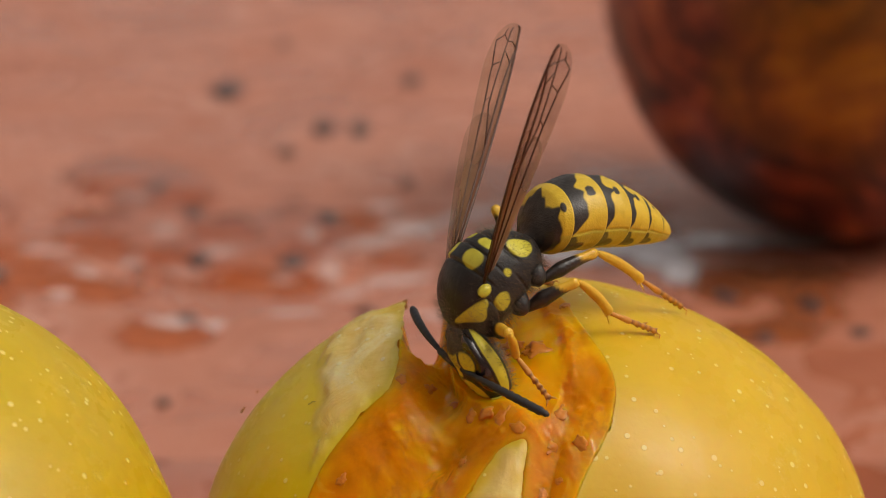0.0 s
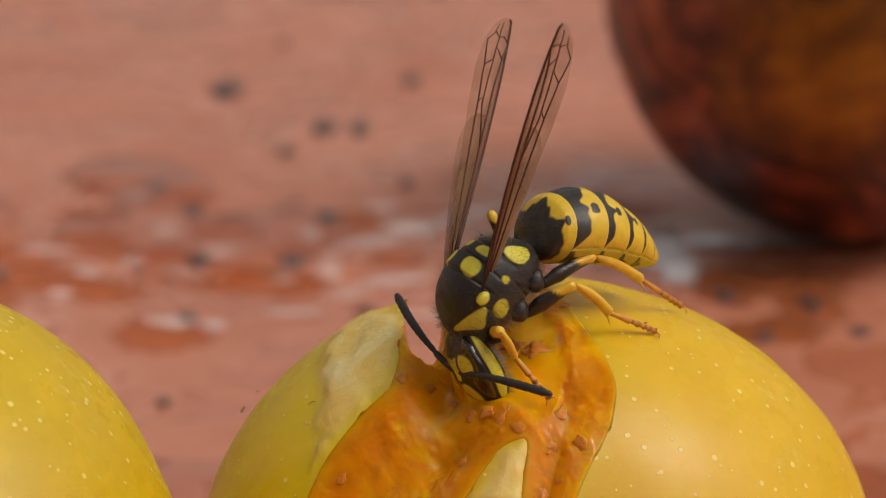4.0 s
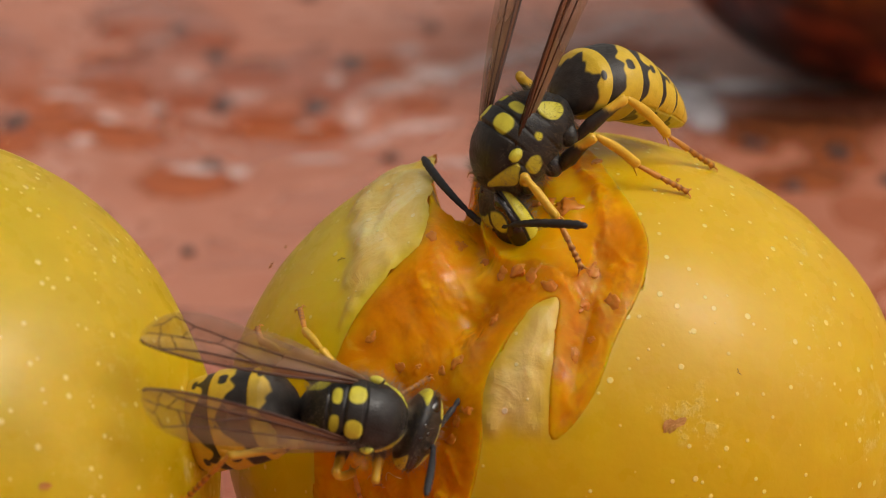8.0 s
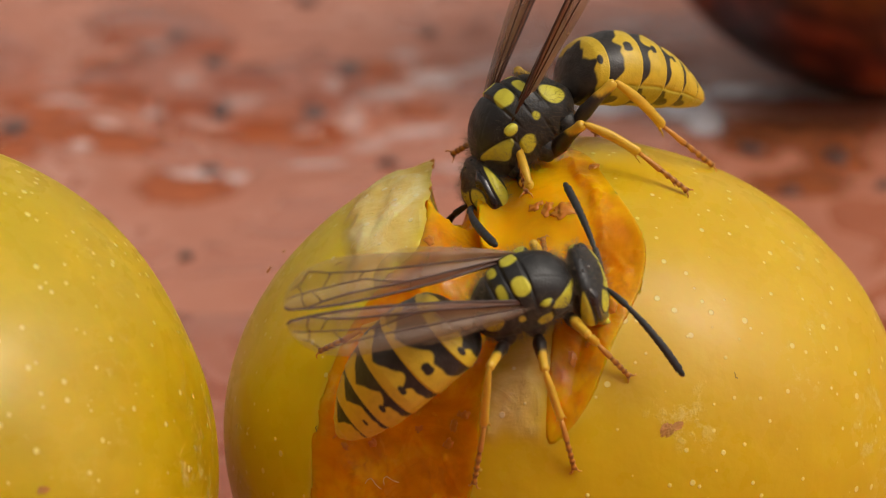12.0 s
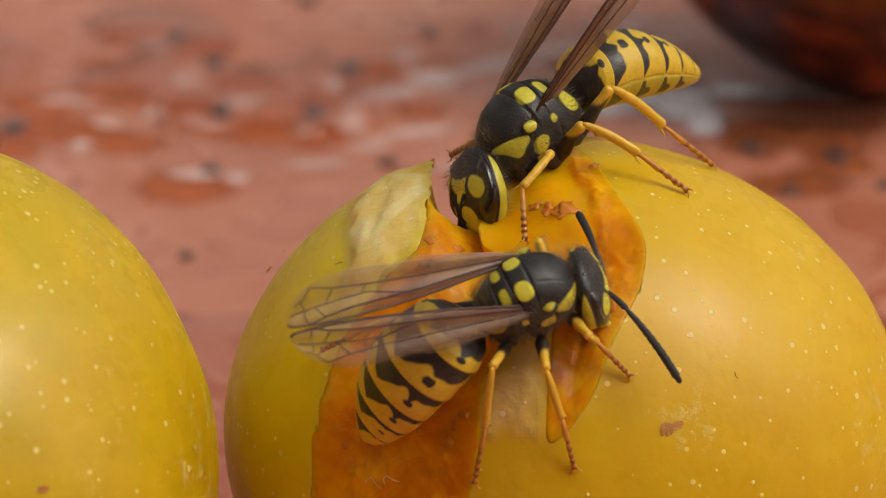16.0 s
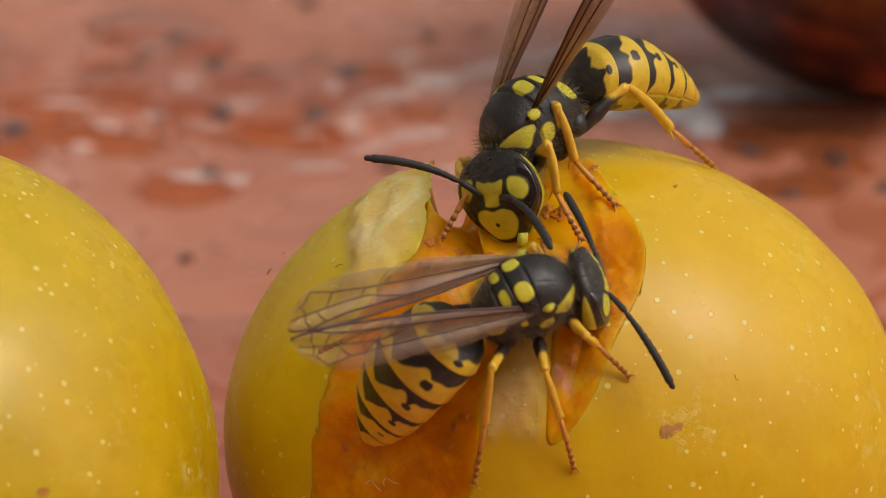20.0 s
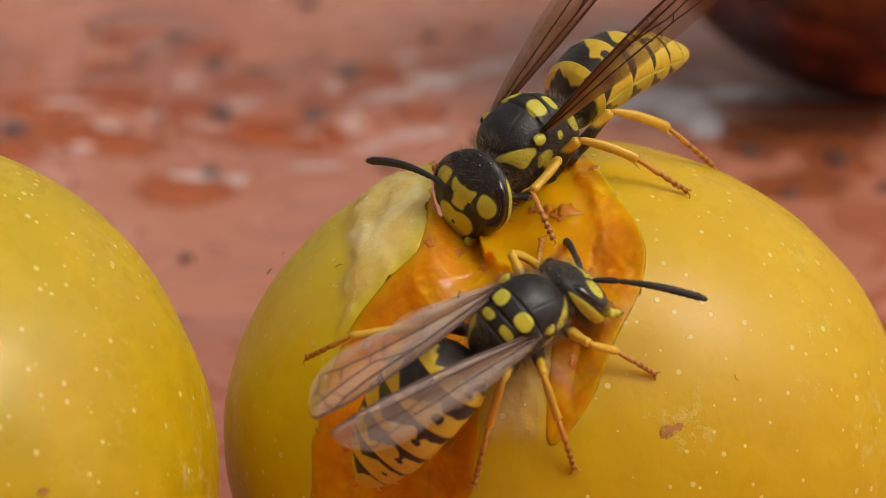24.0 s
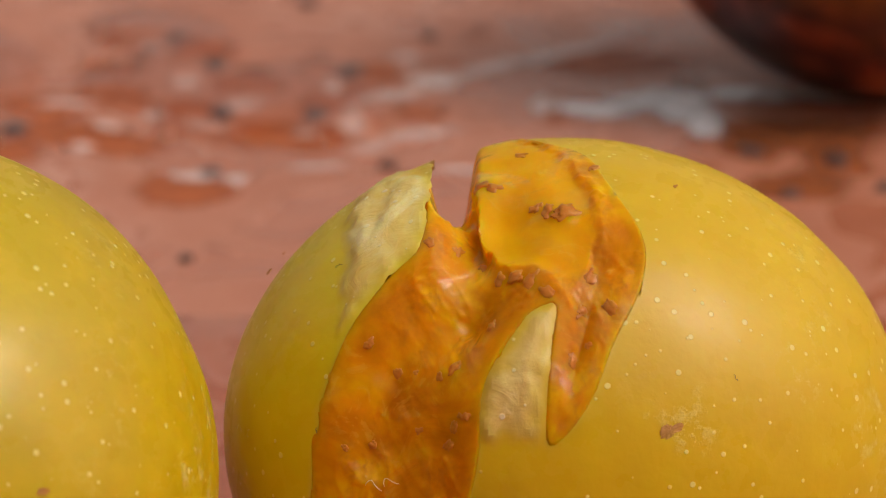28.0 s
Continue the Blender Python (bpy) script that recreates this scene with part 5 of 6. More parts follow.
    walk(w["wingL"], [(0, P(0.47, 1.28, 0.73, -52.74, -138.88, -25.47)), (1, P(0.47, 1.28, 0.73, -56.36, -141.74, -20.27)), (3, P(0.47, 1.28, 0.73, -63.4, -145.28, -9.34)), (4.6, P(0.47, 1.28, 0.73, -68.19, -148.81, -1.35)), (6, P(0.47, 1.28, 0.73, -67.96, -155.21, 2.75)), (8, P(0.47, 1.28, 0.73, -67.64, -157.24, 4.78)), (9, P(0.47, 1.28, 0.73, -67.6, -157.23, 4.77)), (10, P(0.47, 1.28, 0.73, -70.39, -156.66, 13.87)), (10.5, P(0.47, 1.28, 0.73, -69.06, -157.24, 10.77)), (11, P(0.47, 1.28, 0.73, -67.63, -157.92, 7.92)), (12, P(0.47, 1.28, 0.73, -59.41, -154.76, 3.17)), (15, P(0.47, 1.28, 0.73, -70.1, -156.72, 2.33)), (16, P(0.47, 1.28, 0.73, -71.23, -155.13, 1.73)), (17, P(0.47, 1.28, 0.73, -61.67, -158.05, 3.15)), (18, P(0.47, 1.28, 0.73, -35.92, -161.87, 7.74)), (19, P(0.47, 1.28, 0.73, -29.86, -149.45, -51.66)), (20, P(0.47, 1.28, 0.73, -42.54, -140.1, -53.82)), (21, P(0.47, 1.28, 0.73, -43.59, -138.78, -54.49)), (21.5, P(0.47, 1.28, 0.73, -44.79, -138.81, -53.65)), (23.5, P(0.47, 1.28, 0.73, -57.41, -134.64, -48.47)), (24, P(0.47, 1.28, 0.73, -66.22, -134.32, -46.54)), (24.5, P(0.47, 1.28, 0.73, -44.66, -151.16, -3.1)), (25, P(0.47, 1.28, 0.73, -19.17, -148.05, 13.76)), (25.5, P(0.47, 1.28, 0.73, -17.08, -147.1, -1.44)), (26, P(0.47, 1.28, 0.73, -14.7, -143.01, -16.95)), (27, P(0.47, 1.28, 0.73, -9.88, -146.09, -21.82)), (27.3, P(0.47, 1.28, 0.73, -14.64, -146.23, -19.97)), (27.5, P(0.47, 1.28, 0.73, -19.46, -145.49, -18.14)), (27.6, P(0.47, 1.28, 0.73, -18.31, -130.22, -79.43)), (27.7, P(0.47, 1.28, 0.73, -18.34, -130.22, -79.42)), (28, P(0.47, 1.28, 0.73, -18.43, -130.21, -79.38))])
    walk(w["wingR"], [(0, P(0.47, -1.28, 0.73, 100.34, -12.22, -152.98)), (1, P(0.47, -1.28, 0.73, 101.43, -11.93, -155.04)), (3, P(0.47, -1.28, 0.73, -78.32, -165.16, 24.24)), (4.6, P(0.47, -1.28, 0.73, -78.1, -162.84, 23.65)), (6, P(0.47, -1.28, 0.73, -72.78, -164.05, 20.07)), (8, P(0.47, -1.28, 0.73, -73.12, -165.13, 24.88)), (9, P(0.47, -1.28, 0.73, -73.1, -165.11, 24.87)), (10, P(0.47, -1.28, 0.73, -72.67, -162.63, 22.98)), (10.5, P(0.47, -1.28, 0.73, -70.73, -162.55, 19.7)), (11, P(0.47, -1.28, 0.73, -69.13, -161.79, 17.35)), (12, P(0.47, -1.28, 0.73, -63.91, -159.34, 19.01)), (15, P(0.47, -1.28, 0.73, -69.42, -155.93, 5.41)), (16, P(0.47, -1.28, 0.73, -71.89, -154.95, 5.48)), (17, P(0.47, -1.28, 0.73, -69.41, -160.25, 26.14)), (18, P(0.47, -1.28, 0.73, -45.35, -151.72, 30.84)), (19, P(0.47, -1.28, 0.73, -51.14, -145.5, -9.73)), (20, P(0.47, -1.28, 0.73, -70.94, -147.54, -4.53)), (21, P(0.47, -1.28, 0.73, -71.4, -141.02, -7.99)), (21.5, P(0.47, -1.28, 0.73, -72.22, -142.09, -7.89)), (23.5, P(0.47, -1.28, 0.73, -85.14, -143.5, -4.26)), (24, P(0.47, -1.28, 0.73, -91.38, -144.28, -6.34)), (24.5, P(0.47, -1.28, 0.73, -49.59, -154.93, 6.56)), (25, P(0.47, -1.28, 0.73, -28, -149.87, 31.03)), (25.5, P(0.47, -1.28, 0.73, -22.78, -153.06, 11.85)), (26, P(0.47, -1.28, 0.73, -19.99, -159.34, -1.3)), (27, P(0.47, -1.28, 0.73, -18.2, -157.76, -1.11)), (27.3, P(0.47, -1.28, 0.73, -23.84, -155.77, 0.26)), (27.5, P(0.47, -1.28, 0.73, -28.19, -156.59, 1.69)), (27.6, P(0.47, -1.28, 0.73, -115.22, -47.31, 27.96)), (27.7, P(0.47, -1.28, 0.73, -115.23, -47.32, 27.96)), (28, P(0.47, -1.28, 0.73, -115.23, -47.37, 27.94))])
    walk(w["antennaL"], [(0, P(1.7, 0.4, 0.13, 30.27, 19.25, 99.43)), (1, P(1.7, 0.4, 0.13, 29.11, 11.36, 107.6)), (3, P(1.7, 0.4, 0.13, 31.1, 10.25, 108.19)), (4.6, P(1.7, 0.4, 0.13, 33.27, 11.13, 106.83)), (6, P(1.7, 0.4, 0.13, 33.72, 6.83, 109.43)), (8, P(1.7, 0.4, 0.13, 32.11, 3.93, 112.18)), (9, P(1.7, 0.4, 0.13, 32.18, 4.74, 114.39)), (10, P(1.7, 0.4, 0.13, 28.68, -26.02, 77.19)), (10.5, P(1.7, 0.4, 0.13, 42.86, 19.35, 62.79)), (11, P(1.7, 0.4, 0.13, 40.49, 13.22, 65.99)), (12, P(1.7, 0.4, 0.13, 35.78, -0.55, 73.53)), (15, P(1.7, 0.4, 0.13, -2.85, 133.54, 57.68)), (16, P(1.7, 0.4, 0.13, 39.79, 132.91, 83.74)), (17, P(1.7, 0.4, 0.13, -8.69, -11.52, -73.77)), (18, P(1.7, 0.4, 0.13, -10.52, -3.32, -53.28)), (19, P(1.7, 0.4, 0.13, 55.44, 126.73, 84.4)), (20, P(1.7, 0.4, 0.13, -24.64, 5.36, 55.56)), (21, P(1.7, 0.4, 0.13, -2.1, 16.38, -169.85)), (21.5, P(1.7, 0.4, 0.13, -4.66, 50.84, -163.68)), (23.5, P(1.7, 0.4, 0.13, 4.44, 44.35, 97.6)), (24, P(1.7, 0.4, 0.13, -2.19, -1.53, 160.64)), (24.5, P(1.7, 0.4, 0.13, -3.54, 58.68, 56.15)), (25, P(1.7, 0.4, 0.13, -33.43, 107.97, 43.35)), (25.5, P(1.7, 0.4, 0.13, -1.48, -4.09, 2.94)), (26, P(1.7, 0.4, 0.13, -19.19, 7.97, -59.97)), (27, P(1.7, 0.4, 0.13, -19.43, 1.75, -63.8)), (27.3, P(1.7, 0.4, 0.13, -17.69, -1.83, -58.48)), (27.5, P(1.7, 0.4, 0.13, -17.08, 9.23, -60.03)), (27.6, P(1.7, 0.4, 0.13, 29.68, -7.8, 47.11)), (27.7, P(1.7, 0.4, 0.13, 29.68, -7.8, 47.08)), (28, P(1.7, 0.4, 0.13, 29.67, -7.77, 47.01))])
    walk(w["antennaR"], [(0, P(1.7, -0.4, 0.13, -29.24, -30.8, -91.25)), (1, P(1.7, -0.4, 0.13, -34.03, -44.97, -87.91)), (3, P(1.7, -0.4, 0.13, -38.44, -48.44, -86)), (4.6, P(1.7, -0.4, 0.13, -40.52, -47.21, -85.13)), (6, P(1.7, -0.4, 0.13, -43.71, -45.44, -80.65)), (8, P(1.7, -0.4, 0.13, -40.14, -48.59, -83.39)), (9, P(1.7, -0.4, 0.13, -40.14, -48.59, -83.4)), (10, P(1.7, -0.4, 0.13, -26.56, 0.16, -98.86)), (10.5, P(1.7, -0.4, 0.13, -27.69, 34.61, -55.44)), (11, P(1.7, -0.4, 0.13, -58.33, 22.39, -74.22)), (12, P(1.7, -0.4, 0.13, -69.15, 15.49, -73.79)), (15, P(1.7, -0.4, 0.13, 16.06, 138.76, 66.27)), (16, P(1.7, -0.4, 0.13, 61.35, 83.56, 111.28)), (17, P(1.7, -0.4, 0.13, -8.83, -14.8, -76.3)), (18, P(1.7, -0.4, 0.13, -13.17, -18.73, -51.33)), (19, P(1.7, -0.4, 0.13, -37.93, -56.74, 29.17)), (20, P(1.7, -0.4, 0.13, 7.21, -43.01, -65.22)), (21, P(1.7, -0.4, 0.13, 1.61, -34.6, -60.34)), (21.5, P(1.7, -0.4, 0.13, 2.64, -29.29, -66.5)), (23.5, P(1.7, -0.4, 0.13, -2.33, -8.53, -92.46)), (24, P(1.7, -0.4, 0.13, -1.98, 8.95, -93.77)), (24.5, P(1.7, -0.4, 0.13, 9.53, -28.39, -46.55)), (25, P(1.7, -0.4, 0.13, -9.54, -30.78, -78.04)), (25.5, P(1.7, -0.4, 0.13, 2.12, -36.67, -13.84)), (26, P(1.7, -0.4, 0.13, -18.97, 0.12, -53.77)), (27, P(1.7, -0.4, 0.13, -19.27, -16.23, -48.5)), (27.3, P(1.7, -0.4, 0.13, -12.22, -16.6, -38.28)), (27.5, P(1.7, -0.4, 0.13, 6.17, -6.4, -14.6)), (27.6, P(1.7, -0.4, 0.13, 13.07, -4.33, -3.66)), (27.7, P(1.7, -0.4, 0.13, 13.05, -4.33, -3.67)), (28, P(1.7, -0.4, 0.13, 13.01, -4.31, -3.75))])
    key_legs(w, bodies, {
        "L1": [(0, 0.3, -7.24, 21.72), (1, 0.3, -7.24, 21.72), (3, 0.29, -7.24, 21.71), (4.6, 0.28, -7.25, 21.71), (6, 0.34, -7.59, 21.44), (8, 0.29, -7.68, 21.37), (9, 0.3, -7.67, 21.38), (10, 0.32, -7.4, 21.3), (10.5, 0.42, -5.99, 20.85), (11, 0.48, -5.54, 20.75), (12, -1.71, -3.89, 23.39), (15, -0.7, -6.3, 22.34), (16, -1.8, -6.32, 22.23), (17, -2.19, -6.19, 22.07), (18, -3.1, -5.57, 22.44), (19, -0.38, -6.36, 22.31), (20, 0.43, -6.36, 22.31), (21, 0.43, -6.36, 22.31), (21.5, 0.43, -6.36, 22.31), (23.5, -0.6, -6.35, 22.31), (24, -0.66, -6.3, 22.34), (24.5, -2.41, -3.07, 23.54), (25, -2.65, -1.76, 23.78), (25.5, -3.74, -2.62, 23.4), (26, -4.3, -2.98, 23.16), (27, -4.3, -2.98, 23.16), (27.3, -4.18, -0.9, 23.55), (27.5, -3.99, -0.04, 23.63), (27.6, 5.81, 0.98, 26.28), (27.7, 14.64, 8.19, 34), (28, 47.14, 29.46, 62.05)],
        "L2": [(0, 4.72, -2.77, 23.09), (1, 4.72, -2.78, 23.09), (3, 4.71, -2.79, 23.09), (4.6, 4.7, -2.81, 23.09), (6, 4.75, -2.91, 23.05), (8, 4.67, -3.12, 23.02), (9, 4.68, -3.09, 23.02), (10, 4.69, -3.06, 23.02), (10.5, 4.75, -2.93, 23.04), (11, 4.8, -2.8, 23.06), (12, 4.8, -2.73, 23.08), (15, 4.8, -2.73, 23.08), (16, 4.8, -2.73, 23.08), (17, 4.8, -2.73, 23.08), (18, 1.99, -4.5, 23.12), (19, 1.9, -4.52, 23.13), (20, 1.88, -4.52, 23.13), (21, 4.71, -2.78, 23.09), (21.5, 4.81, -2.6, 23.11), (23.5, 4.81, -2.6, 23.11), (24, 4.81, -2.6, 23.11), (24.5, 4.81, -2.6, 23.11), (25, 0.93, -1.45, 24.01), (25.5, -1.05, -2.27, 23.87), (26, -2.35, -2.68, 23.65), (27, -2.35, -2.68, 23.65), (27.3, -2.33, -1.23, 23.89), (27.5, -2.28, 0.2, 23.96), (27.6, 7.49, -0.34, 26.94), (27.7, 16.23, 6.74, 34.59), (28, 48.45, 27.67, 62.36)],
        "L3": [(0, 5.93, 0.1, 23.21), (1, 5.92, 0.1, 23.2), (3, 5.92, 0.12, 23.19), (4.6, 5.91, 0.16, 23.18), (6, 6.01, 0.77, 22.96), (8, 5.88, 0.17, 23.03), (9, 5.89, 0.23, 23.03), (10, 5.91, 0.29, 23.02), (10.5, 5.98, 0.61, 22.98), (11, 6.05, 0.99, 22.92), (12, 6.07, 1.22, 22.89), (15, 6.07, 1.23, 22.89), (16, 6.07, 1.23, 22.89), (17, 6.07, 1.24, 22.89), (18, 6.07, 1.24, 22.89), (19, 6.11, 1.71, 22.81), (20, 6.11, 1.71, 22.81), (21, 6.11, 1.71, 22.81), (21.5, 6.11, 1.71, 22.81), (23.5, 6.11, 1.71, 22.81), (24, 6.11, 1.71, 22.81), (24.5, 6.11, 1.71, 22.81), (25, 6.11, 1.71, 22.81), (25.5, 6.11, 1.71, 22.81), (26, 5.96, -0.19, 23.42), (27, 5.98, 0.1, 23.33), (27.3, 6.1, 1.6, 22.85), (27.5, 6.11, 1.71, 22.81), (27.6, 10.13, -0.26, 27.13), (27.7, 18.87, 6.67, 34.82), (28, 51.04, 27.12, 62.57)],
        "R1": [(0, -3.51, -3.66, 23.19), (1, -3.59, -3.69, 23.16), (3, -3.67, -3.67, 23.15), (4.6, -3.69, -3.64, 23.16), (6, -3.75, -2.84, 23.37), (8, -3.94, -2.05, 23.5), (9, -3.92, -2.1, 23.49), (10, -4.52, 0.21, 23.52), (10.5, -4.67, 1.38, 23.4), (11, -4.64, 1.24, 23.42), (12, -4.68, 1.22, 23.41), (15, -4.73, 0.96, 23.42), (16, -4.72, 0.97, 23.43), (17, -5.39, 2.2, 23.04), (18, -5.93, 2.14, 22.84), (19, -5.4, 0.65, 23.23), (20, -5.08, -5.23, 22.04), (21, -5.08, -5.23, 22.04), (21.5, -5.08, -5.23, 22.04), (23.5, -5.24, -0.07, 23.3), (24, -5.41, 0.04, 23.24), (24.5, -4.37, 2.63, 23.26), (25, -3.86, 2.15, 23.5), (25.5, -4.76, 1.44, 23.36), (26, -6.23, 0.58, 22.92), (27, -6.1, 0.65, 22.96), (27.3, -5.49, 1.25, 23.15), (27.5, -4.82, 1.77, 23.3), (27.6, 6.06, 3.66, 25.26), (27.7, 15.05, 10.91, 33.15), (28, 48.02, 32.18, 61.72)],
        "R2": [(0, -2.19, -0.28, 24), (1, -2.26, -0.29, 23.99), (3, -2.32, -0.25, 23.99), (4.6, -2.33, -0.21, 23.99), (6, -2.29, 0.59, 23.98), (8, -2.38, 1.33, 23.91), (9, -2.37, 1.28, 23.91), (10, -2.4, 3.2, 23.54), (10.5, -2.21, 4.11, 23.28), (11, -1.98, 3.99, 23.35), (12, -2.07, 4, 23.34), (15, -2.25, 3.82, 23.37), (16, -2.21, 3.82, 23.38), (17, -2.17, 4.83, 22.99), (18, -2.82, 4.79, 22.91), (19, -3.19, 3.47, 23.32), (20, -3.09, 2.37, 23.62), (21, -2.87, 2.37, 23.66), (21.5, -3.01, 2.36, 23.64), (23.5, -3.3, 2.82, 23.48), (24, -3.36, 2.79, 23.47), (24.5, -1.73, 4.86, 23.04), (25, -0.26, 1.83, 23.98), (25.5, -1.32, 4.03, 23.41), (26, -2.56, 3.53, 23.42), (27, -2.46, 3.54, 23.43), (27.3, -2.07, 3.88, 23.38), (27.5, -1.66, 4.16, 23.33), (27.6, 7.96, 4.79, 24.98), (27.7, 17.01, 11.95, 32.96), (28, 50.14, 32.89, 61.73)],
        "R3": [(0, 0.59, 0.56, 24.13), (1, 0.55, 0.56, 24.13), (3, 0.51, 0.6, 24.13), (4.6, 0.51, 0.63, 24.13), (6, 0.57, 1.27, 24.07), (8, 0.52, 1.86, 24), (9, 0.52, 1.82, 24.01), (10, 0.79, 3.3, 23.68), (10.5, 1.15, 4, 23.43), (11, 1.57, 3.87, 23.44), (12, 1.45, 3.89, 23.44), (15, 1.38, 3.94, 23.43), (16, 1.45, 3.94, 23.43), (17, 2.1, 4.48, 23.15), (18, 1.33, 4.5, 23.23), (19, 0.34, 3.84, 23.52), (20, -0.01, 3.2, 23.72), (21, 0.11, 3.2, 23.72), (21.5, 0.16, 3.2, 23.72), (23.5, 0.23, 3.56, 23.61), (24, 0.26, 3.54, 23.62), (24.5, 1.82, 4.63, 23.12), (25, 3.03, 3.75, 23.27), (25.5, 2.77, 3.46, 23.41), (26, 2, 3.11, 23.62), (27, 2.08, 3.11, 23.61), (27.3, 2.5, 3.36, 23.48), (27.5, 2.87, 3.58, 23.35), (27.6, 10.56, 4.43, 25.34), (27.7, 19.58, 11.43, 33.32), (28, 52.57, 31.89, 62)],
    })
    w = second_wasp
    bodies = [(0, P(-15.3, -19.96, 13.18, 68.72, -25.09, 8.51)), (3.5, P(-14.92, -19.57, 13.45, 68.88, -25.18, 8.28)), (4.6, P(-12.56, -9.48, 12.55, 70.42, -21.23, 4.54)), (5.5, P(-8.29, -11.7, 16.65, 73.26, -10.6, -1.95)), (6, P(-8.49, -11.73, 16.3, 72.97, -10.65, -1.89)), (6.5, P(-7.72, -11.55, 17.52, 71.74, -24.84, -0.31)), (7, P(-8.28, -11.36, 17.22, 71.78, -10.44, -8.87)), (8, P(-8.42, -11.71, 17.09, 65.62, 8.26, -1.49)), (8.5, P(-8.18, -11.59, 17.47, 66.39, -4.99, 0)), (9, P(-7.41, -10.91, 19.26, 64.05, -20.6, 2.28)), (9.5, P(-5.74, -10.5, 20.92, 49.71, -39.2, 12.79)), (10, P(-3.88, -10.09, 22.13, 32.9, -42.59, 21.22)), (10.5, P(-2.63, -10.43, 22.05, 34.69, -30.27, 12.84)), (11, P(-2.01, -10.76, 21.79, 36.42, -23.56, 7.9)), (12, P(-2.05, -10.73, 21.74, 33.07, -23.81, 10.7)), (15, P(-1.93, -10.81, 21.67, 37.61, -24.46, 8.66)), (20, P(-2, -10.79, 21.68, 35.65, -23.07, 11.91)), (21, P(-2.08, -10.8, 21.63, 36, -24.46, 14.13)), (22, P(-2.13, -10.83, 21.6, 38.57, -21.19, 12.66)), (23.5, P(-2.11, -11.06, 21.33, 43.02, -24.91, 14.15)), (24, P(-2.22, -11.31, 20.94, 45.02, -35.55, 19.57)), (24.5, P(-3.08, -10.6, 21.78, 35.51, -51.1, 40.68)), (25, P(-3.09, -10.05, 22.49, -1.46, -32.9, 81.82)), (25.5, P(-2.99, -9.95, 22.29, -0.4, -33.49, 75.21)), (26, P(-3.23, -9.61, 22.27, -17.41, -18.55, 84.02)), (26.5, P(-2.9, -9.3, 22.76, -11.67, -22.6, 85.96)), (27, P(-2.41, -9.35, 22.97, -5.28, -24.8, 87.32)), (27.5, P(-2.23, -8.24, 23.84, -11.7, -27.2, 91.86)), (27.6, P(-1.85, -8.78, 23.45, -13.12, -43.93, 92.09)), (27.7, P(-1.82, -9.43, 22.9, -20.16, -63.31, 98.29)), (27.9, P(-2.56, -8.95, 23.18, -15.76, -63.74, 94)), (28, P(-2.7, -9.49, 45.69, -17.94, -72.93, 96.05))]
    walk(w["root"], bodies)
    walk(w["head"], [(0, P(1.36, -0.19, -1.16, 5.45, 2.2, -2)), (3.5, P(1.36, -0.19, -1.16, 5.45, 2.2, -2)), (4.6, P(1.36, -0.19, -1.16, 5.56, 7.08, -0.66)), (5.5, P(1.36, -0.19, -1.16, 5.81, 11.86, 0.72)), (6, P(1.36, -0.19, -1.16, 5.48, 17.42, -1.07)), (6.5, P(1.4, -0.2, -1.15, 7.78, 18.3, -1.21)), (7, P(1.44, -0.21, -1.15, 7.92, 21.5, -9.77)), (8, P(1.86, -0.04, -1.21, 3.25, 9.8, -12.65)), (8.5, P(1.74, 0.04, -1.25, 1.8, 13.18, -7.73)), (9, P(1.62, 0.13, -1.29, 1.13, 15.1, -0.89)), (9.5, P(1.67, 0.08, -1.27, 0.25, 14.82, 1.3)), (10, P(1.73, 0.04, -1.26, -8.02, 12.91, -8.88)), (10.5, P(1.72, -0.01, -1.34, -5.67, 10.25, -20.1)), (11, P(1.71, -0.06, -1.43, 0.4, 7.14, -10.06)), (12, P(1.76, 0.01, -1.32, 2.84, 6.39, -11.79)), (15, P(1.62, -0.04, -1.39, -0.79, 6.83, -10.91)), (20, P(1.78, -0.03, -1.38, 0.32, 4.37, -12.36)), (21, P(1.83, -0.02, -1.36, -0.86, 3.72, -14.38)), (22, P(1.85, -0.12, -1.43, -9.2, -0.37, -9.11)), (23.5, P(1.88, -0.27, -1.54, -20.71, -4.31, -3.62)), (24, P(1.89, -0.32, -1.58, -27.76, -5.93, 5.76)), (24.5, P(1.97, -0.11, -1.32, -5.97, -10.1, -4.5)), (25, P(2.05, 0.1, -1.07, 8.79, -0.19, -2.09)), (25.5, P(2, 0.05, -1.14, 16.92, 21.49, 6.7)), (26, P(1.94, 0, -1.21, 23.76, 15.65, 9)), (26.5, P(1.94, 0, -1.21, 17.55, 20.67, 6.12)), (27, P(1.94, 0, -1.21, 10.1, 23.53, 2.23)), (27.5, P(1.94, 0, -1.21, 10.08, 5.86, -1.46)), (27.6, P(1.94, 0, -1.21, 9.59, -2.63, -0.79)), (27.7, P(1.94, 0, -1.21, 11.16, -2.57, -2.46)), (27.9, P(1.94, 0, -1.21, 11.16, -2.56, -2.45)), (28, P(1.94, 0, -1.21, 11.16, -2.6, -2.46))])
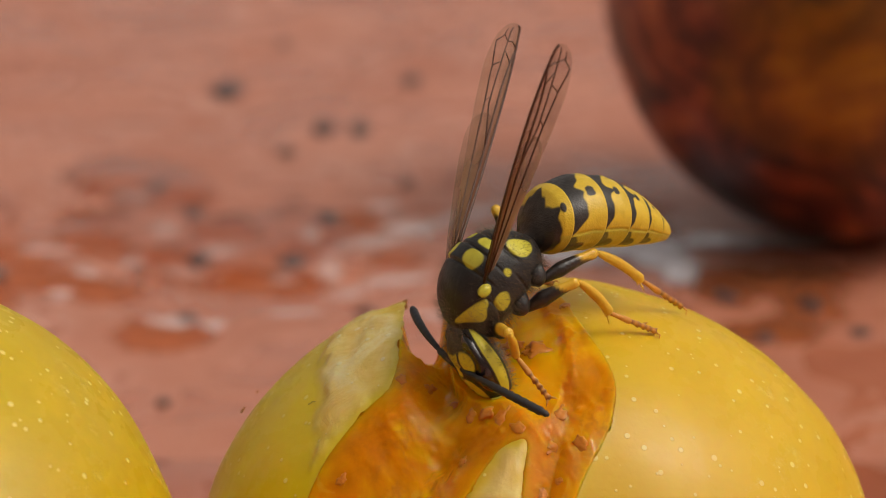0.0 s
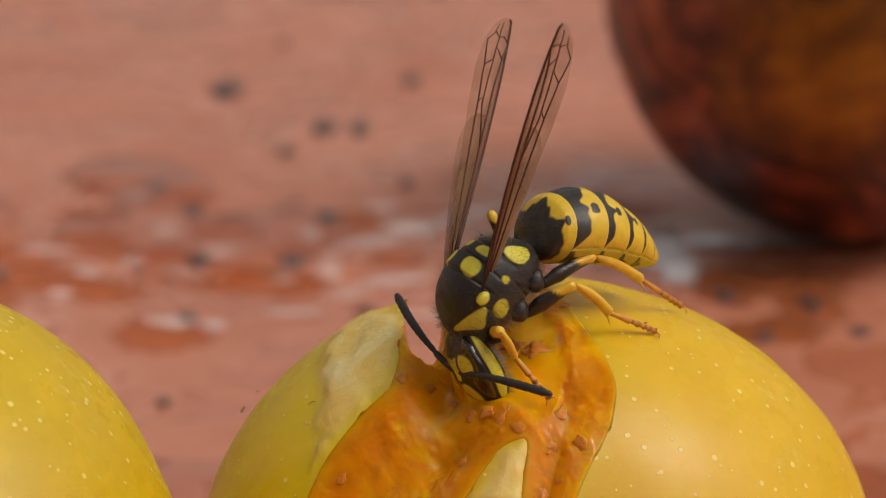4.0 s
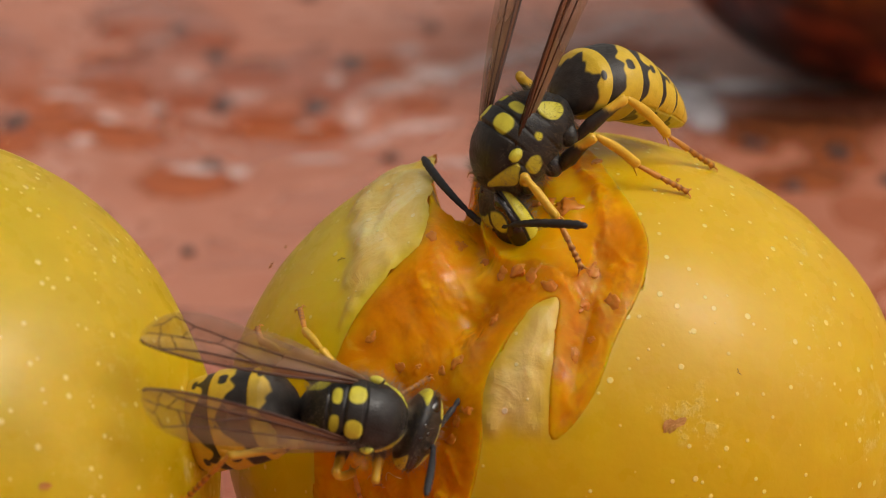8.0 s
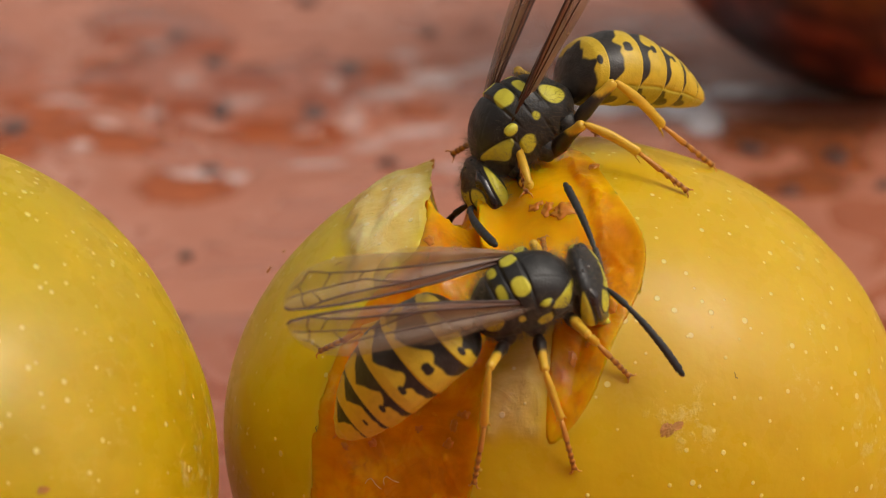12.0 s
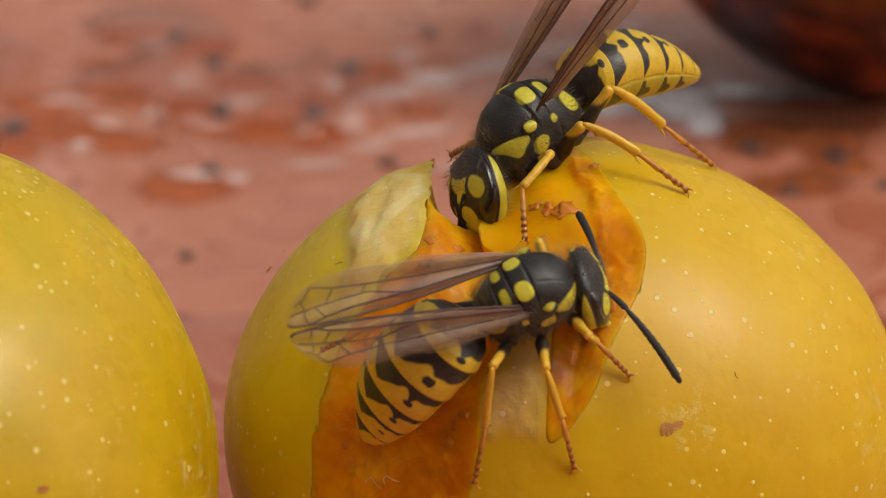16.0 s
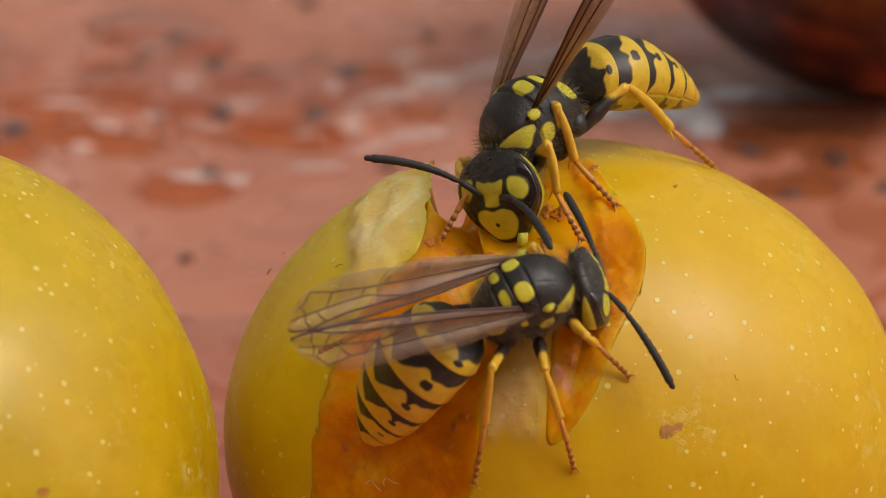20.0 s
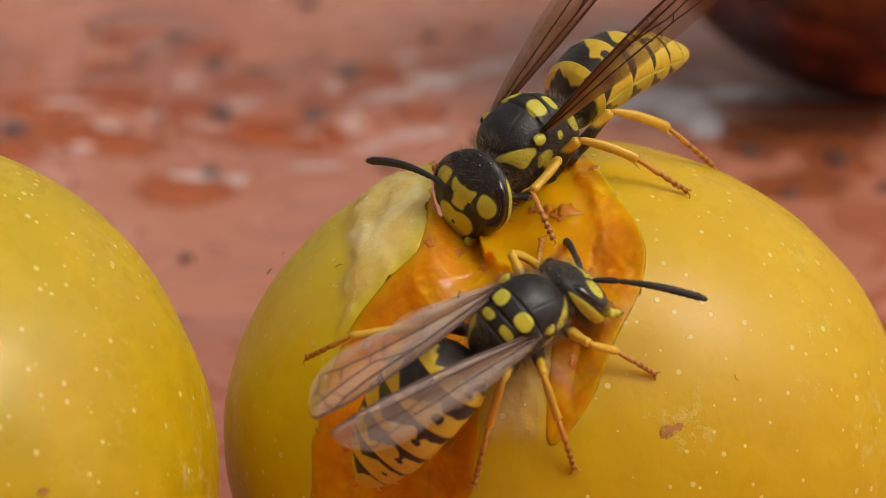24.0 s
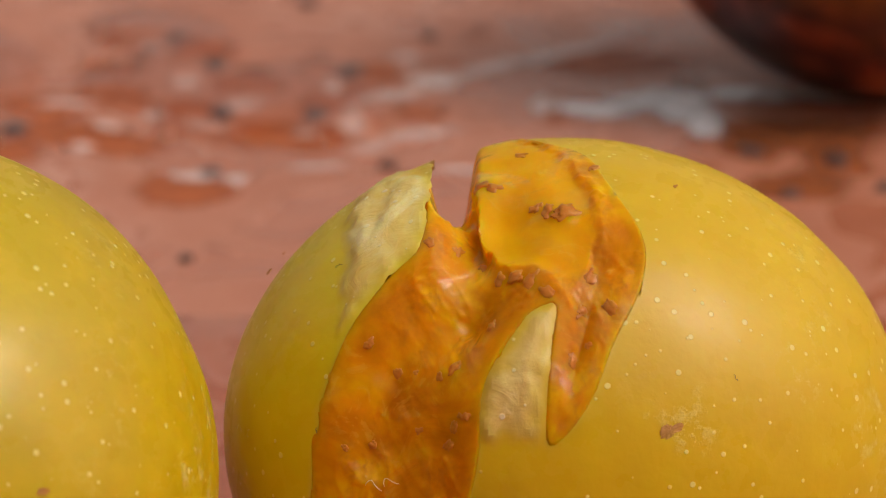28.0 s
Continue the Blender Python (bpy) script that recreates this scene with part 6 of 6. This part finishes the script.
    walk(w["abdomen"], [(0, P(-2.1, 0, -0.32, -11.22, -0.12, -5.03)), (3.5, P(-2.1, 0, -0.32, -11.22, -0.12, -5.03)), (4.6, P(-2.1, 0, -0.32, -11.22, -0.18, -5.01)), (5.5, P(-2.1, 0, -0.32, -10.91, -12.03, -2.11)), (6, P(-2.1, 0, -0.32, -11.26, -12.12, -4)), (6.5, P(-2.1, 0, -0.32, -8.84, -7.08, -1.77)), (7, P(-2.1, 0, -0.32, -9.9, 0.1, 1.82)), (8, P(-2.1, 0, -0.32, -0.36, -28.72, 17.89)), (8.5, P(-2.1, 0, -0.32, -0.88, -25.86, -0.82)), (9, P(-2.1, 0, -0.32, -1.14, -23.36, 7.45)), (9.5, P(-2.1, 0, -0.32, -0.73, -6.8, -2.9)), (10, P(-2.1, 0, -0.32, 0.74, -0.02, 0.55)), (10.5, P(-2.1, 0, -0.32, 2.08, -9.11, 8.19)), (11, P(-2.1, 0, -0.32, -0.15, -6.73, 11.47)), (12, P(-2.1, 0, -0.32, 4.37, -18.93, 3.5)), (15, P(-2.1, 0, -0.32, 3.39, -30.69, 3.35)), (20, P(-2.1, 0, -0.32, 4.76, -35.53, 0.5)), (21, P(-2.1, 0, -0.32, 3.46, -37.49, -0.91)), (22, P(-2.1, 0, -0.32, -2.53, -34.87, 6.93)), (23.5, P(-2.1, 0, -0.32, -6.96, -28.76, 8.39)), (24, P(-2.1, 0, -0.32, -6.84, -22.87, 0.24)), (24.5, P(-2.1, 0, -0.32, -3.86, -6.38, -3.44)), (25, P(-2.1, 0, -0.32, 15.28, -3.07, -6.68)), (25.5, P(-2.1, 0, -0.32, 13.27, -2.12, 4.2)), (26, P(-2.1, 0, -0.32, 20.43, -16.68, -0.96)), (26.5, P(-2.1, 0, -0.32, 14.55, -10.33, -2.67)), (27, P(-2.1, 0, -0.32, 9.18, -5.97, -6.24)), (27.5, P(-2.1, 0, -0.32, 10.52, 2.17, -6.33)), (27.6, P(-2.1, 0, -0.32, 12.92, -13.65, -13.28)), (27.7, P(-2.1, 0, -0.32, 11.93, -1.49, -12.69)), (27.9, P(-2.1, 0, -0.32, 11.88, -1.9, -10.74)), (28, P(-2.1, 0, -0.32, 11.87, -1.86, -10.73))])
    walk(w["wingL"], [(0, P(0.47, 1.28, 0.73, 3.56, -16.88, 169.56)), (3.5, P(0.47, 1.28, 0.73, 3.56, -16.88, 169.56)), (4.6, P(0.47, 1.28, 0.73, 3.14, -17.17, 174.64)), (5.5, P(0.47, 1.28, 0.73, 5.08, -29.6, 179.22)), (6, P(0.47, 1.28, 0.73, 5.08, -29.6, 179.22)), (6.5, P(0.47, 1.28, 0.73, 1.04, -33.89, 178.12)), (7, P(0.47, 1.28, 0.73, 0.24, -36.6, -178.01)), (8, P(0.47, 1.28, 0.73, 3.52, -28.76, 179.07)), (8.5, P(0.47, 1.28, 0.73, -1.56, -33.57, 177.56)), (9, P(0.47, 1.28, 0.73, -13.11, -31.83, -175.93)), (9.5, P(0.47, 1.28, 0.73, -25.58, -29.37, -175.82)), (10, P(0.47, 1.28, 0.73, -37.96, -25.33, -178.65)), (10.5, P(0.47, 1.28, 0.73, -37.52, -24.3, -172.69)), (11, P(0.47, 1.28, 0.73, -36.85, -27.55, -176.23)), (12, P(0.47, 1.28, 0.73, -39.26, -27.58, -175.66)), (15, P(0.47, 1.28, 0.73, -34.67, -26.24, -174.83)), (20, P(0.47, 1.28, 0.73, -35.59, -23.32, -174.69)), (21, P(0.47, 1.28, 0.73, -34.61, -25.73, -175.04)), (22, P(0.47, 1.28, 0.73, -31.43, -24.87, -175.91)), (23.5, P(0.47, 1.28, 0.73, -24.74, -24.83, -173.51)), (24, P(0.47, 1.28, 0.73, -17.63, -26.46, -176.6)), (24.5, P(0.47, 1.28, 0.73, -8.55, -11.01, 173.6)), (25, P(0.47, 1.28, 0.73, -13.78, -30.75, -177.96)), (25.5, P(0.47, 1.28, 0.73, -21.83, -24.93, -176.28)), (26, P(0.47, 1.28, 0.73, -20.92, -30.94, -175.18)), (26.5, P(0.47, 1.28, 0.73, -23.73, -18.91, -176.01)), (27, P(0.47, 1.28, 0.73, -13.52, -21.13, -176.13)), (27.5, P(0.47, 1.28, 0.73, -14.88, -21.38, -177.18)), (27.6, P(0.47, 1.28, 0.73, -16.11, -28.67, -177.18)), (27.7, P(0.47, 1.28, 0.73, -14.08, -34.63, 156.04)), (27.9, P(0.47, 1.28, 0.73, -10.57, -50.38, 123.03)), (28, P(0.47, 1.28, 0.73, -10.61, -50.4, 123.06))])
    walk(w["wingR"], [(0, P(0.47, -1.28, 0.73, 5.63, -16.63, 163.99)), (3.5, P(0.47, -1.28, 0.73, 5.63, -16.64, 164)), (4.6, P(0.47, -1.28, 0.73, 4.98, -17.11, 169.13)), (5.5, P(0.47, -1.28, 0.73, 7.46, -31.14, 169.99)), (6, P(0.47, -1.28, 0.73, 7.46, -31.14, 169.99)), (6.5, P(0.47, -1.28, 0.73, 4.69, -33.33, 167.16)), (7, P(0.47, -1.28, 0.73, 3.89, -34.13, 175.9)), (8, P(0.47, -1.28, 0.73, -6.6, -32.62, 175.49)), (8.5, P(0.47, -1.28, 0.73, -0.51, -32.74, 172.14)), (9, P(0.47, -1.28, 0.73, -5.46, -26.72, 176.08)), (9.5, P(0.47, -1.28, 0.73, -16.9, -28.28, 171.58)), (10, P(0.47, -1.28, 0.73, -26.65, -27.7, 174.68)), (10.5, P(0.47, -1.28, 0.73, -30.19, -24.21, 178.46)), (11, P(0.47, -1.28, 0.73, -28.84, -25.45, 174.56)), (12, P(0.47, -1.28, 0.73, -30.29, -24.72, 172.16)), (15, P(0.47, -1.28, 0.73, -26.13, -24.47, 173.08)), (20, P(0.47, -1.28, 0.73, -27.33, -21.89, 172.61)), (21, P(0.47, -1.28, 0.73, -26.38, -23.54, 171.52)), (22, P(0.47, -1.28, 0.73, -25.79, -23.65, 175.44)), (23.5, P(0.47, -1.28, 0.73, -21.05, -25.66, 178.02)), (24, P(0.47, -1.28, 0.73, -14.24, -27.51, 174.96)), (24.5, P(0.47, -1.28, 0.73, -6.69, -9.4, 167.89)), (25, P(0.47, -1.28, 0.73, -33.22, -28.73, 174.61)), (25.5, P(0.47, -1.28, 0.73, -37.21, -26.09, 171.88)), (26, P(0.47, -1.28, 0.73, -20.9, -18.79, -153.88)), (26.5, P(0.47, -1.28, 0.73, -40.64, -20.51, 173.76)), (27, P(0.47, -1.28, 0.73, -31.14, -21.49, 172.82)), (27.5, P(0.47, -1.28, 0.73, -17.8, -18.04, -179.21)), (27.6, P(0.47, -1.28, 0.73, -11.12, -23.2, -170.2)), (27.7, P(0.47, -1.28, 0.73, -10.7, -20.16, -154.99)), (27.9, P(0.47, -1.28, 0.73, -0.26, -26.2, -113.42)), (28, P(0.47, -1.28, 0.73, -0.24, -26.22, -113.43))])
    walk(w["antennaL"], [(0, P(1.7, 0.4, 0.13, -21.76, -26.03, -64.31)), (3.5, P(1.7, 0.4, 0.13, -30.09, -22.03, -54.46)), (4.6, P(1.7, 0.4, 0.13, -53.25, -7.5, -7.7)), (5.5, P(1.7, 0.4, 0.13, -26.34, 40.1, 58.06)), (6, P(1.7, 0.4, 0.13, -18.79, 43.68, 67.69)), (6.5, P(1.7, 0.4, 0.13, -36.29, 35.49, 22.54)), (7, P(1.7, 0.4, 0.13, -36.59, 55.55, 8.86)), (8, P(1.7, 0.4, 0.13, -4.01, 18.97, 71.29)), (8.5, P(1.7, 0.4, 0.13, -8.5, 12.77, 58.93)), (9, P(1.7, 0.4, 0.13, -10.66, 14.31, 49.73)), (9.5, P(1.7, 0.4, 0.13, -10.95, -0.16, 43)), (10, P(1.7, 0.4, 0.13, 0.09, 16.76, -93.76)), (10.5, P(1.7, 0.4, 0.13, -13.08, 18.8, -66.31)), (11, P(1.7, 0.4, 0.13, 8.37, 1.33, 95.12)), (12, P(1.7, 0.4, 0.13, 8.98, -9.53, 95.59)), (15, P(1.7, 0.4, 0.13, 6.36, 12.12, 92.27)), (20, P(1.7, 0.4, 0.13, 8.86, -4.92, 96.36)), (21, P(1.7, 0.4, 0.13, 11.42, -43.59, 80.13)), (22, P(1.7, 0.4, 0.13, 16.92, -44.65, 77.56)), (23.5, P(1.7, 0.4, 0.13, 21.2, -6.13, 63.58)), (24, P(1.7, 0.4, 0.13, 24.43, 19.33, 77.25)), (24.5, P(1.7, 0.4, 0.13, 16.17, 36.15, 33.07)), (25, P(1.7, 0.4, 0.13, 6.02, 41.76, 27.96)), (25.5, P(1.7, 0.4, 0.13, 3.5, 12.44, 27.62)), (26, P(1.7, 0.4, 0.13, 0.33, -11.21, 23.09)), (26.5, P(1.7, 0.4, 0.13, 2.04, -9.79, 26.4)), (27, P(1.7, 0.4, 0.13, 1.15, -4.05, 44.02)), (27.5, P(1.7, 0.4, 0.13, -9.76, 27.7, 106.03)), (27.6, P(1.7, 0.4, 0.13, -8.28, -0.09, 106.67)), (27.7, P(1.7, 0.4, 0.13, -6.13, -8.69, 88.79)), (27.9, P(1.7, 0.4, 0.13, -0.49, -13.81, 53.46)), (28, P(1.7, 0.4, 0.13, -0.49, -13.83, 53.47))])
    walk(w["antennaR"], [(0, P(1.7, -0.4, 0.13, 2.34, 3.04, -75.71)), (3.5, P(1.7, -0.4, 0.13, -1.11, 3.91, -65.88)), (4.6, P(1.7, -0.4, 0.13, -9.33, -6.88, -39.6)), (5.5, P(1.7, -0.4, 0.13, 6.22, -10.1, -88.28)), (6, P(1.7, -0.4, 0.13, 5.29, -10.89, -85.34)), (6.5, P(1.7, -0.4, 0.13, 7.86, 21.24, -85.43)), (7, P(1.7, -0.4, 0.13, 16.52, 45.7, -68.34)), (8, P(1.7, -0.4, 0.13, 22.95, -77.36, -110.23)), (8.5, P(1.7, -0.4, 0.13, -5.3, -50.01, -74.14)), (9, P(1.7, -0.4, 0.13, 1.11, -12.15, -69.05)), (9.5, P(1.7, -0.4, 0.13, -5.86, -23.06, -85.72)), (10, P(1.7, -0.4, 0.13, -8.08, -33.02, -101.55)), (10.5, P(1.7, -0.4, 0.13, -15.61, -5.5, -83.17)), (11, P(1.7, -0.4, 0.13, -11.48, 14.49, -59.1)), (12, P(1.7, -0.4, 0.13, -9.59, 15.04, -55.68)), (15, P(1.7, -0.4, 0.13, -11.02, 13.76, -58.66)), (20, P(1.7, -0.4, 0.13, -13.01, 15.05, -63.31)), (21, P(1.7, -0.4, 0.13, -8.56, 16.47, -74.19)), (22, P(1.7, -0.4, 0.13, -8.87, 24.66, -79.15)), (23.5, P(1.7, -0.4, 0.13, -3.55, 24.77, -55.58)), (24, P(1.7, -0.4, 0.13, 0.35, 21.93, -49.01)), (24.5, P(1.7, -0.4, 0.13, -18.53, 20.51, -88.8)), (25, P(1.7, -0.4, 0.13, -23.07, -2.6, -70.67)), (25.5, P(1.7, -0.4, 0.13, -23.32, -25.15, -45.49)), (26, P(1.7, -0.4, 0.13, -26.61, -35.09, -17.07)), (26.5, P(1.7, -0.4, 0.13, -9.67, -29.99, -0.18)), (27, P(1.7, -0.4, 0.13, -0.58, -22.65, -12.83)), (27.5, P(1.7, -0.4, 0.13, -0.71, 6.76, -11.5)), (27.6, P(1.7, -0.4, 0.13, 2.01, -25.79, -37.12)), (27.7, P(1.7, -0.4, 0.13, 1.26, -10.45, -30.73)), (27.9, P(1.7, -0.4, 0.13, 1.56, -10.21, -33.77)), (28, P(1.7, -0.4, 0.13, 1.56, -10.24, -33.77))])
    key_legs(w, bodies, {
        "L1": [(0, -14.96, -14.95, 14.84), (3.5, -14.77, -14.53, 15.08), (4.6, -12.07, -5.93, 14.63), (5.5, -7.42, -8.45, 17.96), (6, -6.64, -8.06, 19.06), (6.5, -5.62, -8.7, 18.95), (7, -5.5, -9.26, 18.25), (8, -5.49, -9.56, 17.8), (8.5, -5.49, -9.32, 18.18), (9, -6.58, -7.04, 20.11), (9.5, -3.37, -6.29, 21.99), (10, -1.17, -5.98, 22.53), (10.5, 0.49, -6.73, 22.1), (11, -1.14, -6.19, 22.38), (12, -1.14, -6.15, 22.4), (15, -1.14, -6.15, 22.4), (20, -1.14, -6.07, 22.45), (21, -1.14, -6.07, 22.45), (22, -1.14, -6.07, 22.45), (23.5, -1.14, -6.07, 22.45), (24, -1.14, -6.07, 22.45), (24.5, -2.96, -5.46, 22.56), (25, -5.46, -6.3, 21.29), (25.5, -5.06, -5.53, 21.92), (26, -5.77, -5.49, 21.67), (26.5, -5.23, -5.01, 22.14), (27, -4.63, -5, 22.35), (27.5, -4.41, -3.84, 22.9), (27.6, -3.75, -4.07, 22.99), (27.7, -3.51, -4.7, 22.8), (27.9, -3.97, -4.19, 22.89), (28, -4.05, -5.18, 45.7)],
        "L2": [(0, -15.91, -16.13, 15.91), (3.5, -15.62, -15.59, 16.2), (4.6, -12.93, -4.26, 14.91), (5.5, -11.02, -6.62, 15.85), (6, -11.24, -5.69, 16.76), (6.5, -10.52, -5.14, 18.33), (7, -10.76, -4.4, 18.59), (8, -10.73, -4.82, 18.82), (8.5, -10.74, -4.61, 18.75), (9, -9.83, -4.99, 19.2), (9.5, -9.17, -4.04, 20.33), (10, -8.92, -5.97, 22.64), (10.5, -6.89, -4.9, 21.41), (11, -5.96, -6.03, 21.21), (12, -5.96, -5.99, 21.23), (15, -5.96, -5.99, 21.23), (20, -5.96, -5.92, 21.28), (21, -5.96, -5.92, 21.28), (22, -5.96, -5.92, 21.28), (23.5, -5.96, -5.92, 21.28), (24, -4.47, -7.61, 20.63), (24.5, -9.61, -5.95, 18.67), (25, -9.5, -9.11, 19.88), (25.5, -9.52, -8.72, 19.46), (26, -9.55, -7.95, 19.01), (26.5, -9.49, -6.57, 18.19), (27, -9.26, -6.82, 18.17), (27.5, -7.31, -7.13, 19.57), (27.6, -7.44, -7.05, 19.54), (27.7, -7.27, -7.33, 19.41), (27.9, -7.04, -7.52, 19.36), (28, -5.44, -5.6, 44)],
        "L3": [(0, -18.77, -19.33, 13.87), (3.5, -18.17, -18.85, 14.26), (4.6, -18.19, -5.67, 13.58), (5.5, -15.41, -12.07, 19.55), (6, -14.46, -10.53, 18.38), (6.5, -12.62, -3.59, 17.04), (7, -12.53, -2.98, 17.3), (8, -12.48, -3.53, 17.51), (8.5, -12.48, -3.48, 17.5), (9, -12.59, -3.49, 17.56), (9.5, -12.07, -5.3, 16.76), (10, -11.6, -6.25, 15.18), (10.5, -10.89, -5.93, 17.07), (11, -10.62, -6.07, 17.3), (12, -10.44, -6.22, 17.4), (15, -10.44, -6.22, 17.4), (20, -10.44, -6.17, 17.45), (21, -10.44, -6.17, 17.45), (22, -10.44, -6.17, 17.45), (23.5, -10.44, -6.17, 17.45), (24, -10.29, -9.85, 18.84), (24.5, -10.36, -6.98, 17.64), (25, -10.19, -8.41, 18.18), (25.5, -9.02, -8.34, 16.28), (26, -5.29, -11.05, 14.11), (26.5, -5.34, -11.04, 14.1), (27, -5.38, -11.02, 14.09), (27.5, -5.34, -11.02, 14.21), (27.6, -5.34, -11.02, 14.21), (27.7, -5.34, -11.02, 14.21), (27.9, -5.34, -11.02, 14.21), (28, -5.29, -6.27, 41.44)],
        "R1": [(0, -15.45, -15.74, 11.81), (3.5, -15.21, -15.41, 12.04), (4.6, -10.01, -8.49, 10.32), (5.5, -5.43, -11.02, 14.21), (6, -5.62, -11.02, 13.81), (6.5, -4.59, -10.88, 15.74), (7, -5.97, -10.83, 14.15), (8, -7.56, -10.16, 13.45), (8.5, -7.33, -10.23, 13.76), (9, -6.07, -10.21, 15.98), (9.5, -2.79, -10.05, 18.35), (10, -0.73, -9.04, 20.05), (10.5, 1.33, -10.07, 18.65), (11, 2.28, -10.29, 18.1), (12, 2.19, -10.29, 18.13), (15, 2.19, -10.29, 18.13), (20, 2.19, -10.25, 18.19), (21, 2.19, -10.25, 18.19), (22, 2.19, -10.25, 18.19), (23.5, 2.19, -10.25, 18.19), (24, 3.21, -10.03, 18.22), (24.5, 0.97, -8.88, 20.21), (25, -0.51, -7.25, 21.7), (25.5, -0.29, -7.47, 21.54), (26, -0.64, -8.22, 20.89), (26.5, 0.61, -6.35, 22.31), (27, 1.16, -6.19, 22.37), (27.5, 1.07, -2.3, 24), (27.6, 0.94, -2.93, 23.73), (27.7, 1.58, -3.57, 24.06), (27.9, -0.03, -5.6, 22.75), (28, -1.17, -5.24, 45.61)],
        "R2": [(0, -16.94, -17.01, 9.77), (3.5, -16.62, -16.73, 9.97), (4.6, -9.7, -8.13, 8.36), (5.5, -7.08, -10.55, 11.78), (6, -7.18, -10.49, 11.46), (6.5, -6.03, -11, 12.66), (7, -7.71, -10.23, 11.99), (8, -8.07, -10.02, 12.01), (8.5, -7.26, -10.46, 12.26), (9, -7.11, -10.38, 13.55), (9.5, -3.87, -11.18, 15.33), (10, -0.27, -10.91, 17.26), (10.5, -0.23, -10.89, 17.31), (11, -0.36, -11.1, 16.85), (12, 0.03, -11.77, 14.89), (15, 0.03, -11.77, 14.89), (20, 0.03, -11.75, 14.96), (21, 0.03, -11.75, 14.96), (22, 0.03, -11.75, 14.96), (23.5, 0.03, -11.75, 14.96), (24, 0.03, -11.75, 14.96), (24.5, 2.87, -10.53, 17.84), (25, 2.77, -10.54, 17.5), (25.5, 2.77, -10.54, 17.5), (26, 2.77, -10.54, 17.5), (26.5, 2.77, -10.54, 17.5), (27, 1.29, -9.01, 20.03), (27.5, 5, -7.21, 20.76), (27.6, 5, -7.21, 20.76), (27.7, 4.29, -7.34, 20.92), (27.9, 4.18, -7.38, 20.93), (28, 0.08, -5.73, 43.82)],
        "R3": [(0, -19.32, -18.54, 8.38), (3.5, -18.9, -18.31, 8.55), (4.6, -15.29, -9.84, 6.89), (5.5, -9.49, -9.07, 11.67), (6, -9.54, -9.02, 11.4), (6.5, -8.62, -9.68, 11.69), (7, -10, -8.67, 12.18), (8, -14.55, -14.05, 14.72), (8.5, -14.54, -14.05, 14.73), (9, -11.61, -7.33, 12.02), (9.5, -9.97, -9.37, 12.89), (10, -8.1, -9.92, 12.94), (10.5, -6.83, -11.62, 13.95), (11, -3.79, -11.49, 14.13), (12, -3.83, -11.47, 14.16), (15, -3.83, -11.47, 14.16), (20, -3.83, -11.46, 14.23), (21, -3.83, -11.46, 14.23), (22, -3.83, -11.46, 14.23), (23.5, -3.83, -11.46, 14.23), (24, -3.83, -11.46, 14.23), (24.5, -3.57, -11.53, 14.19), (25, -3.57, -11.53, 14.19), (25.5, -1.64, -11.84, 14.2), (26, 0.18, -11.92, 14.19), (26.5, 0.18, -11.92, 14.19), (27, 0.18, -11.92, 14.19), (27.5, 2.44, -11.12, 16.34), (27.6, 1.9, -11.23, 16.27), (27.7, 2, -11.22, 16.26), (27.9, 2.11, -11.31, 15.96), (28, -0.26, -6.39, 41.28)],
    })


motions()
